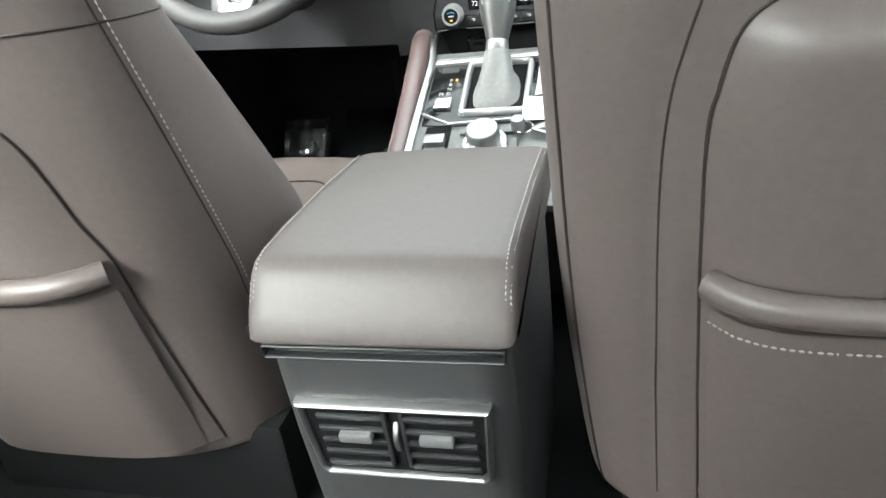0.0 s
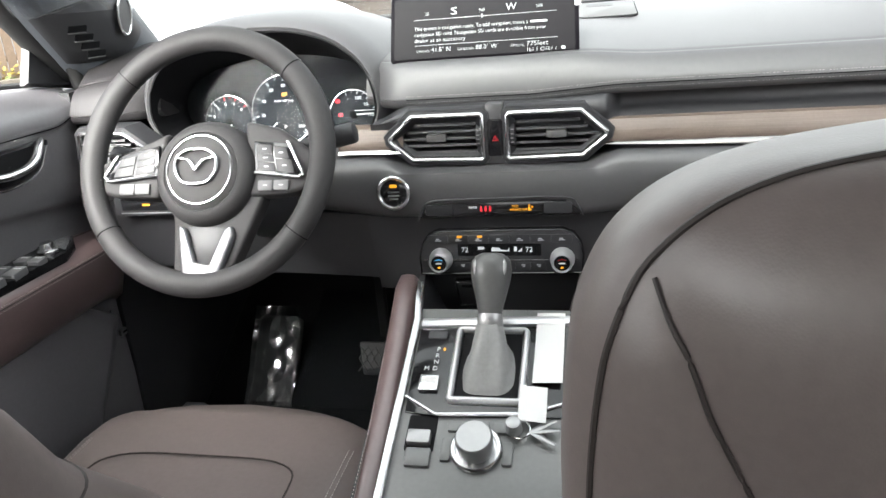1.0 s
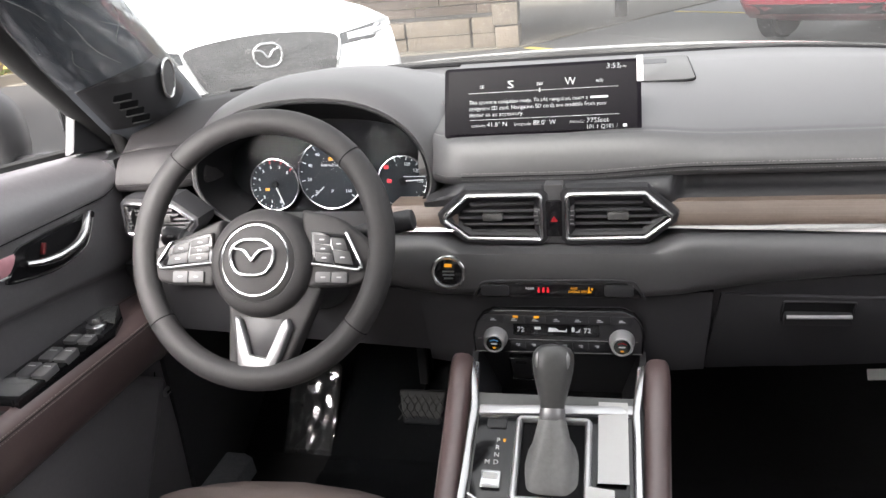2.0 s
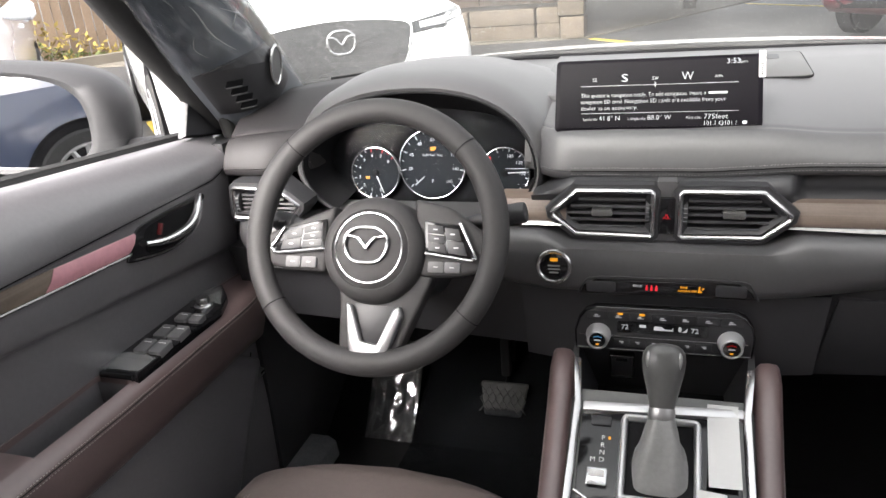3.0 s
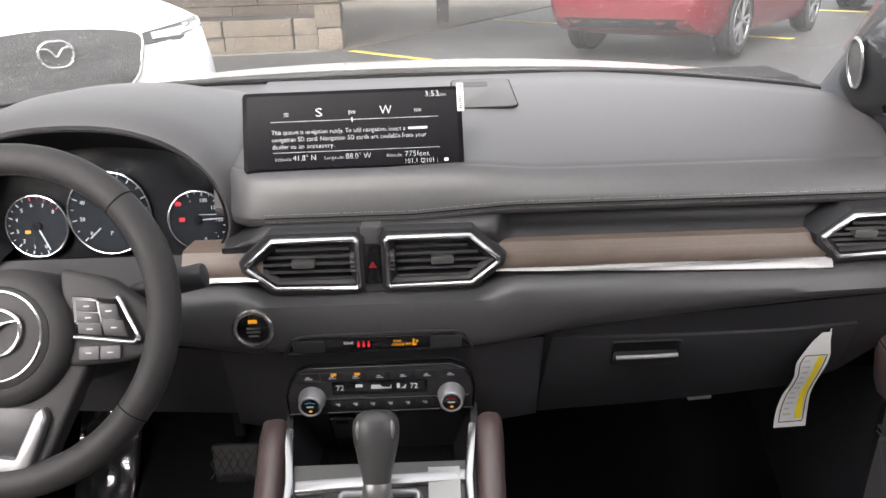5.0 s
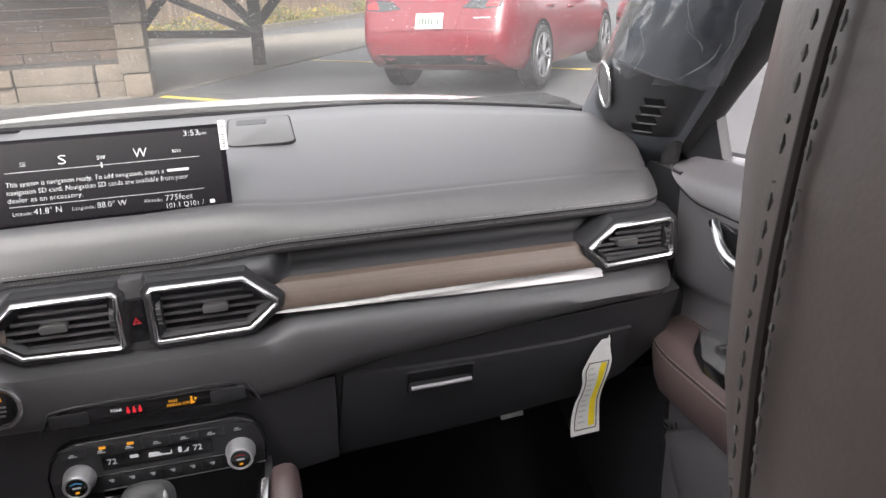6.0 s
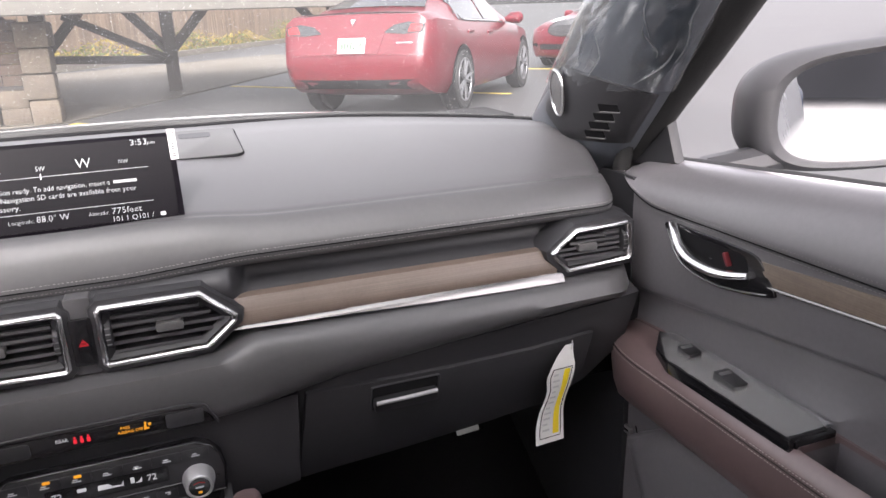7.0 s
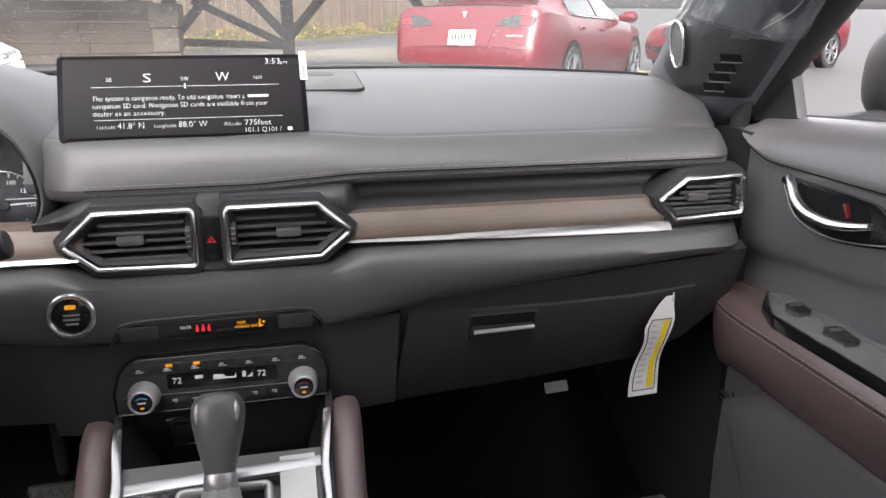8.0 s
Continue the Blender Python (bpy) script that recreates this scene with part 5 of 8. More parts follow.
for s in (-1, 1):
    stitches("lid_stitching", [Vector((s * w, y, z)) for y, w, z in ((0.775, 0.0995, 0.620), (0.786, 0.0995, 0.644), (0.800, 0.0995, 0.659), (0.815, 0.0995, 0.6635), (0.86, 0.0995, 0.6655), (0.95, 0.0995, 0.6655), (1.05, 0.0995, 0.6605))], lid, gap=0.0045, r=0.0007, out=(s * 0.7, 0, 0.7), twin=0.005, side=(0.7, 0, -0.7 * s))
BX = plane_of((0, 0.7845, 0.510), (1, 0, 0), (0, -0.12, 1))
bm = bmesh.new()
loft(bm, [[Vector((x * k - 0.003, y0 + 0.155 + y, z)) for x, y in rounded_rect(0.196, 0.31, 0.028, 5)] for z, k, y0 in ((0.30, 0.97, 0.815), (0.42, 1.0, 0.797), (0.50, 1.012, 0.787), (0.57, 1.012, 0.780), (0.602, 1.0, 0.779))])
part("box", bm, SOFT, arm, "black plastic console box", smooth=50)
part("box_rim", border(bmesh.new(), rounded_rect(0.194, 0.014, 0.003, 2, 0, 0.088), BX, 0.003, -0.005, 0.0025), HARD, arm)
RV = [(-0.070, -0.046), (0.068, -0.046), (0.075, -0.038), (0.0800, 0.037), (-0.0835, 0.037), (-0.077, -0.038)]
rvt = part("rear_vent", border(bmesh.new(), RV, BX, 0.0060, -0.006, 0.0065), SILVER, arm, "twin rear air vent with silver frame")
part("backing", slab(bmesh.new(), shrink(RV, 0.004), BX, -0.002, 0.0005), SHADE, rvt)
for s in (-1, 1):
    for k in range(5):
        y = -0.031 + 0.0135 * k
        part("slat", box(bmesh.new(), BX @ Vector((s * 0.037, y, 0.0035)), (0.058, 0.004, 0.0062), 0.001, 1, Matrix.Rotation(radians(25), 3, "X")), HARD, rvt, smooth=0)
    part("slider", slab(bmesh.new(), rounded_rect(0.028, 0.009, 0.002, 2, s * 0.034, 0.005), BX, 0.004, 0.011, 0.002), PAPER_METAL, rvt, "bright silver slider tab")
    part("divider", slab(bmesh.new(), rounded_rect(0.004, 0.060, 0.001, 1, s * 0.0075 - 0.0005, 0), BX, 0.0, 0.006, 0.001), HARD, rvt)
bm = bmesh.new()
rod(bm, BX @ Vector((-0.0025, 0, -0.012)), BX @ Vector((0.0025, 0, -0.012)), 0.021, n=24, rounded=0.001)
part("thumb_wheel", bm, SILVER, rvt)


# ---- cabin shell ----
def structure(name, bm, mat, label, category, smooth=35):
    ob = part(name, bm, mat, None, smooth=smooth)
    return tagged(ob, label, category, kind="structure")


bm = box(bmesh.new(), (0, 0.43, 0.285), (1.52, 3.54, 0.03))
structure("floor", bm, CARPET, "black carpeted car floor", "floor")
bm = bmesh.new()
loft(bm, [[(x, 2.18, 0.30), (x, 2.24, 0.30), (x, 2.24, 1.03), (x, 2.10, 1.03), (x, 2.05, 0.62)] for x in (-0.76, 0.76)])
structure("wall_firewall", bm, CARPET, "black carpeted bulkhead behind the pedals", "bulkhead")
bm = bmesh.new()
loft(bm, [[(x, 1.78, 0.295), (x, 2.19, 0.295), (x, 2.19, 0.52)] for x in (-0.76, 0.76)])
structure("trim_toe_board", bm, CARPET, "sloping black carpet toe board", "floor")
bm = bmesh.new()
rows = []
for y, z, w in ((1.06, 1.545, 0.62), (0.9, 1.585, 0.66), (0.3, 1.61, 0.67), (-0.5, 1.59, 0.67), (-1.33, 1.545, 0.66)):
    rows.append([Vector((w * k, y, z - 0.03 * k * k)) for k in (-1, -0.6, 0, 0.6, 1)] + [Vector((w * k, y, z + 0.04 - 0.03 * k * k)) for k in (1, 0.6, 0, -0.6, -1)])
loft(bm, rows)
structure("ceiling", bm, HEADLINER, "pale grey cloth headliner", "ceiling")
# windscreen
WS = [(-0.755, 1.80, 1.04), (-0.45, 2.02, 1.055), (0, 2.09, 1.06), (0.45, 2.02, 1.055), (0.755, 1.80, 1.04)]
WT = [(-0.60, 0.98, 1.525), (-0.33, 1.06, 1.555), (0, 1.09, 1.565), (0.33, 1.06, 1.555), (0.60, 0.98, 1.525)]
bm = bmesh.new()
gl0 = [[Vector(a).lerp(Vector(b), k) for a, b in zip(WS, WT)] for k in (0, 0.33, 0.66, 1)]
loft(bm, gl0, closed=False, caps=False)
ws = structure("window_windscreen", bm, SCREEN_GLASS, "clear windscreen with added haze veil and rain specks", "windscreen")
ws.visible_shadow = False
bm = bmesh.new()
tube(bm, smooth_path([Vector(p) + Vector((0, -0.02, 0.005)) for p in WS], 6), 0.008, 8)
part("seal", bm, RUBBER, ws, "black rubber windscreen seal")
rng = random.Random(7)
bm = bmesh.new()
for _ in range(6500):
    u, k = rng.uniform(0.2, 3.8), rng.uniform(0.0, 0.42) ** 1.1
    i = min(3, int(u))
    a = Vector(WS[i]).lerp(Vector(WS[i + 1]), u - i)
    b = Vector(WT[i]).lerp(Vector(WT[i + 1]), u - i)
    p = a.lerp(b, k) + Vector((0, 0.006, 0.006))
    r = rng.choice((0.00022, 0.0003, 0.0003, 0.0004, 0.0004, 0.0006))
    ax1, ay1 = Vector((1, 0, 0)), Vector((0, -0.84, 0.5))
    q = [p + ax1 * r * math.cos(t) * rng.uniform(0.9, 2.4) + ay1 * r * math.sin(t) for t in (0, 1.05, 2.1, 3.14, 4.2, 5.25)]
    bm.faces.new([bm.verts.new(v) for v in q])
SPECK = bpy.data.materials.new("dried_rain_speck")
SPECK.use_nodes = True
sn, sl = SPECK.node_tree.nodes, SPECK.node_tree.links
sn.remove(sn["Principled BSDF"])
lit = sn.new("ShaderNodeBsdfTranslucent")
lit.inputs[0].default_value = (0.48, 0.48, 0.46, 1)
sl.new(lit.outputs[0], sn["Material Output"].inputs["Surface"])
sp = part("rain_specks", bm, SPECK, ws, "pale dried rain specks", smooth=0, kind="stuff")
sp.visible_shadow = False

# own car body outside
body = thing("car_body", (0, 2.6, 0.25), "white bonnet and front wings of the car itself", "car")
bm = bmesh.new()
rows = []
crown = smooth_path([Vector(q) for q in ((2.11, 1.044, 0.80), (2.16, 1.047, 0.84), (2.35, 1.037, 0.88), (2.7, 1.007, 0.90), (3.0, 0.95, 0.88), (3.12, 0.88, 0.84), (3.17, 0.79, 0.80))], 4)
for y, zc, w in crown:
    rows.append([Vector((w * k, y - 0.28 * abs(k) ** 2.4 * (1 if y < 2.5 else 0.6), zc - 0.045 * abs(k) ** 2.4)) for k in steps(-1, 1, 28)])
loft(bm, rows, closed=False, caps=False)
part("bonnet", bm, WHITE_PAINT, body, "white painted bonnet")
bm = bmesh.new()
loft(bm, [[(w * s, y, z) for s in (-1, 1) for z in ((0.4, 0.86) if s < 0 else (0.86, 0.4))] for y, w in ((2.28, 0.90), (2.9, 0.90), (3.15, 0.80))])
part("nose", bm, WHITE_PAINT, body)
bm = bmesh.new()
tube(bm, smooth_path([(-0.70, 1.93, 1.035), (-0.4, 2.09, 1.05), (0.1, 2.14, 1.053), (0.45, 2.09, 1.045)], 6), 0.006, 6)
part("wiper", bm, RUBBER, body, "black wiper blade")


# ---- pillars ----
def pillar(s):
    name = "left" if s < 0 else "right"
    p = thing("pillar_trim", (s * 0.70, 1.7, 1.02), "dark windscreen pillar trim wrapped in crinkled clear film", "pillar", "windscreen pillars")
    base = [(0.675, 1.86, 0.34), (0.650, 1.78, 0.34), (0.655, 1.70, 0.28), (0.675, 1.645, 0.16), (0.705, 1.615, 0.10), (0.735, 1.625, 0.10), (0.765, 1.70, 0.20), (0.725, 1.85, 0.30)]

    def at(z, grow=0.0):
        d = z - 1.05
        cx, cy = 0.70, 1.69
        out = []
        for x, y, f in base:
            f = 1.0 - f * min(1.0, d / 0.5)
            xx, yy = cx + (x - cx) * f, cy + (y - cy) * f
            l = math.hypot(xx - cx, yy - cy)
            out.append(Vector((s * (xx + (xx - cx) / l * grow - 0.20 * d), yy + (yy - cy) / l * grow - 1.10 * d, z)))
        return smooth_path(out, 4, loop=True)
    bm = bmesh.new()
    loft(bm, [at(z) for z in (0.99, 1.04, 1.10, 1.2, 1.35, 1.56)])
    part("trim", bm, PILLAR, p, smooth=60)
    bm = bmesh.new()
    rng2 = random.Random(5 + s)
    rows = []
    for z in steps(1.120, 1.46, 80):
        ring = at(z, 0.004)
        fine_ = [ring[i].lerp(ring[(i + 1) % len(ring)], k / 3) for i in range(len(ring)) for k in range(3)]
        out_ = Vector((s * -0.6, -0.6, 0.3)).normalized()
        row = []
        for i, q in enumerate(fine_):
            a = Vector((i * 0.085 + z * 11 * s, z * 13 - i * 0.05, 3.0 + s))
            b = Vector((i * 0.22 - z * 20 * s, z * 30 + i * 0.10, 9.0))
            row.append(q + out_ * (0.011 * (0.45 - abs(noise.noise(a)) * 1.6) + 0.0045 * (0.4 - abs(noise.noise(b)) * 1.7)))
        rows.append(row)
    loft(bm, rows, caps=False)
    part("film", bm, FILM_WRAP, p, "crinkled clear protective film", smooth=55)
    bm = bmesh.new()
    for _ in range(14):
        z0_, i0 = rng2.uniform(1.13, 1.42), rng2.uniform(2, 18)
        dz_, di = rng2.uniform(0.02, 0.075), rng2.uniform(-3.5, 3.5)
        pts = []
        for k in range(7):
            t = k / 6
            ring = at(z0_ + dz_ * t, 0.0065)
            f = i0 + di * t + 0.5 * math.sin(t * 5 + z0_ * 60)
            i = int(f) % len(ring)
            pts.append(ring[i].lerp(ring[(i + 1) % len(ring)], f - int(f)))
        tube(bm, pts, [0.0002, 0.0006, 0.0009, 0.0008, 0.0010, 0.0005, 0.0002], 5)
    part("film_crease", bm, CREASE, p, "white crease ridges in the film", smooth=60)
    # plate on the inner face with tweeter and vent
    bm = bmesh.new()
    rows = []
    for k, g in ((0.0, 0.0), (0.02, 0.004), (0.25, 0.0052), (0.5, 0.0055), (0.75, 0.0052), (0.98, 0.004), (1.0, 0.0)):
        rows.append([at(lerp(lerp(1.088, 1.043, (i - 3) / 5), lerp(1.152, 1.118, (i - 3) / 12), k), g if 3 < i < 16 else 0.0)[i] for i in range(3, 17)])
    loft(bm, rows, closed=False, caps=False)
    plate = part("vent_plate", bm, HARD, p, "black plate with tweeter and slotted vent", smooth=50)

    def face(z, i):
        ring = at(z, 0.005)
        o = ring[i]
        tx = (ring[i + 1] - ring[i - 1]).normalized()
        ty = (at(z + 0.01, 0.005)[i] - o).normalized()
        m = plane_of(o, tx, ty)
        if (m.to_3x3() @ Vector((0, 0, 1))).x * s > 0:
            m = plane_of(o, -tx, ty)
        return m
    PL = face(1.112, 5)
    nrm = PL.to_3x3() @ Vector((0, 0, 1))
    bm = bmesh.new()
    tube(bm, [PL @ Vector((0.019 * math.cos(t), 0.031 * math.sin(t), 0.005)) for t in steps(0, 2 * math.pi, 36)[:-1]], 0.0026, 8, loop=True, up=tuple(nrm))
    part("speaker_ring", bm, CHROME, plate)
    part("speaker_grille", slab(bmesh.new(), [(0.018 * math.cos(t), 0.030 * math.sin(t)) for t in steps(0, 2 * math.pi, 32)[:-1]], PL, 0.002, 0.0055, 0.001), GRILLE, plate)
    for k in range(4):
        VM = face(1.097 - 0.0135 * k, 11)
        # slot depth is a black patch that paints the shade
        part("vent_slot", slab(bmesh.new(), rounded_rect(0.030, 0.0125, 0.001, 1), VM, -0.002, 0.001), SHADE, plate, smooth=0)
        part("vent_fin", slab(bmesh.new(), rounded_rect(0.030, 0.0016, 0.0005, 1, 0, -0.0062), VM, -0.002, 0.0026), KNOB, plate, smooth=0)
    # rubber door seal behind the trim
    bm = bmesh.new()
    tube(bm, smooth_path([(s * x, y, z) for x, y, z in ((0.716, 1.655, 1.00), (0.712, 1.630, 1.055), (0.702, 1.543, 1.135), (0.690, 1.440, 1.228), (0.660, 1.27, 1.37), (0.625, 1.06, 1.50))], 5), 0.0125, 10)
    part("door_seal", bm, RUBBER, p, "black rubber door seal", smooth=60)
    return p


PILLAR = material("slate_grey_trim", (0.084, 0.092, 0.104), 0.45, bump=0.1, bump_scale=900)
FILM_WRAP = clear("wrap_film", (0.86, 0.89, 0.92), 0.12, 0.17, 0.8)
CREASE = clear("film_crease", (0.8, 0.82, 0.84), 0.28, 0.35, 0.6)
GRILLE = material("speaker_mesh", (0.10, 0.10, 0.10), 0.6, bump=0.8, bump_scale=700, cells=True)
pillar(-1)
pillar(1)


# ---- doors ----
# clear film whose pale reflections are painted in as a whitish diffuse veil
SWITCH_FILM = hazed(clear("pale_sheen_switch_film", (0.80, 0.84, 0.89), 0.25, 0.42, 0.6), 0.12, "ShaderNodeBsdfDiffuse")


def sill(y):
    return 1.002 + 0.075 * (1.66 - y) if y < 1.66 else 1.002


def door_section(y, s):
    """Inner door panel, from the glass down to the floor, (x, z) mirrored by the side; and the armrest's edge."""
    dz = 0.008 * s
    zs = sill(y) + dz * 0.5
    rise = 0.036 * max(0.0, (y - 1.545) / 0.095) ** 1.6
    zb = min(0.9615 + dz + rise, zs - 0.012)
    zg = 0.874 - 0.11 * (y - 1.19) + dz
    turn = 0.030 * max(0.0, (y - 1.60) / 0.055) ** 2
    upper = [(0.765, zs - 0.10), (0.765, zs + 0.004), (0.758, zs + 0.010), (0.745, zs + 0.010), (0.731, zs + 0.006), (0.718, lerp(zs, zb, 0.12)), (0.707, lerp(zs, zb, 0.32)), (0.6995, lerp(zs, zb, 0.58)),
             (0.6955, lerp(zs, zb, 0.82)), (0.6945, zb + 0.004), (0.6965, zb), (0.7005, zb - 0.003), (0.7010, zb - 0.008), (0.7005, lerp(zb, zg, 0.30)), (0.7015, lerp(zb, zg, 0.52)), (0.7030, lerp(zb, zg, 0.75)),
             (0.7050, zg + 0.010), (0.7075, zg + 0.004), (0.7120, zg), (0.7165, zg - 0.003), (0.7180, zg - 0.010), (0.7190, lerp(zg, 0.79, 0.45)), (0.7175, 0.80), (0.716, 0.775)]
    lower = [(0.714, 0.735), (0.709, 0.69), (0.709, 0.60), (0.706, 0.50), (0.71, 0.32), (0.78, 0.30)]
    q = max(0.0, min(1.0, (y - 1.485) / 0.128))
    e = math.sqrt(1 - q * q)
    armx = lerp(0.700, 0.6425, e)
    return [(x + (turn if x < 0.75 else 0.0), z) for x, z in upper + lower], armx, e, zb, zg


def door(s):
    lab = "black front door panel with plum leather armrest and " + ("pink film on its wood strip" if s < 0 else "wood strip")
    d = thing("door_panel", (s * 0.72, 1.2, 0.32), lab, "car door", "front doors")
    dz, da = 0.008 * s, 0.010 * s
    ys = steps(0.72, 1.50, 24) + [1.52, 1.54, 1.555, 1.57, 1.585, 1.60, 1.615, 1.63, 1.645, 1.655]
    bm = bmesh.new()
    loft(bm, [[Vector((s * x, y, z)) for x, z in door_section(y, s)[0]] for y in ys])
    part("panel", bm, LIFTED_DOOR_SKIN, d, "grained black door panel", smooth=55)
    seam = [Vector((s * (door_section(y, s)[0][10][0]), y, door_section(y, s)[3])) for y in ys]
    part("pad_seam", tube(bmesh.new(), seam, 0.0011, 6), SHADE, d)
    stitches("pad_stitching", [p + Vector((-s * 0.0012, 0, 0.0055)) for p in seam], d, gap=0.0050, r=0.0005, mat=DARK_THREAD, out=(-s * 1.0, 0, 0))
    stitches("pad_stitching", [p + Vector((s * 0.0044, 0, -0.0058)) for p in seam], d, gap=0.0050, r=0.0005, mat=DARK_THREAD, out=(-s * 1.0, 0, 0))

    # wood strip
    def wz(y):
        return 0.940 - 0.065 * (y - 1.215) + dz
    bm = bmesh.new()
    loft(bm, [[Vector((s * x, y + z * 0.9, wz(y) + z)) for x, z in ((0.7085, 0.0125), (0.6995, 0.0115), (0.6975, 0.0), (0.6995, -0.0115), (0.7085, -0.0125))] for y in steps(0.74, 1.352, 8)])
    part("wood_strip", bm, DOOR_WOOD, d, "matt grey-brown wood strip")
    bm = bmesh.new()
    loft(bm, [[Vector((s * x, y, wz(y) + z)) for x, z in ((0.709, -0.0125), (0.6985, -0.0125), (0.6975, -0.0140), (0.6985, -0.0158), (0.709, -0.0162))] for y in steps(0.74, 1.345, 4)])
    part("chrome_line", bm, STRIP_METAL, d, "thin bright line under the wood")
    if s < 0:
        bm = bmesh.new()
        loft(bm, [[Vector((s * x, y + z * 0.9, wz(y) + z)) for x, z in ((0.6990, 0.0118), (0.6966, 0.0), (0.6990, -0.0118), (0.6984, -0.0112), (0.6958, 0.0), (0.6984, 0.0112))] for y in steps(1.205, 1.352, 6)])
        part("pink_film", bm, PINK, d, "pink protective film")
    # inner handle in its gloss surround
    hp = plane_of((s * 0.7015, 0.0, dz), (0, -s, 0), (0, 0, 1))

    def on_door(pts):
        pts = [(-s * y, z) for y, z in pts]
        area = sum(p[0] * q[1] - q[0] * p[1] for p, q in zip(pts, pts[1:] + pts[:1]))
        return pts if area > 0 else pts[::-1]
    rim_ = smooth_path([Vector((y, z, 0)) for y, z in ((1.524, 0.948), (1.511, 0.925), (1.484, 0.901), (1.435, 0.892), (1.392, 0.896), (1.340, 0.907), (1.337, 0.916), (1.362, 0.945), (1.398, 0.950), (1.460, 0.9505))], 4, loop=True)
    bowl_ = smooth_path([Vector((y, z, 0)) for y, z in ((1.512, 0.943), (1.500, 0.925), (1.476, 0.907), (1.435, 0.900), (1.394, 0.903), (1.372, 0.912), (1.380, 0.940), (1.402, 0.944), (1.460, 0.945))], 4, loop=True)
    rim_, bowl_ = on_door([(p.x, p.y) for p in rim_]), on_door([(p.x, p.y) for p in bowl_])
    bm = slab(bmesh.new(), rim_, hp, -0.004, 0.0035, 0.0025, 3)
    hd = part("handle_surround", bm, PIANO, d, "gloss black door handle surround")
    cy, cz = sum(p[0] for p in bowl_) / len(bowl_), sum(p[1] for p in bowl_) / len(bowl_)
    # shallow black sheet that paints the shade of the hollow
    bm = bmesh.new()
    loft(bm, [[hp @ Vector((lerp(cy, x, k), lerp(cz, z, k), h)) for x, z in bowl_] for k, h in ((0.03, 0.0038), (0.75, 0.0040), (1.0, 0.0042))], caps=False)
    part("handle_bowl", bm, SHADE, hd, "flat black patch painting the shaded hollow behind the handle")
    bm = bmesh.new()
    pth = smooth_path([hp @ Vector((-s * y, z, h)) for y, z, h in ((1.510, 0.951, 0.005), (1.497, 0.943, 0.010), (1.480, 0.929, 0.014), (1.457, 0.919, 0.016), (1.424, 0.9155, 0.015), (1.395, 0.918, 0.012), (1.370, 0.924, 0.007))], 6)
    tube(bm, pth, [lerp(0.0050, 0.0086, min(1.0, k / 14)) - 0.0030 * max(0.0, (k - 24) / 12) for k in range(len(pth))], 12, flat=0.8)
    part("lever", bm, BRIGHT_CHROME, hd, "curved chrome handle")
    bm = bmesh.new()
    tube(bm, smooth_path([hp @ Vector((-s * y, z, 0.0042)) for y, z in ((1.519, 0.940), (1.500, 0.913), (1.478, 0.900), (1.435, 0.8945), (1.39, 0.899), (1.345, 0.909))], 5), 0.0011, 6)
    part("bright_edge", bm, STRIP_METAL, hd)
    part("lock_flag", slab(bmesh.new(), on_door([(1.3995, 0.926), (1.4025, 0.925), (1.411, 0.939), (1.408, 0.941)]), hp, 0.004, 0.011, 0.001), DARK_RED, hd, "red lock flag")

    # armrest with its pull cup
    def arm_ring(y, cup):
        _, ax_, e, _, _ = door_section(y, s)
        top = 0.772 + da + 0.012 * max(0, (1.2 - y) / 0.5) - 0.010 * (1 - e)
        drop = 0.045 * (1 - e)
        dip = top - 0.052 if cup else top + 0.010
        pts = ((0.724, top + 0.012), (0.7135, top + 0.012), (0.7125, dip), (0.664 + (ax_ - 0.6425) * 0.8, dip), (0.6625 + (ax_ - 0.6425) * 0.8, top + 0.0085), (ax_ + 0.011, top + 0.004), (ax_ + 0.003, top - 0.004), (ax_, top - 0.014),
               (ax_ + 0.001, top - 0.035 - drop * 0.3), (ax_ + 0.006, top - 0.060 - drop * 0.7), (ax_ + 0.016, top - 0.082 - drop), (ax_ + 0.030, top - 0.096 - drop), (0.724, top - 0.100 - drop))
        return [Vector((s * x, y, z)) for x, z in pts]
    rings = [arm_ring(y, False) for y in steps(0.74, 1.085, 8)] + [arm_ring(y, True) for y in (1.09, 1.14, 1.20, 1.244)] + [arm_ring(y, False) for y in [1.249] + steps(1.27, 1.47, 8) + [1.49, 1.505, 1.52, 1.535, 1.55, 1.565, 1.58, 1.592, 1.602, 1.609, 1.612]]
    bm = bmesh.new()
    loft(bm, rings)
    ar = part("armrest", bm, BROWN_PAD, d, "plum leather armrest with light stitching", smooth=50)
    ln = [r[7] + Vector((0, 0, 0.006)) for r in rings[:-3]]
    stitches("armrest_stitching", ln, ar, gap=0.0044, r=0.00055, out=(-s * 1.2, 0, 0.2), twin=0.0065, side=(s * 0.25, 0, 0.97))
    part("armrest_seam", tube(bmesh.new(), [p + Vector((-s * 0.0002, 0, 0)) for p in ln], 0.0009, 6), SEAM, ar)
    zt = 0.788 + da
    bm = bmesh.new()
    hole = [(0.7120, 1.091), (0.7120, 1.243), (0.6645, 1.243), (0.6645, 1.091)]
    hole = [(s * x, y) for x, y in hole]
    lo = loft(bm, [[Vector((x, y, zt - 0.009)) for x, y in hole], [Vector((x, y, zt - 0.062)) for x, y in hole]], caps=False)
    bm.faces.new(lo[1])
    part("pull_cup", bm, LIFTED_DOOR_SKIN, ar, "grey plastic pull cup")
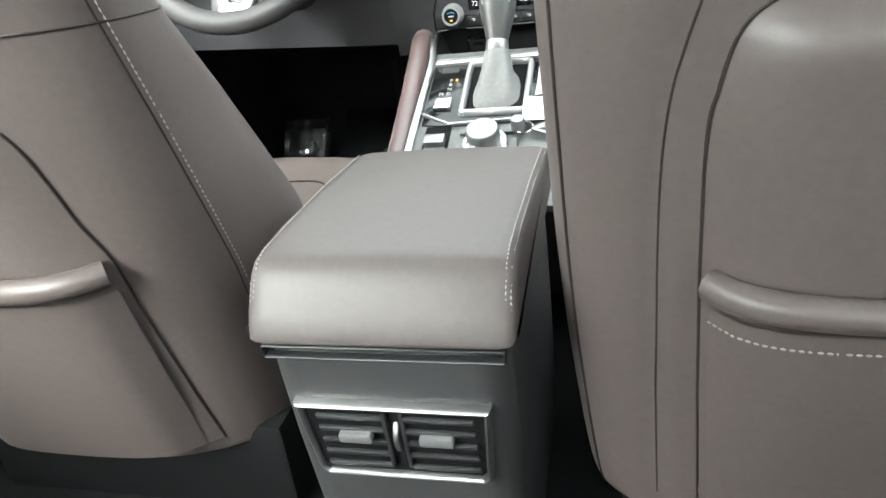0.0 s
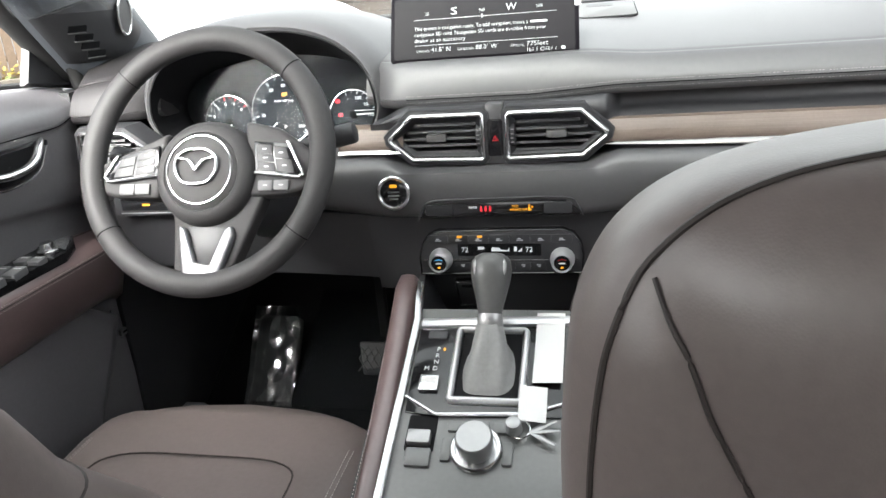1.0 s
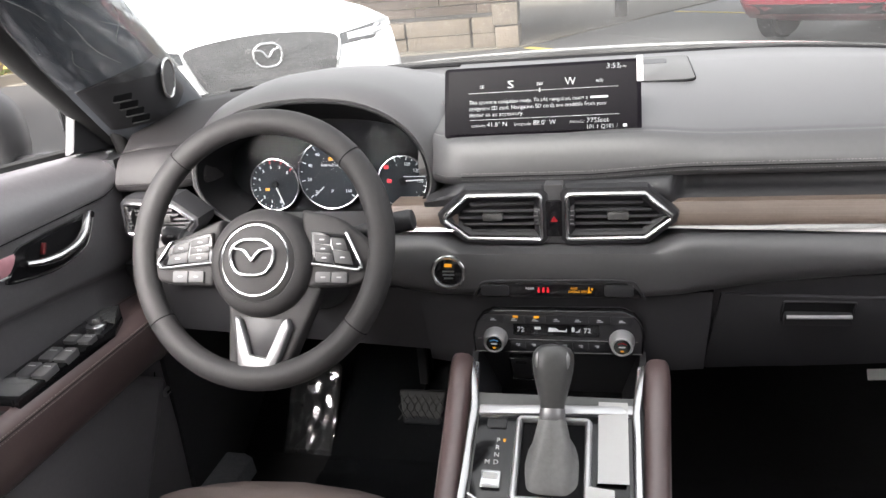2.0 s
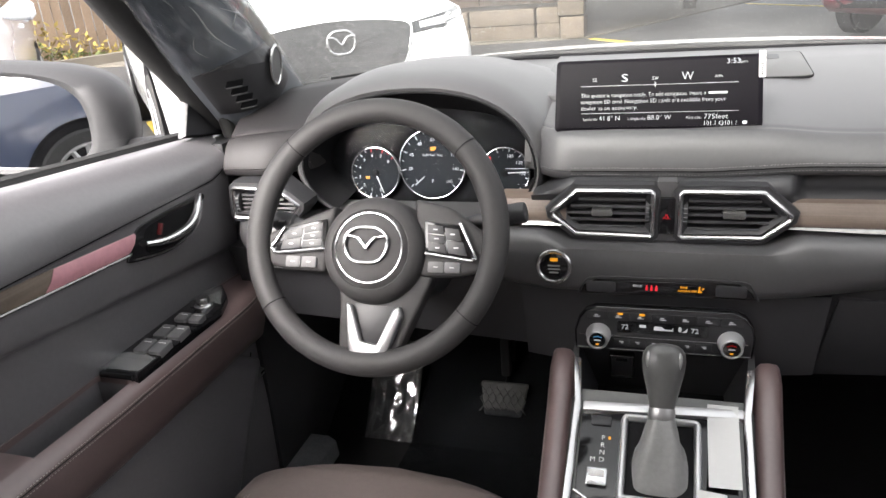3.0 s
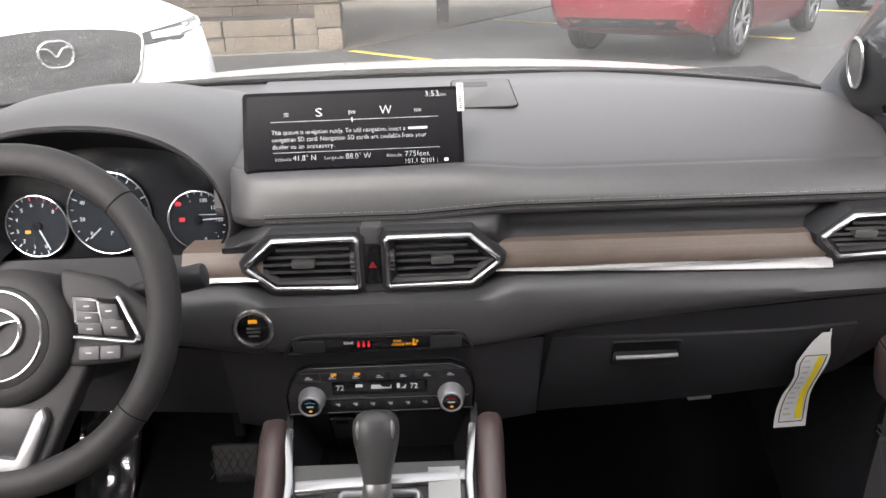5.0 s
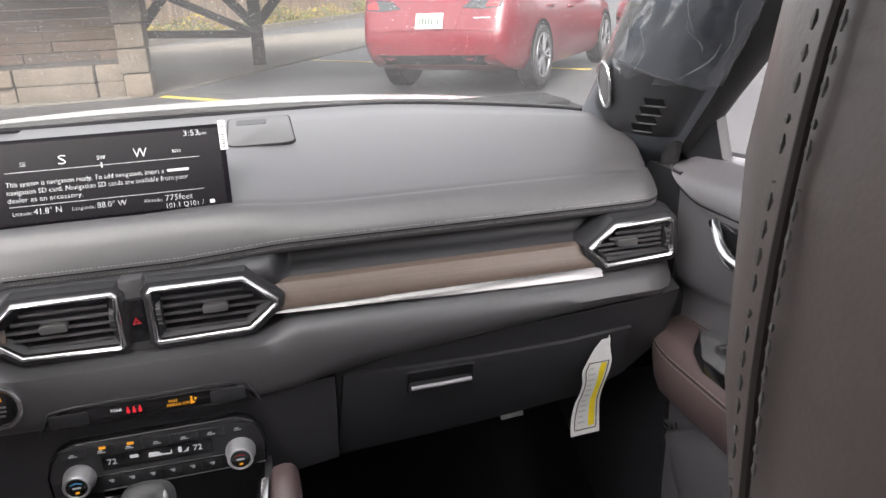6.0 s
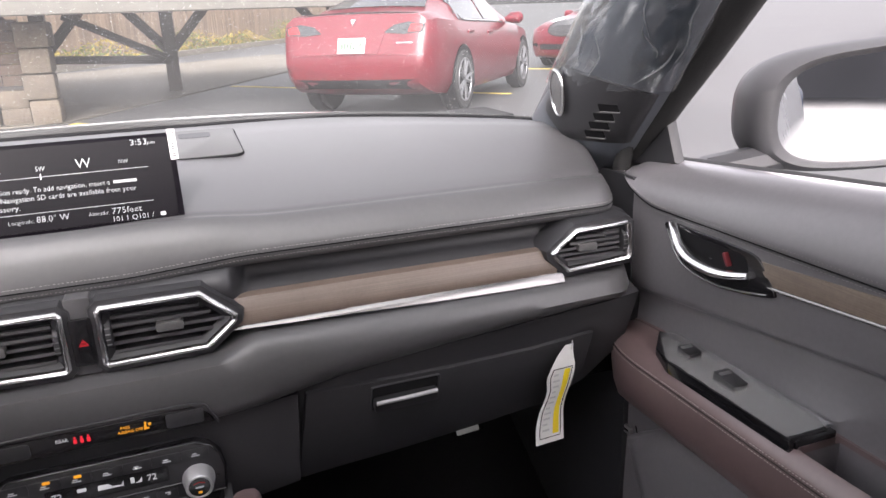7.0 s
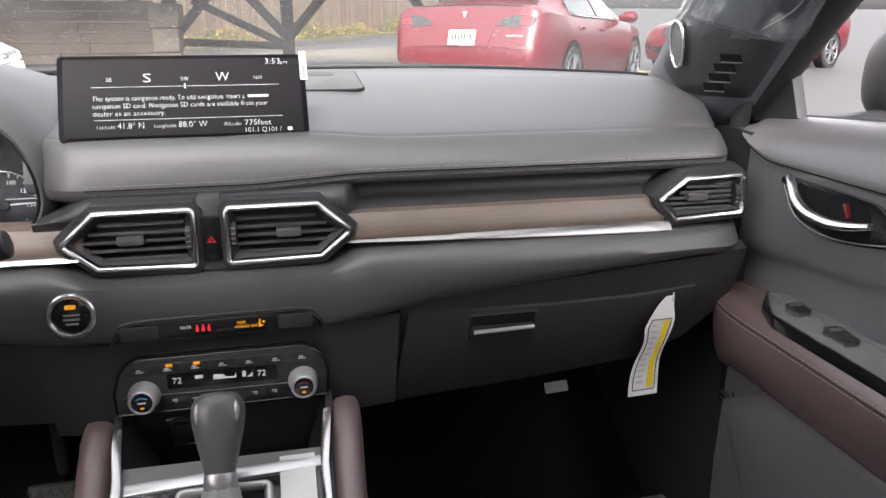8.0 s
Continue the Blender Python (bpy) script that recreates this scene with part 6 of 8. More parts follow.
    # switch panel
    SP = plane_of((0, 0, zt), (1, 0, 0), (0, 1, 0))
    pl_ = [(0.654, 1.252), (0.652, 1.445), (0.664, 1.485), (0.700, 1.527), (0.7165, 1.505), (0.7165, 1.28), (0.706, 1.254)]
    pl_ = [(s * x, y) for x, y in pl_]
    pl_ = pl_[::-1] if s > 0 else pl_
    pan = part("switch_panel", slab(bmesh.new(), pl_, SP, -0.012, 0.003, 0.002), PIANO, d, "gloss black window switch panel under clear film")
    part("panel_end", slab(bmesh.new(), [(s * 0.7120, zt - 0.050), (s * 0.6650, zt - 0.050), (s * 0.6600, zt + 0.001), (s * 0.7135, zt + 0.001)][::s], plane_of((0, 1.2535, 0), (1, 0, 0), (0, 0, 1)), -0.004, 0.004, 0.001), PIANO, pan)
    bm = bmesh.new()
    rows_ = []
    for y in steps(1.256, 1.515, 30):
        x0_, x1_ = 0.6535 + max(0.0, y - 1.45) * 0.60, 0.7150 - max(0.0, y - 1.50) * 0.5
        rows_.append([Vector((s * lerp(x0_, x1_, k / 8), y, zt + 0.0048 + 0.0016 * noise.noise(Vector((k * 0.5 * s, y * 34, 2.0))) + 0.0010 * noise.noise(Vector((k * 1.4, y * 90, 6.0))) + (0.006 if s < 0 and 1.29 < y < 1.46 else 0.0) * math.sin(math.pi * k / 8))) for k in range(9)])
    if s > 0:
        loft(bm, rows_, closed=False, caps=False)
    else:
        loft(bm, rows_[:5], closed=False, caps=False)
        loft(bm, rows_[23:], closed=False, caps=False)
    part("cover_film", bm, SWITCH_FILM, pan, "crinkled clear film over the switches", smooth=180)
    if s < 0:
        for y, h in ((1.315, 0.030), (1.357, 0.030), (1.402, 0.020)):
            for x in (-0.687, -0.663):
                bm = bmesh.new()
                m_ = plane_of((x, y, zt + 0.003), (1, 0, 0), (0, 1, 0.10))
                slab(bm, rounded_rect(0.0205, h, 0.003, 3), m_, -0.004, 0.0065, 0.0025)
                sw_ = part("window_switch", bm, GREY_SWITCH, pan, "grey rocker switch")
                part("switch_tip", slab(bmesh.new(), rounded_rect(0.012, 0.0016, 0.0005, 1, 0, h * 0.22), m_, 0.0062, 0.0068), PAPER, sw_, smooth=0)
            part("switch_well", slab(bmesh.new(), rounded_rect(0.050, 0.010, 0.002, 2, -0.675, y + h * 0.5 + 0.005), SP, 0.002, 0.0034), SHADE, pan)
        o = Vector((-0.681, 1.447, zt + 0.003))
        bm = bmesh.new()
        loft(bm, [disc(o + Vector((0, 0, z)), Vector((1, 0, 0)), Vector((0, 1, 0)), r, 28) for r, z in ((0.0155, -0.002), (0.0155, 0.004), (0.0135, 0.006), (0.0105, 0.007), (0.0100, 0.014), (0.0090, 0.0165), (0.001, 0.0170))])
        part("mirror_knob", bm, CHROME, pan, "chrome mirror adjuster")
    else:
        for x, y, h in ((0.690, 1.452, 0.024), (0.684, 1.372, 0.036)):
            m_ = plane_of((x, y, zt + 0.003), (1, 0, 0), (0, 1, 0.12))
            sw_ = part("window_switch", slab(bmesh.new(), rounded_rect(0.022, h, 0.003, 3), m_, -0.004, 0.0070, 0.0025), HARD, pan)
            part("switch_tip", slab(bmesh.new(), rounded_rect(0.016, 0.006, 0.001, 2, 0, h * 0.26), m_, 0.0066, 0.0076, 0.0004), SILVER, sw_)
    # map pocket
    bm = bmesh.new()
    outer_ = ((0.74, 0.690), (1.475, 0.680), (1.562, 0.622), (1.535, 0.575), (1.44, 0.43), (1.385, 0.33), (0.74, 0.33))
    loft(bm, [[Vector((s * (x - (0.006 if y > 1.5 else 0.0) * k), lerp(1.10, y, g), lerp(0.50, z, g))) for y, z in outer_] for x, g, k in ((0.714, 1.0, 0), (0.690, 1.0, 1), (0.682, 0.985, 1), (0.674, 0.93, 0), (0.668, 0.75, 0))])
    part("map_pocket", bm, LIFTED_DOOR_SKIN, d, "black plastic map pocket", smooth=60)
    bm = bmesh.new()
    tube(bm, [(s * 0.7075, 1.578, 0.622), (s * 0.7065, 1.545, 0.560), (s * 0.7055, 1.455, 0.42), (s * 0.7065, 1.40, 0.33)], 0.0011, 6)
    part("panel_line", bm, SHADE, d)
    BG = plane_of((s * 0.7055, 1.602, 0.590 + 0.018 * s), (0, -s, 0.0), (0, 0, 1))
    bdg = part("speaker_badge", slab(bmesh.new(), rounded_rect(0.036, 0.013, 0.002, 2), BG, -0.002, 0.003, 0.001), SILVER, d, "small grey badge")
    part("badge_bar", slab(bmesh.new(), rounded_rect(0.026, 0.004, 0.0006, 1), BG, 0.0028, 0.0034), SHADE, bdg, smooth=0)
    # door edge, outer skin and window frame
    bm = bmesh.new()
    loft(bm, [[(s * x, y, z) for x, z in ((0.765, 0.30), (0.765, sill(y) - 0.012), (0.80, sill(y) - 0.020), (0.875, 0.90), (0.905, 0.72), (0.90, 0.45), (0.86, 0.30))] for y in steps(-0.9, 1.66, 10)])
    part("outer_skin", bm, WHITE_PAINT, d, "white painted outer skin")
    bm = bmesh.new()
    tube(bm, [(s * 0.775, y, sill(y) + 0.004) for y in steps(0.72, 1.66, 10)], 0.011, 8)
    part("window_seal", bm, RUBBER, d, "black window seal")
    bm = bmesh.new()
    face_ = [(1.556, 1.020), (1.590, 1.100), (1.610, 1.102), (1.69, 1.03), (1.70, 0.995)]
    loft(bm, [[Vector((s * x, y, z)) for y, z in face_] for x in (0.748, 0.742)] + [[Vector((s * 0.735, lerp(1.60, y, 0.90), lerp(1.05, z, 0.88))) for y, z in face_]])
    part("mirror_corner", bm, HARD, d, "black corner trim")
    bm = bmesh.new()
    tube(bm, [(s * 0.742, 1.66, 1.03), (s * 0.728, 1.565, 1.115), (s * 0.716, 1.492, 1.175), (s * 0.700, 1.425, 1.228), (s * 0.664, 1.25, 1.375), (s * 0.635, 1.04, 1.50), (s * 0.622, 0.80, 1.545)], 0.027, 14, flat=0.85)
    part("window_frame", bm, RUBBER, d, "black window frame")
    return d


door(-1)
door(1)
for s, nm in ((-1, "window_driver"), (1, "window_passenger")):
    bm = bmesh.new()
    loft(bm, [[(s * 0.768, 0.70, sill(0.7)), (s * 0.768, 1.70, sill(1.70))], [(s * 0.625, 0.70, 1.545), (s * 0.645, 1.11, 1.50)]], closed=False, caps=False)
    w = structure(nm, bm, GLASS, "clear front side window", "window")
    w.visible_shadow = False
    # rear side wall with its window opening, and centre pillar
    bm = bmesh.new()
    loft(bm, [[(s * x, y, z) for x, z in ((0.72, 0.30), (0.70, 0.7), (0.71, sill(0.7)), (0.765, sill(0.7) + 0.005), (0.76, 0.3))] for y in (0.70, -1.31)])
    structure("wall_rear_door" if s < 0 else "wall_rear_door_2", bm, SOFT, "black rear door panel", "car door")
    bm = bmesh.new()
    loft(bm, [[(s * 0.70, 0.70, 1.0), (s * 0.70, 0.60, 1.0), (s * 0.765, 0.60, 1.0), (s * 0.765, 0.70, 1.0)], [(s * 0.60, 0.66, 1.57), (s * 0.60, 0.57, 1.57), (s * 0.64, 0.57, 1.57), (s * 0.64, 0.66, 1.57)]])
    structure("trim_pillar" if s < 0 else "trim_pillar_2", bm, HEADLINER, "pale centre pillar trim", "pillar")
bm = bmesh.new()
loft(bm, [[(-0.77, -1.28, 0.28), (0.77, -1.28, 0.28), (0.77, -1.32, 0.28), (-0.77, -1.32, 0.28)], [(-0.75, -1.28, 1.08), (0.75, -1.28, 1.08), (0.75, -1.32, 1.08), (-0.75, -1.32, 1.08)]])
structure("wall_tailgate", bm, SOFT, "black tailgate trim", "tailgate")
TINT = clear("privacy_glass", (0.38, 0.39, 0.395), 0.0, 0.02, 0.3)
for s, nm in ((-1, "window_rear_left"), (1, "window_rear_right")):
    bm = bmesh.new()
    loft(bm, [[(s * 0.766, 0.62, sill(0.7)), (s * 0.766, -1.31, sill(0.7))], [(s * 0.635, 0.58, 1.56), (s * 0.62, -1.31, 1.53)]], closed=False, caps=False)
    structure(nm, bm, TINT, "dark privacy glass in the rear door", "window")
bm = bmesh.new()
loft(bm, [[(-0.76, -1.30, 1.07), (0.76, -1.30, 1.07)], [(-0.62, -1.29, 1.55), (0.62, -1.29, 1.55)]], closed=False, caps=False)
structure("window_tailgate", bm, clear("dark_privacy_glass", (0.12, 0.123, 0.125), 0.0, 0.02, 0.3), "dark privacy glass in the tailgate", "window")
bench = thing("rear_bench", (0, -0.35, 0.30), "brown leather rear bench seat", "seat")
part("cushion", box(bmesh.new(), (0, -0.30, 0.49), (1.28, 0.52, 0.20), 0.05, 4), BROWN, bench)
part("backrest", box(bmesh.new(), (0, -0.66, 0.82), (1.28, 0.16, 0.62), 0.05, 4, Matrix.Rotation(radians(14), 3, "X")), BROWN, bench)


# ---- front seats ----
EDGES = {1: [(0.42, 0.602), (0.44, 0.60), (0.55, 0.597), (0.74, 0.597), (0.784, 0.575), (0.815, 0.54), (0.829, 0.49), (0.835, 0.42), (0.838, 0.28), (0.839, 0.04)],
         -1: [(0.42, 0.635), (0.50, 0.61), (0.60, 0.592), (0.66, 0.588), (0.70, 0.552), (0.743, 0.53), (0.775, 0.50), (0.80, 0.43), (0.815, 0.32), (0.822, 0.20), (0.825, 0.04)]}


def seat(name, s, xc, ws, rear, front, label):
    """rear and front: y of the back's faces over z; s is the side of the car."""
    st_ = thing(name, (xc, 1.05, 0.32), label, "car seat", "front seats")

    def y_at(tab, z):
        for (z0, y0), (z1, y1) in zip(tab, tab[1:]):
            if z <= z1:
                return lerp(y0, y1, (z - z0) / (z1 - z0))
        return tab[-1][1]
    EDGE = EDGES[s]
    prof = [(0.395, 0.200), (0.400, 0.218), (0.415, 0.230), (0.55, 0.242), (0.65, 0.247), (0.75, 0.249), (0.85, 0.250), (0.93, 0.250), (0.98, 0.246), (1.01, 0.240), (1.035, 0.229), (1.055, 0.210), (1.068, 0.182), (1.076, 0.14)]
    prof = [(z if z < 0.98 or s < 0 else 0.98 + (z - 0.98) * 0.85, w * ws) for z, w in prof]
    fine = [(p.x, p.y) for p in smooth_path([Vector((z, w, 0)) for z, w in prof], 5)]
    lines = []
    if s > 0:
        for tab in ([(0.839, 0.30), (0.835, 0.42), (0.829, 0.49), (0.815, 0.54), (0.784, 0.575), (0.74, 0.597), (0.55, 0.597), (0.44, 0.60)], [(0.838, 0.50), (0.853, 0.594), (0.883, 0.633), (0.912, 0.676), (0.941, 0.728), (0.972, 0.795), (0.999, 0.855), (1.012, 0.90), (1.022, 0.935)],
                    [(0.42, 0.74), (0.60, 0.712), (0.72, 0.700), (0.775, 0.680), (0.808, 0.650), (0.834, 0.618), (0.853, 0.594)]):
            lines += list(zip(tab, tab[1:]))

    def groove(u, z):
        """How far the leather is drawn in near a seam."""
        best = 1.0
        p = Vector((z, abs(u) * 0.25))
        for (za, ua), (zb_, ub) in lines:
            a, b = Vector((za, ua * 0.25)), Vector((zb_, ub * 0.25))
            d = b - a
            best = min(best, (p - a - d * max(0.0, min(1.0, (p - a).dot(d) / d.length_squared))).length)
        return 0.0050 * math.exp(-(best / 0.010) ** 2) + 0.0045 * math.exp(-(best / 0.035) ** 2) if lines else 0.0
    bm = bmesh.new()
    rings = []
    n = 120 if s > 0 else 64
    for z, w in fine:
        yr, yf = y_at(rear, z), y_at(front, z)
        shr = 1.0 if z < 0.985 else 1.0 - 0.45 * ((z - 0.985) / (prof[-1][0] - 0.985)) ** 2.2
        ym, h = (yr + yf) / 2, (yf - yr) / 2 * shr
        ring = []
        for k in range(n):
            t = 2 * math.pi * k / n
            c, sn = math.cos(t), math.sin(t)
            x = w * math.copysign(abs(c) ** 0.55, c)
            y = h * math.copysign(abs(sn) ** 0.60, sn)
            if sn > 0 and abs(x) < w * 0.62:
                y -= 0.035 * (1 - (abs(x) / (w * 0.62)) ** 2) * (1 if z < 1.0 else 0.4)
            if sn < 0:
                y -= 0.012 * (1 - (x / w) ** 2) - groove(x / w, z) * abs(sn) ** 0.6
            ring.append(Vector((xc + x, ym + y, z)))
        rings.append(ring)
    loft(bm, rings)
    back = part("backrest", bm, BROWN, st_, "brown leather backrest", smooth=70)

    def rear_pt(u, z, out=0.0):
        """On the back's rear face; u from -1 to 1 across."""
        u = max(-0.985, min(0.985, u / ws))
        w = [lerp(a[1], b[1], (z - a[0]) / (b[0] - a[0])) for a, b in zip(prof, prof[1:]) if a[0] <= z <= b[0]][0]
        yr, yf = y_at(rear, z), y_at(front, z)
        shr = 1.0 if z < 0.985 else 1.0 - 0.45 * ((z - 0.985) / (prof[-1][0] - 0.985)) ** 2.2
        ym, h = (yr + yf) / 2, (yf - yr) / 2 * shr
        c = min(0.999, abs(u)) ** (1 / 0.55)
        sn = math.sqrt(max(0.0, 1 - c * c)) ** 0.60
        return Vector((xc + w * u, ym - h * sn - 0.012 * (1 - u * u) + groove(u, z) * sn - out, z))
    inner = -s

    def seam(table, r, out):
        """A dark seam laid on the rear face through (u, z)."""
        flat = smooth_path([Vector((u, z, 0)) for u, z in table], 10)
        for sg_ in (-1, 1):
            bm_ = bmesh.new()
            tube(bm_, [rear_pt(sg_ * q.x, q.y, out) for q in flat], r, 6)
            part("panel_seam", bm_, SEAM, pn)
    # piping seams along the side
    if s > 0:
        k0, k1 = n // 2 + 8, n - 8
        path_ = [r[k0] for r in rings] + rings[-1][k0 + 1:k1] + [r[k1] for r in rings[::-1]]
        part("piping", tube(bmesh.new(), [p + Vector((0, -0.0006, 0.0002)) for p in path_], 0.0013, 6), SEAM, back, "dark piping round the backrest")
    # arched back panel with a pocket
    bm = bmesh.new()
    rows = []
    def panel_half(z):
        for (za, ha), (zc, hc) in zip(EDGE, EDGE[1:]):
            if z <= zc:
                return lerp(ha, hc, (z - za) / (zc - za))
        return EDGE[-1][1]
    for z in steps(0.42, 0.76, 14) + [q for q in (0.775, 0.79, 0.80, 0.81, 0.818, 0.824, 0.830, 0.835, 0.838) if q <= EDGE[-1][0]]:
        rows.append([rear_pt(u * panel_half(z), z, 0.014 * (1 - abs(u) ** 6) * min(1.0, (EDGE[-1][0] + 0.002 - z) / 0.03) + 0.001) for u in steps(-1, 1, 16)])
    loft(bm, rows, closed=False, caps=False)
    pn = part("back_panel", bm, BROWN, st_, "padded leather rear panel", smooth=70)
    seam([(u, z) for z, u in EDGE], 0.0012, 0.0012)
    if s > 0:
        seam([(0.74, 0.42), (0.712, 0.60), (0.700, 0.72), (0.680, 0.775), (0.650, 0.808), (0.618, 0.834), (0.594, 0.853)], 0.0008, 0.0006)
    seam([(0.50, 0.838), (0.594, 0.853), (0.633, 0.883), (0.676, 0.912), (0.728, 0.941), (0.795, 0.972), (0.855, 0.999), (0.90, 1.012), (0.935, 1.022)], 0.0010, 0.0014)
    # pocket with elastic top
    bm = bmesh.new()
    rows = []
    for z, o in ((0.42, 0.022), (0.50, 0.027), (0.58, 0.029), (0.635, 0.027)):
        rows.append([rear_pt(u * 0.575, z, o * (1 - 0.7 * abs(u) ** 8)) for u in steps(-1, 1, 16)])
    loft(bm, rows, closed=False, caps=False)
    pk = part("map_pocket", bm, BROWN, st_, "leather map pocket", smooth=70)
    bm = bmesh.new()
    tube(bm, [rear_pt(u * 0.575, 0.656 - 0.006 * math.cos(u * 1.5), 0.027 * (1 - 0.6 * abs(u) ** 8)) for u in steps(-1, 1, 24)], 0.011, 10)
    part("pocket_roll", bm, BROWN, pk, "gathered pocket edge", smooth=70)
    if s > 0:
        stitches("pocket_stitching", [rear_pt(u * 0.58, 0.624, 0.030 * (1 - 0.7 * abs(u) ** 8)) for u in steps(-1, 1, 20)], pk, gap=0.0052, r=0.0008, out=(0, -1, 0))
    # stitched seam near the inner rear corner
    pts = [rear_pt(inner * 0.850, z, 0.0004) for z in steps(0.52, 1.0, 24)]
    if s < 0:
        bm = bmesh.new()
        tube(bm, pts, 0.0009, 6)
        part("flank_seam", bm, SEAM, back)
        ring = min(rings, key=lambda r: abs(r[0].z - 0.850))
        side_ = [ring[k % n] for k in range(-10, 9)] if inner > 0 else [ring[n // 2 + k] for k in range(-9, 10)]
        part("shoulder_seam", tube(bmesh.new(), side_, 0.0012, 6), SEAM, back)
        stitches("flank_stitching", [p + Vector((inner * 0.004, 0.003, 0)) for p in pts], back, gap=0.0055, r=0.0006, out=(inner * 0.7, -0.7, 0))
    # headrest
    zh0, zh1 = 1.075, 1.31
    bm = bmesh.new()
    yh = y_at(front, 1.08) + (0.018 if s < 0 else 0.030)
    xh = xc + (0.0 if s < 0 else 0.003)
    lean = -0.35 if s < 0 else 0.0
    rings = []
    for z, w, d0, d1 in ((zh0, 0.085, -0.085, -0.01), (zh0 + 0.012, 0.115, -0.10, 0.0), (1.12, 0.133, -0.112, 0.006), (1.165, 0.138, -0.115, 0.010), (1.21, 0.136, -0.11, 0.012), (1.25, 0.128, -0.10, 0.010), (1.28, 0.112, -0.085, 0.004), (1.30, 0.088, -0.07, -0.008), (zh1, 0.05, -0.055, -0.02)):
        rings.append([Vector((xh + w * math.copysign(abs(math.cos(t)) ** 0.72, math.cos(t)), yh + lean * (z - 1.15) + (d0 + d1) / 2 + (d1 - d0) / 2 * math.copysign(abs(math.sin(t)) ** 0.75, math.sin(t)), z)) for t in steps(0, 2 * math.pi, 32)[:-1]])
    loft(bm, rings)
    hr = part("headrest", bm, BROWN, st_, "brown leather headrest", smooth=70)
    for off in (0.0,):
        pts = [Vector((xh + inner * w, yh - 0.042 + lean * (z - 1.15), z)) for z, w in ((1.085, 0.104), (1.12, 0.1335), (1.165, 0.1385), (1.21, 0.1365), (1.25, 0.1285), (1.28, 0.1125), (1.30, 0.088))]
        stitches("headrest_stitching", smooth_path([p + Vector((inner * 0.0008, 0.0, 0)) for p in pts], 4), hr, gap=0.0047, r=0.00045, mat=SEAT_THREAD, out=(inner * 1.5, 0, 0), twin=0.0058, side=(0, 1, 0))
        part("headrest_seam", tube(bmesh.new(), smooth_path([p + Vector((inner * 0.0004, 0.0, 0)) for p in pts], 4), 0.0010, 6), SEAM, hr)
    for dx in (-0.06, 0.06):
        bm = bmesh.new()
        rod(bm, (xc + dx, yh - 0.055, 1.05), (xc + dx, yh - 0.055, 1.10), 0.006)
        part("headrest_post", bm, CHROME, st_)
    # cushion
    bm = bmesh.new()
    yb = y_at(front, 0.56) - 0.05
    rings = []
    for v, w, zt, zb in ((0.0, 0.235, 0.545, 0.40), (0.2, 0.238, 0.548, 0.40), (0.5, 0.240, 0.556, 0.40), (0.75, 0.238, 0.562, 0.41), (0.9, 0.230, 0.560, 0.43), (0.97, 0.215, 0.546, 0.45), (1.0, 0.190, 0.525, 0.46), (1.005, 0.16, 0.50, 0.47)):
        y = lerp(yb, 1.425, v)
        ring = []
        for k in range(36):
            t = 2 * math.pi * k / 36
            c, sn = math.cos(t), math.sin(t)
            x = w * math.copysign(abs(c) ** 0.5, c)
            z = (zt + zb) / 2 + (zt - zb) / 2 * math.copysign(abs(sn) ** 0.6, sn)
            if sn > 0 and abs(x) < w * 0.7 and v < 0.95:
                z -= 0.016 * (1 - (abs(x) / (w * 0.7)) ** 2)
            bow = 0.0 if v < 0.6 else -0.045 * (x / w) ** 2 * (v - 0.6) / 0.4
            ring.append(Vector((xc + x, y + bow, z)))
        rings.append(ring)
    loft(bm, rings)
    cu = part("cushion", bm, BROWN, st_, "brown leather seat cushion", smooth=70)
    bm = bmesh.new()
    tube(bm, smooth_path([(xc - 0.13, 1.0, 0.552), (xc - 0.145, 1.2, 0.556), (xc - 0.12, 1.265, 0.556), (xc, 1.285, 0.548), (xc + 0.12, 1.265, 0.556), (xc + 0.145, 1.2, 0.556), (xc + 0.13, 1.0, 0.552)], 6), 0.0013, 6)
    part("cushion_seam", bm, SEAM, cu)
    for sg in (-1, 1):
        stitches("cushion_stitching", [(xc + sg * 0.195, y, 0.5425 + 0.018 * (y - 1.0) - 2.6 * max(0.0, y - 1.30) ** 2) for y in steps(1.0, 1.36, 14)], cu, gap=0.005, r=0.0007, twin=0.006, side=(1, 0, -0.3 * sg))
    part("seat_base", box(bmesh.new(), (xc, 1.12, 0.36), (0.40, 0.46, 0.12), 0.01), SHADE, st_)
    return st_


seat("driver_seat", -1, -0.375, 0.88, [(0.32, 0.890), (0.6, 0.815), (0.85, 0.755), (1.10, 0.690)], [(0.32, 1.20), (0.622, 1.092), (0.775, 0.963), (0.85, 0.893), (0.865, 0.880), (0.915, 0.853), (0.955, 0.824), (1.09, 0.750)], "brown leather driver seat with stitched bolsters, set upright")
seat("passenger_seat", 1, 0.375, 1.0, [(0.32, 0.84), (0.65, 0.785), (0.85, 0.758), (1.10, 0.735)], [(0.32, 1.05), (0.665, 0.965), (0.845, 0.915), (1.09, 0.855)], "brown leather passenger seat with rear map pocket")


# ---- outside ----
SLOPE = 0.019


def land(x, y, h=0.0):
    """A place on the lot, which rises gently ahead."""
    return Vector((x, y, SLOPE * (y - 0.8) + h))


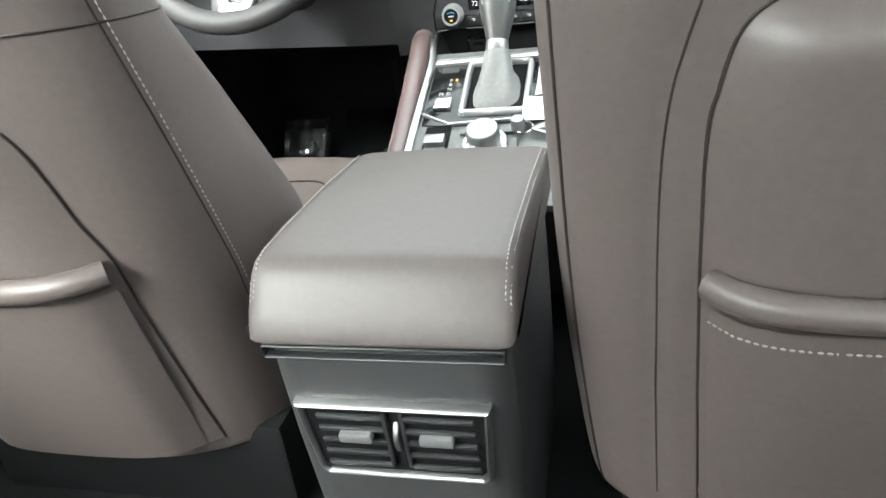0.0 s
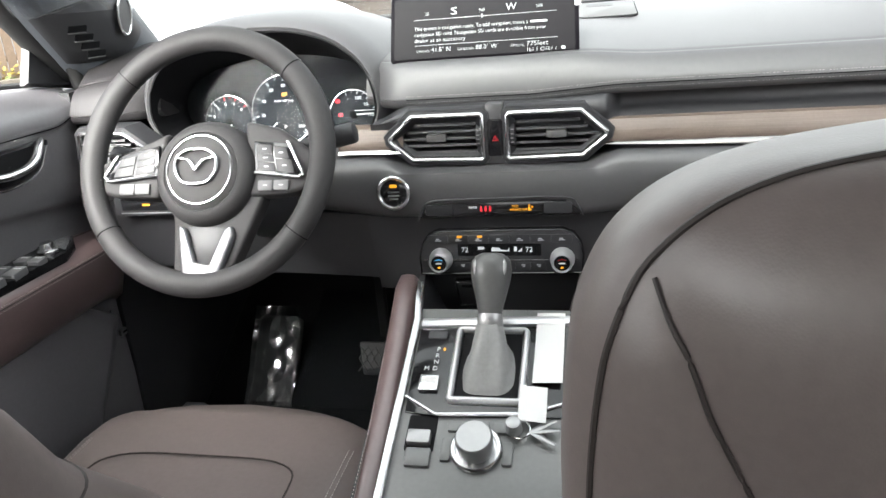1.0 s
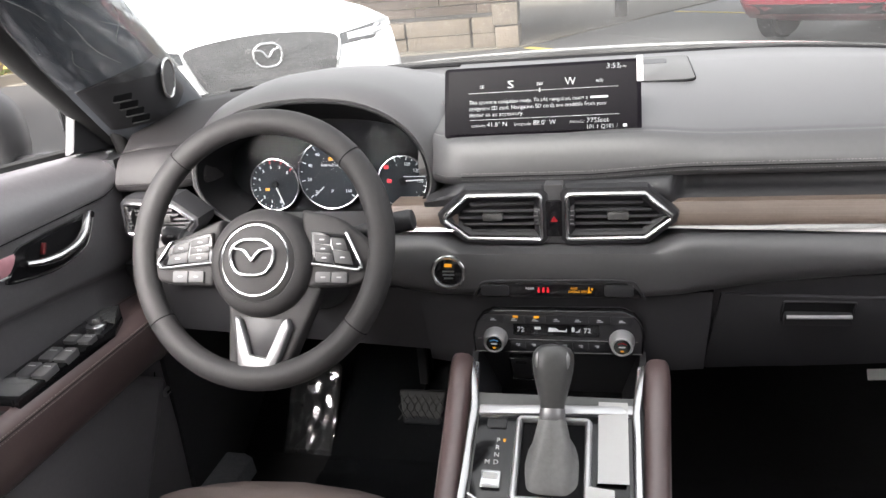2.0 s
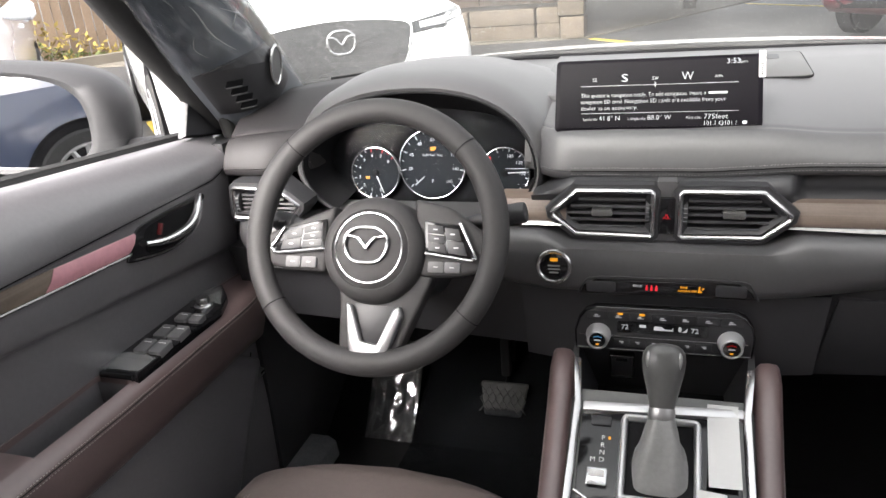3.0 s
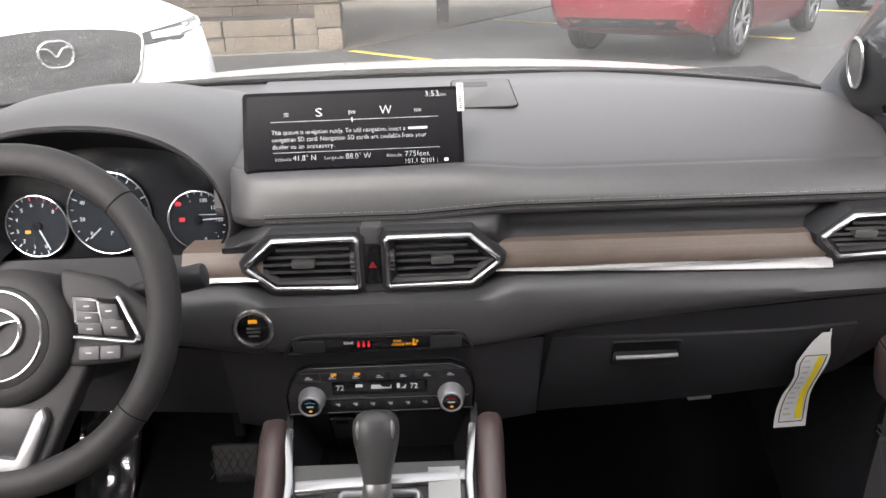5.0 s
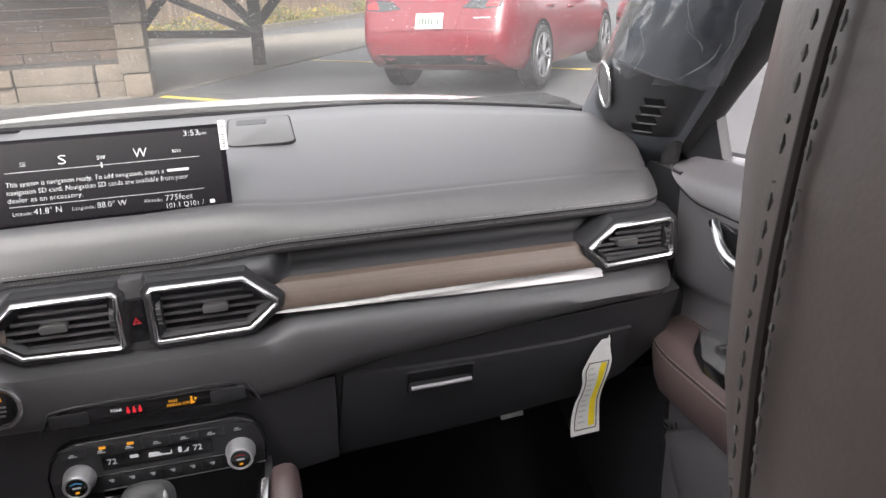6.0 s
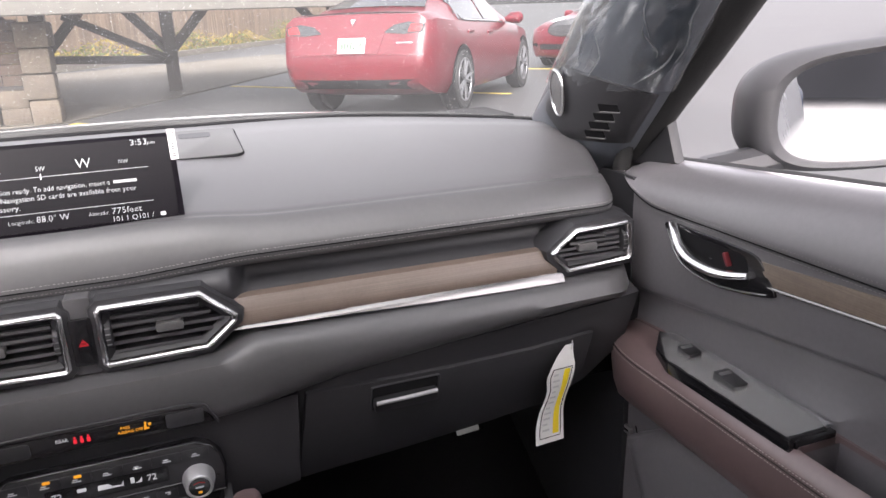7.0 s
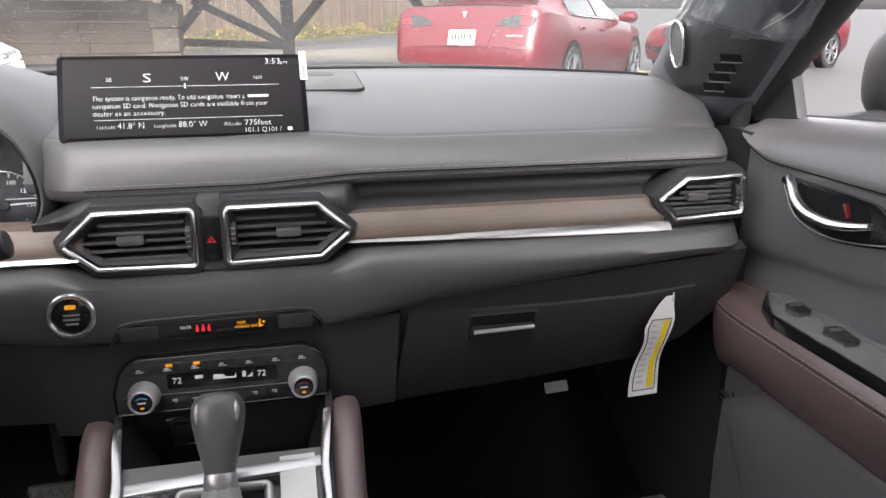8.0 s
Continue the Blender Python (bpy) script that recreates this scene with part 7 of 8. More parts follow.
bm = bmesh.new()
bm.faces.new([bm.verts.new(land(x, y)) for x, y in ((-400, -400), (400, -400), (400, 400), (-400, 400))])
ground = structure("ground", bm, ASPHALT, "dark damp asphalt car park", "ground", smooth=0)
bm = bmesh.new()
apron = [(-9.0, 9.6), (-1.05, 10.42), (1.0, 13.7), (4.2, 18.6), (3.0, 22.0), (-3.0, 18.0), (-10.0, 12.5)]
loft(bm, [[land(x, y, h) for x, y in apron] for h in (-0.05, 0.02)])
structure("pavement", bm, CONCRETE, "pale worn concrete apron", "pavement", smooth=0)


def painted_line(p, q, w=0.10):
    a, b = Vector(p), Vector(q)
    d = (b - a).normalized()
    n = Vector((-d.y, d.x)) * w / 2
    bm_ = bmesh.new()
    quad = [a - n, b - n, b + n, a + n]
    loft(bm_, [[land(v.x, v.y, h) for v in quad] for h in (-0.01, 0.005)])
    return tagged(part("parking_line", bm_, YELLOW_PAINT, None, smooth=0), "faded yellow parking bay line on the asphalt", "road marking", "bay lines", "structure")


painted_line((-0.98, 10.36), (2.2, 7.2))
painted_line((1.14, 13.74), (4.6, 10.1))
painted_line((3.6, 16.6), (7.2, 12.9))
painted_line((-4.5, 6.1), (-2.2, 3.7))


# parked cars
def car(name, label, place, heading, paint, kind, lamps="front"):
    """A parked car; place: ground point under its nose, heading: degrees clockwise from straight ahead."""
    root = thing(name, land(*place), label, "car", "parked cars")
    root.rotation_euler = (0, 0, radians(-heading))
    base = Matrix.LocRotScale(root.location, root.rotation_euler, None)
    if kind == "suv":
        stn = [(0.0, 0.52, 0.36, 0.62, 0.72, 0.42), (0.03, 0.72, 0.30, 0.74, 0.86, 0.56), (0.10, 0.82, 0.26, 0.84, 0.95, 0.64), (0.30, 0.895, 0.22, 0.93, 1.02, 0.70), (0.9, 0.92, 0.20, 0.98, 1.07, 0.76), (1.22, 0.92, 0.20, 1.0, 1.11, 0.78),
               (1.95, 0.92, 0.20, 1.03, 1.60, 0.58), (2.45, 0.92, 0.20, 1.04, 1.67, 0.60), (3.4, 0.92, 0.20, 1.06, 1.64, 0.58), (4.1, 0.91, 0.24, 1.08, 1.52, 0.55), (4.4, 0.88, 0.30, 1.06, 1.16, 0.64), (4.55, 0.80, 0.42, 0.92, 0.98, 0.6)]
        axles, rad, glass_at = (0.93, 3.63), 0.355, ((1.30, 1.90), (2.0, 4.0), (4.12, 4.38))
    else:
        stn = [(0.0, 0.50, 0.30, 0.52, 0.60, 0.40), (0.04, 0.70, 0.24, 0.62, 0.70, 0.56), (0.16, 0.82, 0.20, 0.72, 0.79, 0.64), (0.5, 0.90, 0.18, 0.80, 0.87, 0.70), (1.0, 0.925, 0.17, 0.86, 0.94, 0.74), (1.25, 0.925, 0.17, 0.88, 0.98, 0.74),
               (2.05, 0.925, 0.17, 0.91, 1.39, 0.56), (2.5, 0.925, 0.17, 0.92, 1.44, 0.58), (3.2, 0.925, 0.17, 0.94, 1.40, 0.55), (3.75, 0.925, 0.18, 0.97, 1.26, 0.56), (4.12, 0.92, 0.20, 0.99, 1.10, 0.66), (4.4, 0.90, 0.24, 1.01, 1.09, 0.74), (4.56, 0.86, 0.30, 0.99, 1.07, 0.72), (4.62, 0.83, 0.34, 0.86, 0.90, 0.70), (4.67, 0.80, 0.38, 0.70, 0.74, 0.68), (4.69, 0.74, 0.42, 0.62, 0.66, 0.6)]
        axles, rad, glass_at = (0.86, 3.735), 0.335, ((1.32, 2.0), (1.9, 3.6), (3.25, 4.05))

    def sec(l):
        for a, b in zip(stn, stn[1:]):
            if a[0] <= l <= b[0]:
                t = (l - a[0]) / (b[0] - a[0])
                return [lerp(p, q, t) for p, q in zip(a, b)]
        return list(stn[-1])

    def half(l):
        _, w, zb, zs, zt, wt = sec(l)
        return [(0, zb), (w * 0.55, zb), (w * 0.90, zb + 0.02), (w * 0.985, zb + 0.14), (w, lerp(zb, zs, 0.55)), (w * 0.99, lerp(zb, zs, 0.78)), (w * 0.955, zs), (lerp(w * 0.93, wt, 0.5), lerp(zs, zt, 0.52)), (wt, zt - 0.055 * min(1, (zt - zs) / 0.4)), (wt * 0.86, zt - 0.012), (wt * 0.45, zt), (0, zt + 0.004)]
    ls = sorted({s_[0] for s_ in stn} | {1.6, 2.9, 3.0, 0.6})
    bm_ = bmesh.new()
    loft(bm_, [[base @ Vector((x, -l, z)) for x, z in half(l)] + [base @ Vector((-x, -l, z)) for x, z in half(l)[-2:0:-1]] for l in ls])
    part("body", bm_, paint, root, smooth=40)

    def skin(l, k, sgn, out=0.006):
        """On the upper side between belt (k=0) and roof edge (k=1)."""
        h = half(l)
        a, b, c = h[6], h[7], h[8]
        x, z = (lerp(a[0], b[0], k * 2), lerp(a[1], b[1], k * 2)) if k < 0.5 else (lerp(b[0], c[0], k * 2 - 1), lerp(b[1], c[1], k * 2 - 1))
        return base @ Vector((sgn * (x + out), -l, z + out * 0.3))
    for sgn in (-1, 1):
        cuts = [glass_at[1][0], lerp(*glass_at[1], 0.47), glass_at[1][1]]
        for a, b in zip(cuts, cuts[1:]):
            bm_ = bmesh.new()
            pts = [[skin(l, k, sgn) for k in (0.10, 0.5, 0.92)] for l in steps(a + 0.03, b - 0.03, 5)]
            loft(bm_, pts, closed=False, caps=False)
            part("side_window", bm_, TINTED, root)
    for i in (0, 2):
        a, b = glass_at[i]
        bm_ = bmesh.new()
        rows = []
        for l in steps(a + 0.02, b - 0.02, 5):
            h = half(l)
            rows.append([base @ Vector((x * 0.94, -l + (0.010 if i == 0 else -0.010), z + 0.012)) for x, z in (h[8], h[9], h[10], h[11])] + [base @ Vector((-x * 0.94, -l + (0.010 if i == 0 else -0.010), z + 0.012)) for x, z in (h[10], h[9], h[8])])
        loft(bm_, rows, closed=False, caps=False)
        part("windscreen" if i == 0 else "rear_window", bm_, TINTED, root)
    for l in axles:
        for sgn in (-1, 1):
            w = sec(l)[1]
            hubp = base @ Vector((sgn * (w - 0.09), -l, rad))
            sd = (base.to_3x3() @ Vector((sgn, 0, 0)))
            f, u = base.to_3x3() @ Vector((0, 1, 0)), Vector((0, 0, 1))
            bm_ = bmesh.new()
            loft(bm_, [disc(hubp + sd * d, f, u, r, 32) for d, r in ((-0.11, rad * 0.70), (-0.11, rad * 0.97), (0.04, rad), (0.085, rad * 0.985), (0.105, rad * 0.92), (0.105, rad * 0.72), (0.05, rad * 0.68), (0.05, 0.02))])
            wl_ = part("wheel", bm_, RUBBER, root, "black tyre on alloy rim")
            bm_ = bmesh.new()
            for k in range(5):
                for dd in (-0.13, 0.13):
                    a = 2 * math.pi * k / 5 + dd
                    d0 = f * math.cos(a) + u * math.sin(a)
                    a2 = 2 * math.pi * k / 5 + dd * 1.6
                    d1 = f * math.cos(a2) + u * math.sin(a2)
                    tube(bm_, [hubp + sd * 0.088 + d0 * 0.03, hubp + sd * 0.095 + d1 * rad * 0.70], [0.022, 0.018], 6)
            tube(bm_, [hubp + sd * 0.098 + f * (rad * 0.70 * math.cos(t)) + u * (rad * 0.70 * math.sin(t)) for t in steps(0, 2 * math.pi, 32)[:-1]], 0.014, 6, loop=True, up=tuple(sd))
            rod(bm_, hubp + sd * 0.06, hubp + sd * 0.105, 0.055, n=16)
            part("rim", bm_, SILVER if paint is not RED_PAINT else material("grey_alloy", (0.22, 0.22, 0.23), 0.35, metal=0.8), wl_, "five-spoke alloy rim")
            bm_ = bmesh.new()
            ww = w + 0.004
            arc = [base @ Vector((sgn * ww, -l + (rad + 0.055) * math.cos(t), rad + (rad + 0.055) * math.sin(t))) for t in steps(-0.25, math.pi + 0.25, 24)]
            ins = [base @ Vector((sgn * (ww - 0.01), -l + (rad + 0.005) * math.cos(t), rad + (rad + 0.005) * math.sin(t))) for t in steps(-0.25, math.pi + 0.25, 24)]
            loft(bm_, [arc, ins], closed=False, caps=False)
            part("wheel_arch", bm_, SHADE, root)
            bm_ = bmesh.new()
            loft(bm_, [disc(base @ Vector((sgn * (w + 0.001), -l, rad)), f, u, rad + 0.03, 28), disc(base @ Vector((sgn * (w - 0.15), -l, rad)), f, u, rad + 0.03, 28)])
            part("wheel_well", bm_, SHADE, root)
    for sgn in (-1, 1):
        mp = base @ Vector((sgn * 1.00, -(1.62 if kind == "suv" else 1.62), 1.10 if kind == "suv" else 0.98))
        bm_ = bmesh.new()
        tube(bm_, [mp - base.to_3x3() @ Vector((sgn * 0.14, 0, 0.02)), mp - base.to_3x3() @ Vector((sgn * 0.05, 0, 0)), mp + base.to_3x3() @ Vector((sgn * 0.06, 0, 0)), mp + base.to_3x3() @ Vector((sgn * 0.10, 0, 0))], [0.035, 0.075, 0.080, 0.04], 12)
        part("door_mirror", bm_, paint, root)
    for sgn in (-1, 1):
        for l in (lerp(*glass_at[1], 0.40), lerp(*glass_at[1], 0.88)):
            w = sec(l)[1]
            bm_ = bmesh.new()
            box(bm_, base @ Vector((sgn * (w * 0.985), -l, sec(l)[3] - 0.10)), (0.03, 0.20, 0.035), 0.008, 2, base.to_3x3())
            part("door_handle", bm_, paint, root)

    def inside(l, x, z):
        h, hit = half(l), False
        for (xa, za), (xb, zb) in zip(h, h[1:] + h[:1]):
            if (za > z) != (zb > z) and x < xa + (xb - xa) * (z - za) / (zb - za):
                hit = not hit
        return hit

    if lamps == "front":
        GF = plane_of(base @ Vector((0, 0.012, 0)), base.to_3x3() @ Vector((-1, 0, 0)), (0, 0, 1))

        def nose(x, z):
            """Distance the nose recedes from its foremost point."""
            l = 0.0
            while l < 1.1 and not inside(l, max(0.004, abs(x)), z):
                l += 0.006
            return -l - 0.012

        def fit_to_nose(name_, poly, mt, out, thick=0.02, lab="", parent=None):
            bm2 = bmesh.new()
            cx, cz = sum(p_[0] for p_ in poly) / len(poly), sum(p_[1] for p_ in poly) / len(poly)
            rows2 = []
            for k in steps(0.0, 1.0, 8):
                rows2.append([GF @ Vector((lerp(cx, x, max(k, 0.02)), lerp(cz, z, max(k, 0.02)), nose(lerp(cx, x, k), lerp(cz, z, k)) + out)) for x, z in poly])
            rows2.append([GF @ Vector((x, z, nose(x, z) + out - thick)) for x, z in poly])
            loft(bm2, rows2)
            return part(name_, bm2, mt, parent or root, lab)
        dense = smooth_path([Vector((x, z, 0)) for x, z in ((0.0, 0.60), (0.22, 0.615), (0.34, 0.68), (0.395, 0.79), (0.415, 0.875), (0.36, 0.905), (0.20, 0.925), (0.0, 0.935), (-0.20, 0.925), (-0.36, 0.905), (-0.415, 0.875), (-0.395, 0.79), (-0.34, 0.68), (-0.22, 0.615))], 4, loop=True)
        poly = [(p_.x, p_.y) for p_ in dense]
        gr = fit_to_nose("grille", poly, GRILLE_DARK, 0.016, 0.08, "dark mesh grille")
        bm_ = bmesh.new()
        low_ = [(x, z) for x, z in poly if z < 0.86]
        tube(bm_, [GF @ Vector((x, z, nose(x, z) + 0.016)) for x, z in sorted(low_, key=lambda p_: p_[0])], 0.007, 6)
        part("grille_surround", bm_, SILVER if kind == "suv" else SHADE, gr)
        bm_ = bmesh.new()
        tube(bm_, smooth_path([GF @ Vector((x, 0.83 + z, nose(0, 0.83) + 0.030)) for x, z in ((0.0, -0.058), (-0.048, -0.05), (-0.074, -0.012), (-0.070, 0.03), (-0.036, 0.056), (0.0, 0.058), (0.036, 0.056), (0.070, 0.03), (0.074, -0.012), (0.048, -0.05))], 4, loop=True), 0.0085, 8, loop=True)
        tube(bm_, smooth_path([GF @ Vector((x, 0.83 + z, nose(0, 0.83) + 0.032)) for x, z in ((-0.070, 0.03), (-0.032, 0.024), (0.0, -0.010), (0.032, 0.024), (0.070, 0.03))], 5), 0.007, 8)
        part("emblem", bm_, CHROME, gr, "plain chrome winged emblem")
        for sgn in (-1, 1):
            hl = [(sgn * x, z) for x, z in ((0.425, 0.835), (0.62, 0.845), (0.82, 0.89), (0.85, 0.945), (0.66, 0.925), (0.43, 0.890))]
            hl = hl if sgn > 0 else hl[::-1]
            fit_to_nose("headlight", hl, TINTED, 0.014, 0.04, "slim headlight")
            fit_to_nose("headlight_lens", [(lerp(0.66 * sgn, x, 0.80), lerp(0.886, z, 0.55)) for x, z in hl], LAMP_GLASS, 0.020, 0.02, "pale lamp lens")
            bl = [(sgn * x, z) for x, z in ((0.56, 0.40), (0.76, 0.42), (0.78, 0.50), (0.60, 0.48))]
            fit_to_nose("air_intake", bl if sgn > 0 else bl[::-1], SHADE, 0.012, 0.04)
        fit_to_nose("lower_grille", [(-0.5, 0.36), (0.5, 0.36), (0.54, 0.46), (-0.54, 0.46)], SHADE, 0.012, 0.05)
    else:
        RF = plane_of(base @ Vector((0, -4.69, 0)), base.to_3x3() @ Vector((1, 0, 0)), (0, 0, 1))

        def tail(x, z):
            """Distance from the rearmost plane back to the body at this place."""
            l = 4.69
            while l > 3.9 and not inside(l, max(0.004, abs(x)), z):
                l -= 0.006
            return l - 4.69
        def on_tail(name_, poly, mt, out, thick=0.03, lab=""):
            bm2 = bmesh.new()
            cx, cz = sum(p_[0] for p_ in poly) / len(poly), sum(p_[1] for p_ in poly) / len(poly)
            rows2 = [[RF @ Vector((lerp(cx, x, max(k, 0.02)), lerp(cz, z, max(k, 0.02)), tail(lerp(cx, x, k), lerp(cz, z, k)) + out)) for x, z in poly] for k in steps(0, 1, 6)]
            rows2.append([RF @ Vector((x, z, tail(x, z) + out - thick)) for x, z in poly])
            loft(bm2, rows2)
            return part(name_, bm2, mt, root, lab)
        for sgn in (-1, 1):
            pl2 = [(sgn * x, z) for x, z in ((0.36, 0.885), (0.58, 0.865), (0.78, 0.88), (0.80, 0.96), (0.62, 0.985), (0.46, 0.955))]
            on_tail("tail_light", pl2 if sgn > 0 else pl2[::-1], TINTED, 0.010, 0.06, "dark tail light")
            pl2 = [(sgn * x, z) for x, z in ((0.62, 0.885), (0.76, 0.89), (0.78, 0.95), (0.66, 0.965))]
            on_tail("tail_lamp_lens", pl2 if sgn > 0 else pl2[::-1], RED_LAMP, 0.016, 0.03, "dark red lamp lens")
        plate = on_tail("number_plate", [(-0.155, 0.685), (0.155, 0.685), (0.155, 0.835), (-0.155, 0.835)], PAPER, 0.022, 0.03, "white number plate with plain bars")
        for k in range(7):
            if k == 5:
                continue
            x = -0.105 + 0.035 * k
            on_tail("plate_bar", [(x - 0.011, 0.722), (x + 0.011, 0.722), (x + 0.011, 0.797), (x - 0.011, 0.797)], GREEN_INK, 0.026, 0.01)
        on_tail("plate_recess", [(-0.30, 0.675), (0.30, 0.675), (0.36, 0.86), (-0.36, 0.86)], paint, 0.010, 0.03)
        on_tail("diffuser", [(-0.66, 0.30), (0.66, 0.30), (0.74, 0.42), (-0.74, 0.42)], SHADE, 0.014, 0.06, "black lower bumper")
        on_tail("bumper_crease", [(-0.80, 0.655), (0.80, 0.655), (0.80, 0.672), (-0.80, 0.672)], paint, 0.012, 0.03)
        bm_ = bmesh.new()
        tube(bm_, [RF @ Vector((x, 1.078 - 0.05 * abs(x) ** 2, -0.17 - 0.10 * abs(x) ** 2)) for x in steps(-0.74, 0.74, 12)], 0.016, 8)
        part("boot_lip", bm_, SHADE, root, "thin black boot lip")
        on_tail("emblem", [(-0.035, 1.02), (0.035, 1.02), (0.012, 0.985), (0.0, 0.955), (-0.012, 0.985)], CHROME, 0.012, 0.02, "plain silver emblem")
        on_tail("lettering_bar", [(0.50, 0.775), (0.68, 0.775), (0.68, 0.787), (0.50, 0.787)], CHROME, 0.010, 0.02)
        for sgn in (-1, 1):
            bm_ = bmesh.new()
            tube(bm_, [skin(l, 0.06, sgn, 0.012) for l in steps(1.85, 3.72, 12)] + [skin(l, k, sgn, 0.012) for l, k in ((3.55, 0.55), (3.2, 0.93), (2.5, 0.97), (2.05, 0.93))], 0.012, 6)
            part("window_trim", bm_, CHROME, root, "bright window trim")
    return root


GRILLE_DARK = material("dark_grille_mesh", (0.022, 0.022, 0.023), 0.45, bump=0.8, bump_scale=110, cells=True, spread=0.6, fine=50)
GREEN_INK = material("dark_green_ink", (0.05, 0.09, 0.06), 0.6)
car("white_car", "white sport utility car with a large dark grille, parked nose on", (-1.66, 4.20), 138, WHITE_PAINT, "suv")


def nose_from_rear(rear_axle, heading, back):
    h = Vector((math.sin(radians(heading)), math.cos(radians(heading))))
    p = Vector(rear_axle) + h * back
    return p.x, p.y


car("red_sedan", "glossy red saloon car seen from behind, parked in a bay", nose_from_rear((2.58, 9.18), 40, 3.735), 40, RED_PAINT, "sedan", "rear")
car("red_hatchback", "red hatchback parked beyond the red saloon", (7.0, 12.9), 245, RED_PAINT, "sedan")
car("silver_car", "pale silver car parked beside the fence", (-4.50, 3.45), 138, SILVER_PAINT, "suv")
car("blue_car", "dark blue car parked behind", (-3.55, -2.35), 300, BLUE_PAINT, "suv")
car("black_car", "dark car parked far across the lot", (14.2, 10.2), 300, material("black_car_paint", (0.02, 0.022, 0.028), 0.25, coat=0.8), "suv")
car("grey_car", "dark car parked far across the lot beside another", (19.6, 16.2), 300, material("dark_grey_car_paint", (0.03, 0.03, 0.04), 0.25, coat=0.8), "suv")

# loading dock on timber trestles
dock = thing("timber_dock", land(-1.5, 12.5), "old loading dock of pale timber on dark braced trestles", "dock")
DZ = 1.21
for k in range(9):
    y = 10.1 + 0.62 * k
    bm = box(bmesh.new(), land(-1.9, y, DZ + 0.42), (10.4, 0.56, 0.10), 0.012, 1)
    part("deck_plank", bm, PALE_TIMBER, dock)
for z in (0.30, 0.12):
    bm = box(bmesh.new(), land(-1.9, 9.80, DZ + z - 0.02), (10.4, 0.14, 0.175), 0.012, 1)
    part("edge_beam", bm, PALE_TIMBER, dock, "pale weathered edge beam")
part("under_beam", box(bmesh.new(), land(-1.9, 13.4, DZ + 0.22), (10.4, 0.22, 0.26), 0.01, 1), DARK_TIMBER, dock)
for x in (-4.2, -1.55, 0.25, 2.9):
    y = 13.4
    bm = box(bmesh.new(), land(x, y, DZ / 2), (0.20, 0.20, DZ + 0.2), 0.012, 1)
    part("post", bm, DARK_TIMBER, dock, "dark square post")
    for sg in (-1, 1):
        a, b = land(x, y, 0.62), land(x + sg * 0.62, y, DZ + 0.1)
        bm = bmesh.new()
        tube(bm, [a, b], 0.075, 4)
        part("brace", bm, DARK_TIMBER, dock, "diagonal brace", smooth=0)
bm = bmesh.new()
tube(bm, [land(-1.55, 13.4, 0.58), land(0.25, 13.4, 0.50)], 0.06, 4)
part("cross_rail", bm, DARK_TIMBER, dock, smooth=0)
bm = bmesh.new()
tube(bm, [land(-1.2, 13.3, DZ), land(0.25, 13.3, 0.5)], 0.06, 4)
part("brace", bm, DARK_TIMBER, dock, smooth=0)
pier = thing("block_pier", land(-2.2, 10.9), "stacked rough blocks carrying the dock", "pier")
rng = random.Random(3)
for course in range(4):
    wd = rng.uniform(0.30, 0.36)
    bm = box(bmesh.new(), land(-1.24 + rng.uniform(-0.02, 0.02), 10.60 + rng.uniform(-0.03, 0.03), 0.145 + 0.29 * course), (wd, 0.44, 0.28), 0.03, 2, Matrix.Rotation(rng.uniform(-0.06, 0.06), 3, "Z"))
    part("block", bm, STONE, pier)
for course in range(6):
    x = -5.2 - rng.uniform(0.0, 0.6)
    while x < -1.42:
        wd = min(rng.uniform(0.8, 1.7), -1.40 - x)
        if wd > 0.15:
            bm = box(bmesh.new(), land(x + wd / 2, 10.78 + rng.uniform(-0.02, 0.02), 0.50 + 0.125 * course), (wd - 0.008, 0.12, 0.118), 0.008, 1)
            part("crib_timber", bm, TIMBER, pier)
        x += wd
x = -5.2
while x < -1.42:
    wd = min(rng.uniform(0.5, 1.0), -1.40 - x)
    for course in range(2):
        bm = box(bmesh.new(), land(x + wd / 2, 10.66 + rng.uniform(-0.03, 0.03), 0.10 + 0.20 * course), (wd - 0.015, 0.34, 0.21), 0.03, 2)
        part("footing_block", bm, STONE, pier)
    x += wd
# kerb and fence
F0, F1 = Vector((-15.0, 1.5)), Vector((9.0, 38.0))
fd = (F1 - F0).normalized()
fn = Vector((-fd.y, fd.x))
bm = bmesh.new()
a, b = F0 - fn * 0.9, F1 - fn * 0.9
loft(bm, [[land(p.x + fn.x * o, p.y + fn.y * o, h) for o, h in ((-0.10, -0.1), (-0.09, 0.15), (0.09, 0.15), (0.10, -0.1))] for p in (a, b)])
structure("kerb", bm, CONCRETE, "pale concrete kerb", "kerb", smooth=0)
fence = thing("fence", land(F0.x, F0.y), "tall weathered brown board fence", "fence")
length = (F1 - F0).length
bmf = bmesh.new()
box(bmf, (0, 0, 0.95), (0.135, 0.022, 1.9), 0.004, 1)
me = bpy.data.meshes.new("fence_board")
bmf.to_mesh(me), bmf.free()
me.materials.append(FENCE)
count = int(length / 0.147)
for k in range(count):
    p = F0 + fd * (k * 0.147 + 0.07)
    o = new("board", me)
    o.parent = fence
    o.location = land(p.x, p.y, rng.uniform(-0.02, 0.03)) - fence.location
    o.rotation_euler = (rng.uniform(-0.01, 0.01), rng.uniform(-0.008, 0.008), math.atan2(fd.y, fd.x) + rng.uniform(-0.04, 0.04))
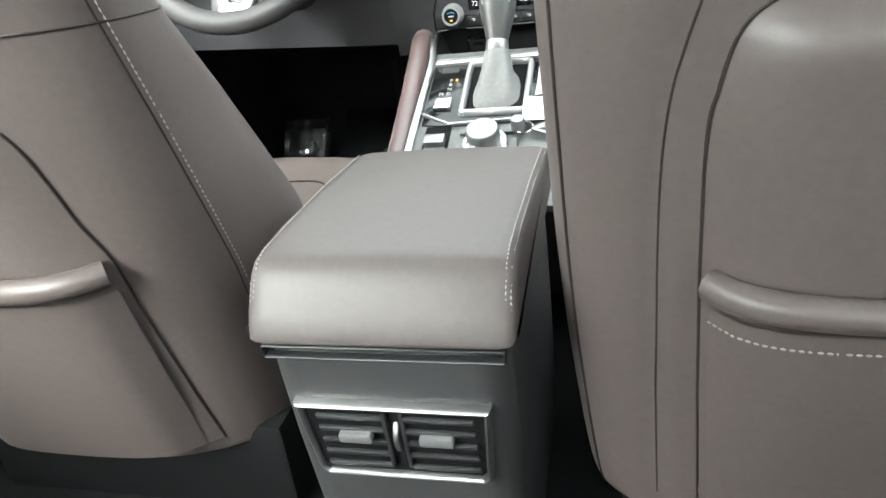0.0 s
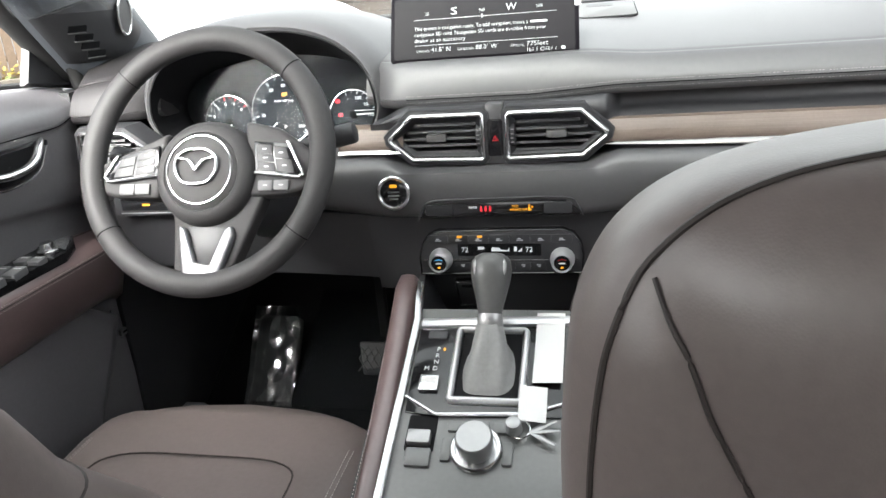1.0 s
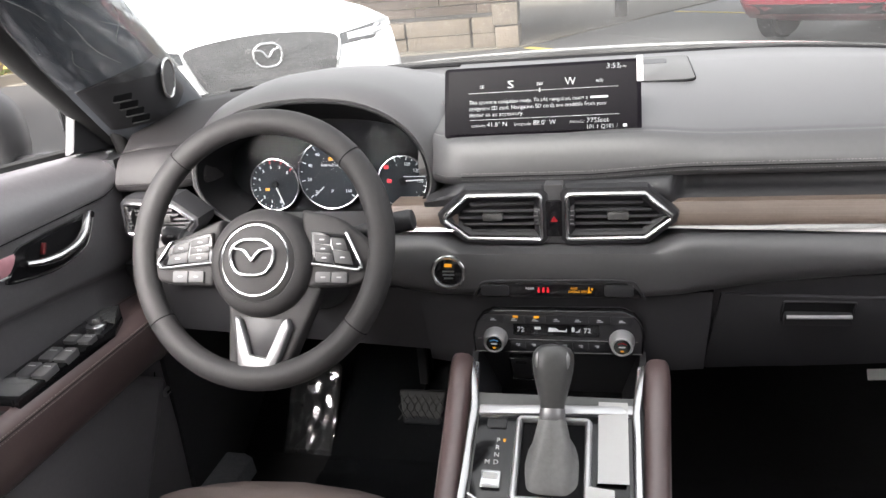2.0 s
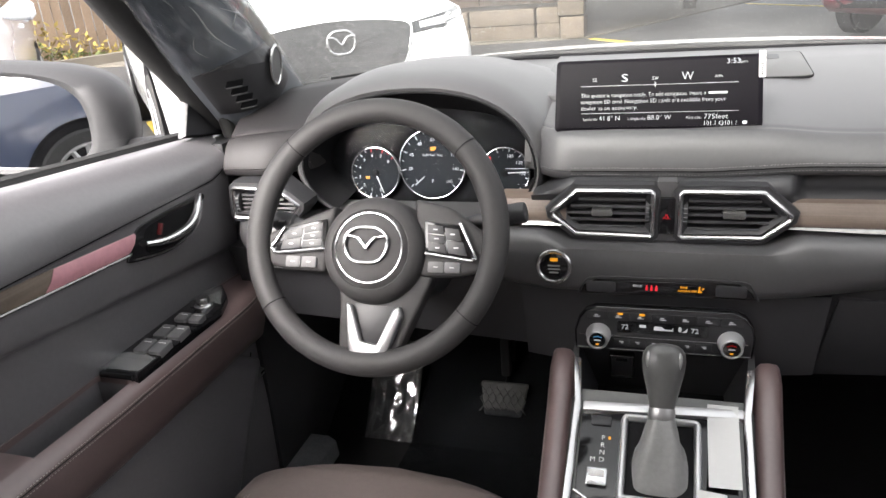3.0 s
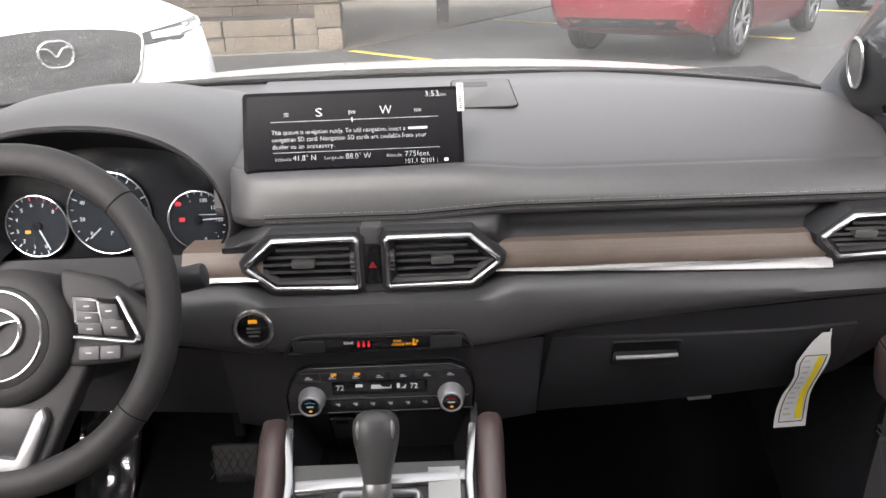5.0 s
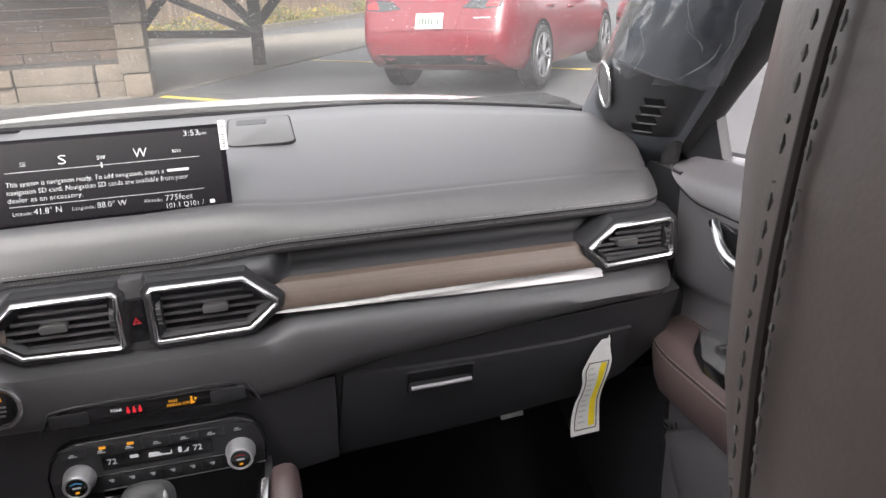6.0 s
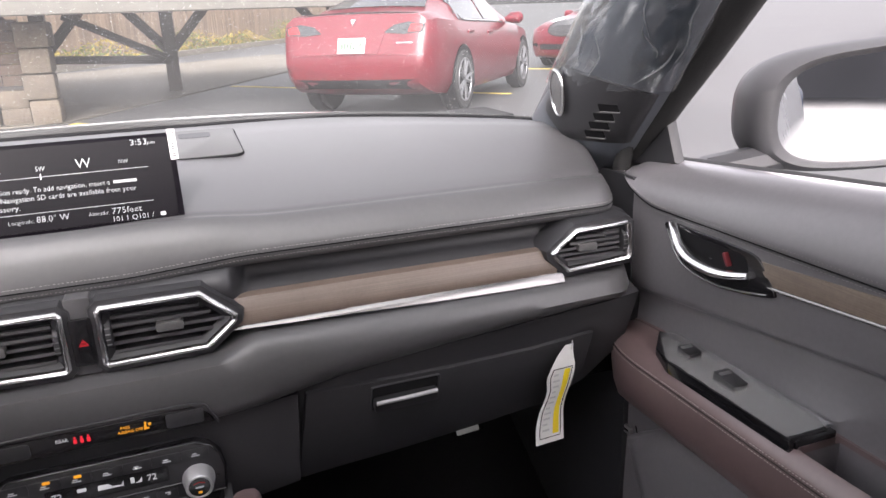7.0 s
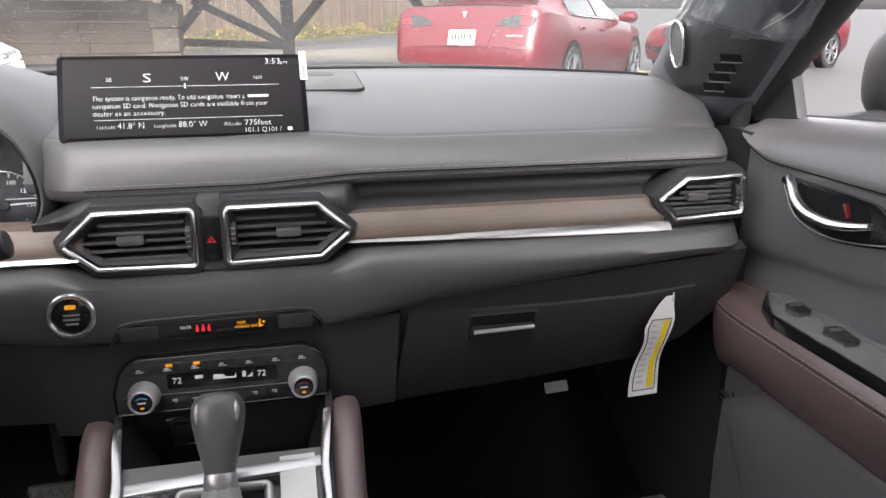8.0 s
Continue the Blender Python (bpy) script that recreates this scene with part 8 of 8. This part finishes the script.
for h in (0.4, 1.5):
    bm = bmesh.new()
    q0, q1 = F0 + fn * 0.04, F1 + fn * 0.04
    tube(bm, [land(q0.x, q0.y, h), land(q1.x, q1.y, h)], 0.045, 4)
    part("rail", bm, FENCE, fence, smooth=0)
# weeds and shrubs along the fence
for nm, mt, seed, lab in (("autumn_shrubs", LEAF, 11, "yellow autumn weeds and shrubs along the fence"), ("green_weeds", GREEN_LEAF, 12, "dull green weeds along the fence")):
    rg = random.Random(seed)
    vs, fs = [], []
    for _ in range(9000):
        s_ = rg.uniform(0, length)
        clump = 0.5 + 0.5 * math.sin(s_ * 1.3 + seed) * math.sin(s_ * 0.41)
        hmax = 0.12 + 0.75 * max(0.0, clump) ** 1.5
        p = F0 + fd * s_ - fn * rg.uniform(0.08, 0.72)
        c = land(p.x, p.y, rg.random() * hmax)
        r = rg.uniform(0.025, 0.065)
        d1 = Vector((rg.uniform(-1, 1), rg.uniform(-1, 1), rg.uniform(-0.4, 1))).normalized()
        d2 = d1.cross(Vector((rg.uniform(-1, 1), rg.uniform(-1, 1), rg.uniform(-1, 1)))).normalized()
        i0 = len(vs)
        vs += [c - d1 * r, c + d2 * r * 0.45, c + d1 * r, c - d2 * r * 0.45]
        fs.append((i0, i0 + 1, i0 + 2, i0 + 3))
    me = bpy.data.meshes.new(nm)
    me.from_pydata([tuple(v) for v in vs], [], fs)
    me.materials.append(mt)
    tagged(new(nm, me), lab, "plants", kind="stuff")
# added wall that closes the lot behind, dark to tone the wing mirror reflections
SIDING = material("dark_grey_siding", (0.055, 0.055, 0.06), 0.7, spread=0.3, coarse=0.4)
bm = box(bmesh.new(), (0, -34, 2.2), (90, 8, 6.0))
tagged(part("warehouse", bm, SIDING, None, smooth=0), "plain dark grey wall added far behind for the mirror reflections", "building", kind="structure")


# ---- outer mirrors ----
MIRROR_SHELL = material("grained_mirror_plastic", (0.0326, 0.0326, 0.0346), 0.55, bump=0.1, bump_scale=900, cells=True)

def wing_mirror(s, glass_at_, w, h, turn):
    root = thing("wing_mirror", (s * 0.80, 1.56, 1.0), "black wing mirror with clear glass", "mirror", "wing mirrors")
    c = Vector(glass_at_)
    nrm = Vector((-s * math.sin(radians(turn)), -math.cos(radians(turn)), 0.03)).normalized()
    right = Vector((0, 0, 1)).cross(nrm).normalized() * -1
    up = nrm.cross(right) * -1
    M = plane_of(c, Vector((0, 0, 1)).cross(nrm), nrm.cross(Vector((0, 0, 1)).cross(nrm)))
    pts = []
    for t in steps(0, 2 * math.pi, 40)[:-1]:
        cc, ss = math.cos(t), math.sin(t)
        x = w / 2 * math.copysign(abs(cc) ** 0.62, cc)
        y = h / 2 * math.copysign(abs(ss) ** 0.62, ss)
        y += 0.10 * h * (-(x * s) / (w / 2)) * (1 if y > 0 else 0.25) * -1
        pts.append((x, y))
    part("glass", slab(bmesh.new(), pts, M, -0.004, 0.0), MIRROR, root, "silvered mirror glass")
    bm_ = bmesh.new()
    loft(bm_, [[M @ Vector((x * k, y * k, d)) + Vector((-s * max(0.0, k - 1.0) * 0.08, 0, 0)) for x, y in pts] for k, d in ((1.0, 0.0), (1.02, 0.008), (1.10, 0.010), (1.20, -0.01), (1.24, -0.05), (1.18, -0.10), (0.95, -0.14), (0.5, -0.16))], caps=False)
    part("housing", bm_, MIRROR_SHELL, root, "grey-black plastic mirror housing", smooth=60)
    if s > 0:
        for k, line in enumerate(("OBJECTS IN MIRROR ARE", "CLOSER THAN THEY APPEAR")):
            writing("lettering", line, M @ pose(-0.055, -h * 0.34 - 0.0075 * k, 0.0004), 0.0075, PRINT, root)
    bm_ = bmesh.new()
    foot = Vector((s * 0.785, 1.575, 0.985))
    tube(bm_, [foot, foot + Vector((s * 0.03, 0.02, 0.01)), c + Vector((-s * w * 0.40, 0.06, -h * 0.50))], [0.026, 0.024, 0.026], 10)
    part("foot", bm_, HARD, root)
    return root


wing_mirror(-1, (-1.022, 1.515, 1.058), 0.255, 0.150, 11)
wing_mirror(1, (1.010, 1.515, 1.080), 0.230, 0.145, 24)

# ---- pedals and footwell ----
part("pedal_arm_cover", box(bmesh.new(), (-0.32, 1.93, 0.50), (0.02, 0.02, 0.20), 0.004), SHADE, dash)
brake = thing("brake_pedal", (-0.32, 1.90, 0.40), "wide rubber brake pedal with diamond tread", "pedal")
BP = plane_of((-0.318, 1.875, 0.372), (1, 0, 0), (0, 0.5, 0.86))
part("pad", slab(bmesh.new(), [(-0.052, 0.036), (-0.040, -0.036), (0.040, -0.036), (0.052, 0.036)][::-1], BP, -0.016, 0.0, 0.006, 3), RUBBER, brake)
for k in range(6):
    for sgn in (-1, 1):
        x = -0.040 + 0.016 * k
        bm = bmesh.new()
        tube(bm, [BP @ Vector((x - sgn * 0.010, -0.028, 0.001)), BP @ Vector((x + sgn * 0.010, 0.0, 0.001)), BP @ Vector((x - sgn * 0.010, 0.028, 0.001))], 0.0016, 4)
        part("tread_rib", bm, RUBBER, brake, smooth=0)
bm = bmesh.new()
tube(bm, [BP @ Vector((0, 0.02, -0.016)), BP @ Vector((0, 0.08, -0.06)), (-0.318, 2.0, 0.60)], 0.010, 8)
part("arm", bm, SHADE, brake)
acc = thing("accelerator_pedal", (-0.17, 1.75, 0.31), "ribbed black floor-hinged accelerator pedal", "pedal")
AP = plane_of((-0.185, 1.80, 0.385), (1, 0.1, 0), (0, 0.62, 0.78))
part("plate", slab(bmesh.new(), [(-0.036, -0.11), (0.030, -0.11), (0.026, 0.11), (-0.018, 0.11)], AP, -0.014, 0.0, 0.004), RUBBER, acc)
for k in range(4):
    part("rib", slab(bmesh.new(), [(-0.026 + 0.013 * k, -0.09), (-0.022 + 0.013 * k, -0.09), (-0.014 + 0.010 * k, 0.10), (-0.017 + 0.010 * k, 0.10)], AP, -0.001, 0.0025), HARD, acc, smooth=0)
part("heel_plate", slab(bmesh.new(), [(-0.050, -0.15), (0.040, -0.15), (0.036, -0.115), (-0.044, -0.115)], AP, -0.012, 0.003, 0.003), RUBBER, acc)
rest = thing("foot_rest", (-0.55, 1.83, 0.30), "dead pedal wrapped in wrinkled clear plastic", "foot rest")
FR = plane_of((-0.555, 1.82, 0.335), (1, 0, 0), (0, 0.60, 0.80))
part("pad", slab(bmesh.new(), rounded_rect(0.095, 0.30, 0.012, 3), FR, -0.03, 0.0, 0.006), RUBBER, rest)
bm = bmesh.new()
rows = []
for v in steps(-0.16, 0.17, 34):
    rows.append([FR @ Vector((u, v, 0.006 + 0.004 * noise.noise(Vector((u * 40, v * 38, 2.0))) + 0.003 * noise.noise(Vector((u * 90, v * 80, 5.0))))) for u in steps(-0.055, 0.055, 14)])
loft(bm, rows, closed=False, caps=False)
part("plastic_wrap", bm, WET_FILM, rest, "glossy wrinkled plastic wrap", smooth=180)
mat_ = thing("floor_cover", (-0.36, 1.60, 0.302), "loose glossy plastic sheet over the footwell carpet", "floor mat")
bm = bmesh.new()
rows = []
for y in steps(1.30, 2.05, 40):
    zf = 0.304 if y < 1.78 else 0.304 + (y - 1.78) * 0.55
    rows.append([Vector((x, y, zf + 0.004 + 0.006 * noise.noise(Vector((x * 9, y * 9, 1.0))) + 0.002 * noise.noise(Vector((x * 40, y * 40, 4.0))))) for x in steps(-0.50, -0.145, 22)])
loft(bm, rows, closed=False, caps=False)
part("sheet", bm, WET_FILM, mat_, smooth=180)
SILL_FILM = material("hazy_sill_film", (0.23, 0.24, 0.255), 0.32, spread=0.2, coarse=12, bump=0.25, bump_scale=60)
# kick panels that close the footwells
for s, nm in ((-1, "wall_kick_panel"), (1, "wall_kick_panel_2")):
    bm = bmesh.new()
    loft(bm, [[(s * x, y, z) for x, z in ((0.70, 0.29), (0.70, 1.0), (0.80, 1.0), (0.80, 0.29))] for y in (1.60, 2.25)])
    structure(nm, bm, HARD, "black plastic kick panel in the footwell", "panel")
for s, nm in ((-1, "trim_sill"), (1, "trim_sill_2")):
    bm = bmesh.new()
    loft(bm, [[(s * x, y, z) for x, z in ((0.64, 0.29), (0.645, 0.335), (0.66, 0.345), (0.72, 0.345), (0.72, 0.29))] for y in (0.7, 1.2, 1.72)])
    structure(nm, bm, SILL_FILM, "grey sill trim under plastic film", "sill")
# added sheet across the dash underside, black to keep the footwells shaded
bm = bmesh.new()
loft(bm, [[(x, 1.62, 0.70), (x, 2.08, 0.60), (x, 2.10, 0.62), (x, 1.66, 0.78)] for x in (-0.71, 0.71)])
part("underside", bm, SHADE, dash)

# hang tag below the glovebox
slip = thing("label_slip", (0.55, 1.87, 0.47), "small white paper label hanging under the glovebox", "label")
part("sheet", slab(bmesh.new(), rounded_rect(0.046, 0.020, 0.002, 2), plane_of((0.55, 1.87, 0.495), (1, 0.1, 0.0), (0, 0.5, 0.85)), -0.0004, 0.0004), PAPER, slip)
tag = thing("hang_tag", (0.585, 1.575, 0.78), "white paper tag with a yellow stripe hanging below the glovebox", "tag")
TG = plane_of((0.558, 1.556, 0.7150), (1, 0.06, 0), (0.0, -0.08, 1))
SIDES = [(-0.0704, -0.0280, 0.0170), (-0.0581, -0.0280, 0.0170), (-0.0428, -0.0270, 0.0170), (-0.0168, -0.0230, 0.0150), (0.0005, -0.0180, 0.0160), (0.0163, -0.0160, 0.0190), (0.0362, -0.0190, 0.0240), (0.0484, -0.0130, 0.0260), (0.0658, -0.0020, 0.0230), (0.0791, 0.0110, 0.0240)]


def tag_at(v, u, lift=0.0):
    """On the wavy paper; u from 0 (one edge) to 1 (the other)."""
    for (v0, l0, r0), (v1, l1, r1) in zip(SIDES, SIDES[1:]):
        if v <= v1:
            break
    t = (v - v0) / (v1 - v0)
    return TG @ Vector((lerp(lerp(l0, l1, t), lerp(r0, r1, t), u), v, 0.0035 * math.sin(v * 48) + lift))


vs_ = steps(-0.0704, 0.0791, 26)
bm = bmesh.new()
loft(bm, [[tag_at(v, u) for u in (0, 0.33, 0.66, 1)] + [tag_at(v, u, 0.0006) for u in (1, 0.66, 0.33, 0)] for v in vs_])
part("sheet", bm, PAPER, tag)
bm = bmesh.new()
loft(bm, [[tag_at(v, u, 0.0009) for u in (0.60, 0.82)] for v in steps(-0.058, 0.046, 20)], closed=False, caps=False)
part("yellow_stripe", bm, YELLOW_INK, tag)
bm = bmesh.new()
tube(bm, [tag_at(v, 0.13, 0.001) for v in steps(0.048, -0.062, 20)] + [tag_at(-0.062, 0.86, 0.001)] + [tag_at(v, 0.88, 0.001) for v in steps(-0.058, 0.048, 20)] + [tag_at(0.048, 0.14, 0.001)], 0.0007, 4)
part("print_border", bm, INK, tag, smooth=0)
for k in range(11):
    y = 0.038 - 0.0090 * k
    bm = bmesh.new()
    loft(bm, [[tag_at(v, u, 0.001) for u in (0.22, 0.48 if k % 3 else 0.40)] for v in (y, y + 0.003)], closed=False, caps=False)
    part("print_bar", bm, PRINT, tag, smooth=0)
bm = bmesh.new()
tube(bm, [TG @ Vector((0.020, 0.071, 0.0)), (0.580, 1.552, 0.799)], 0.0008, 5)
part("string", bm, PAPER, tag)
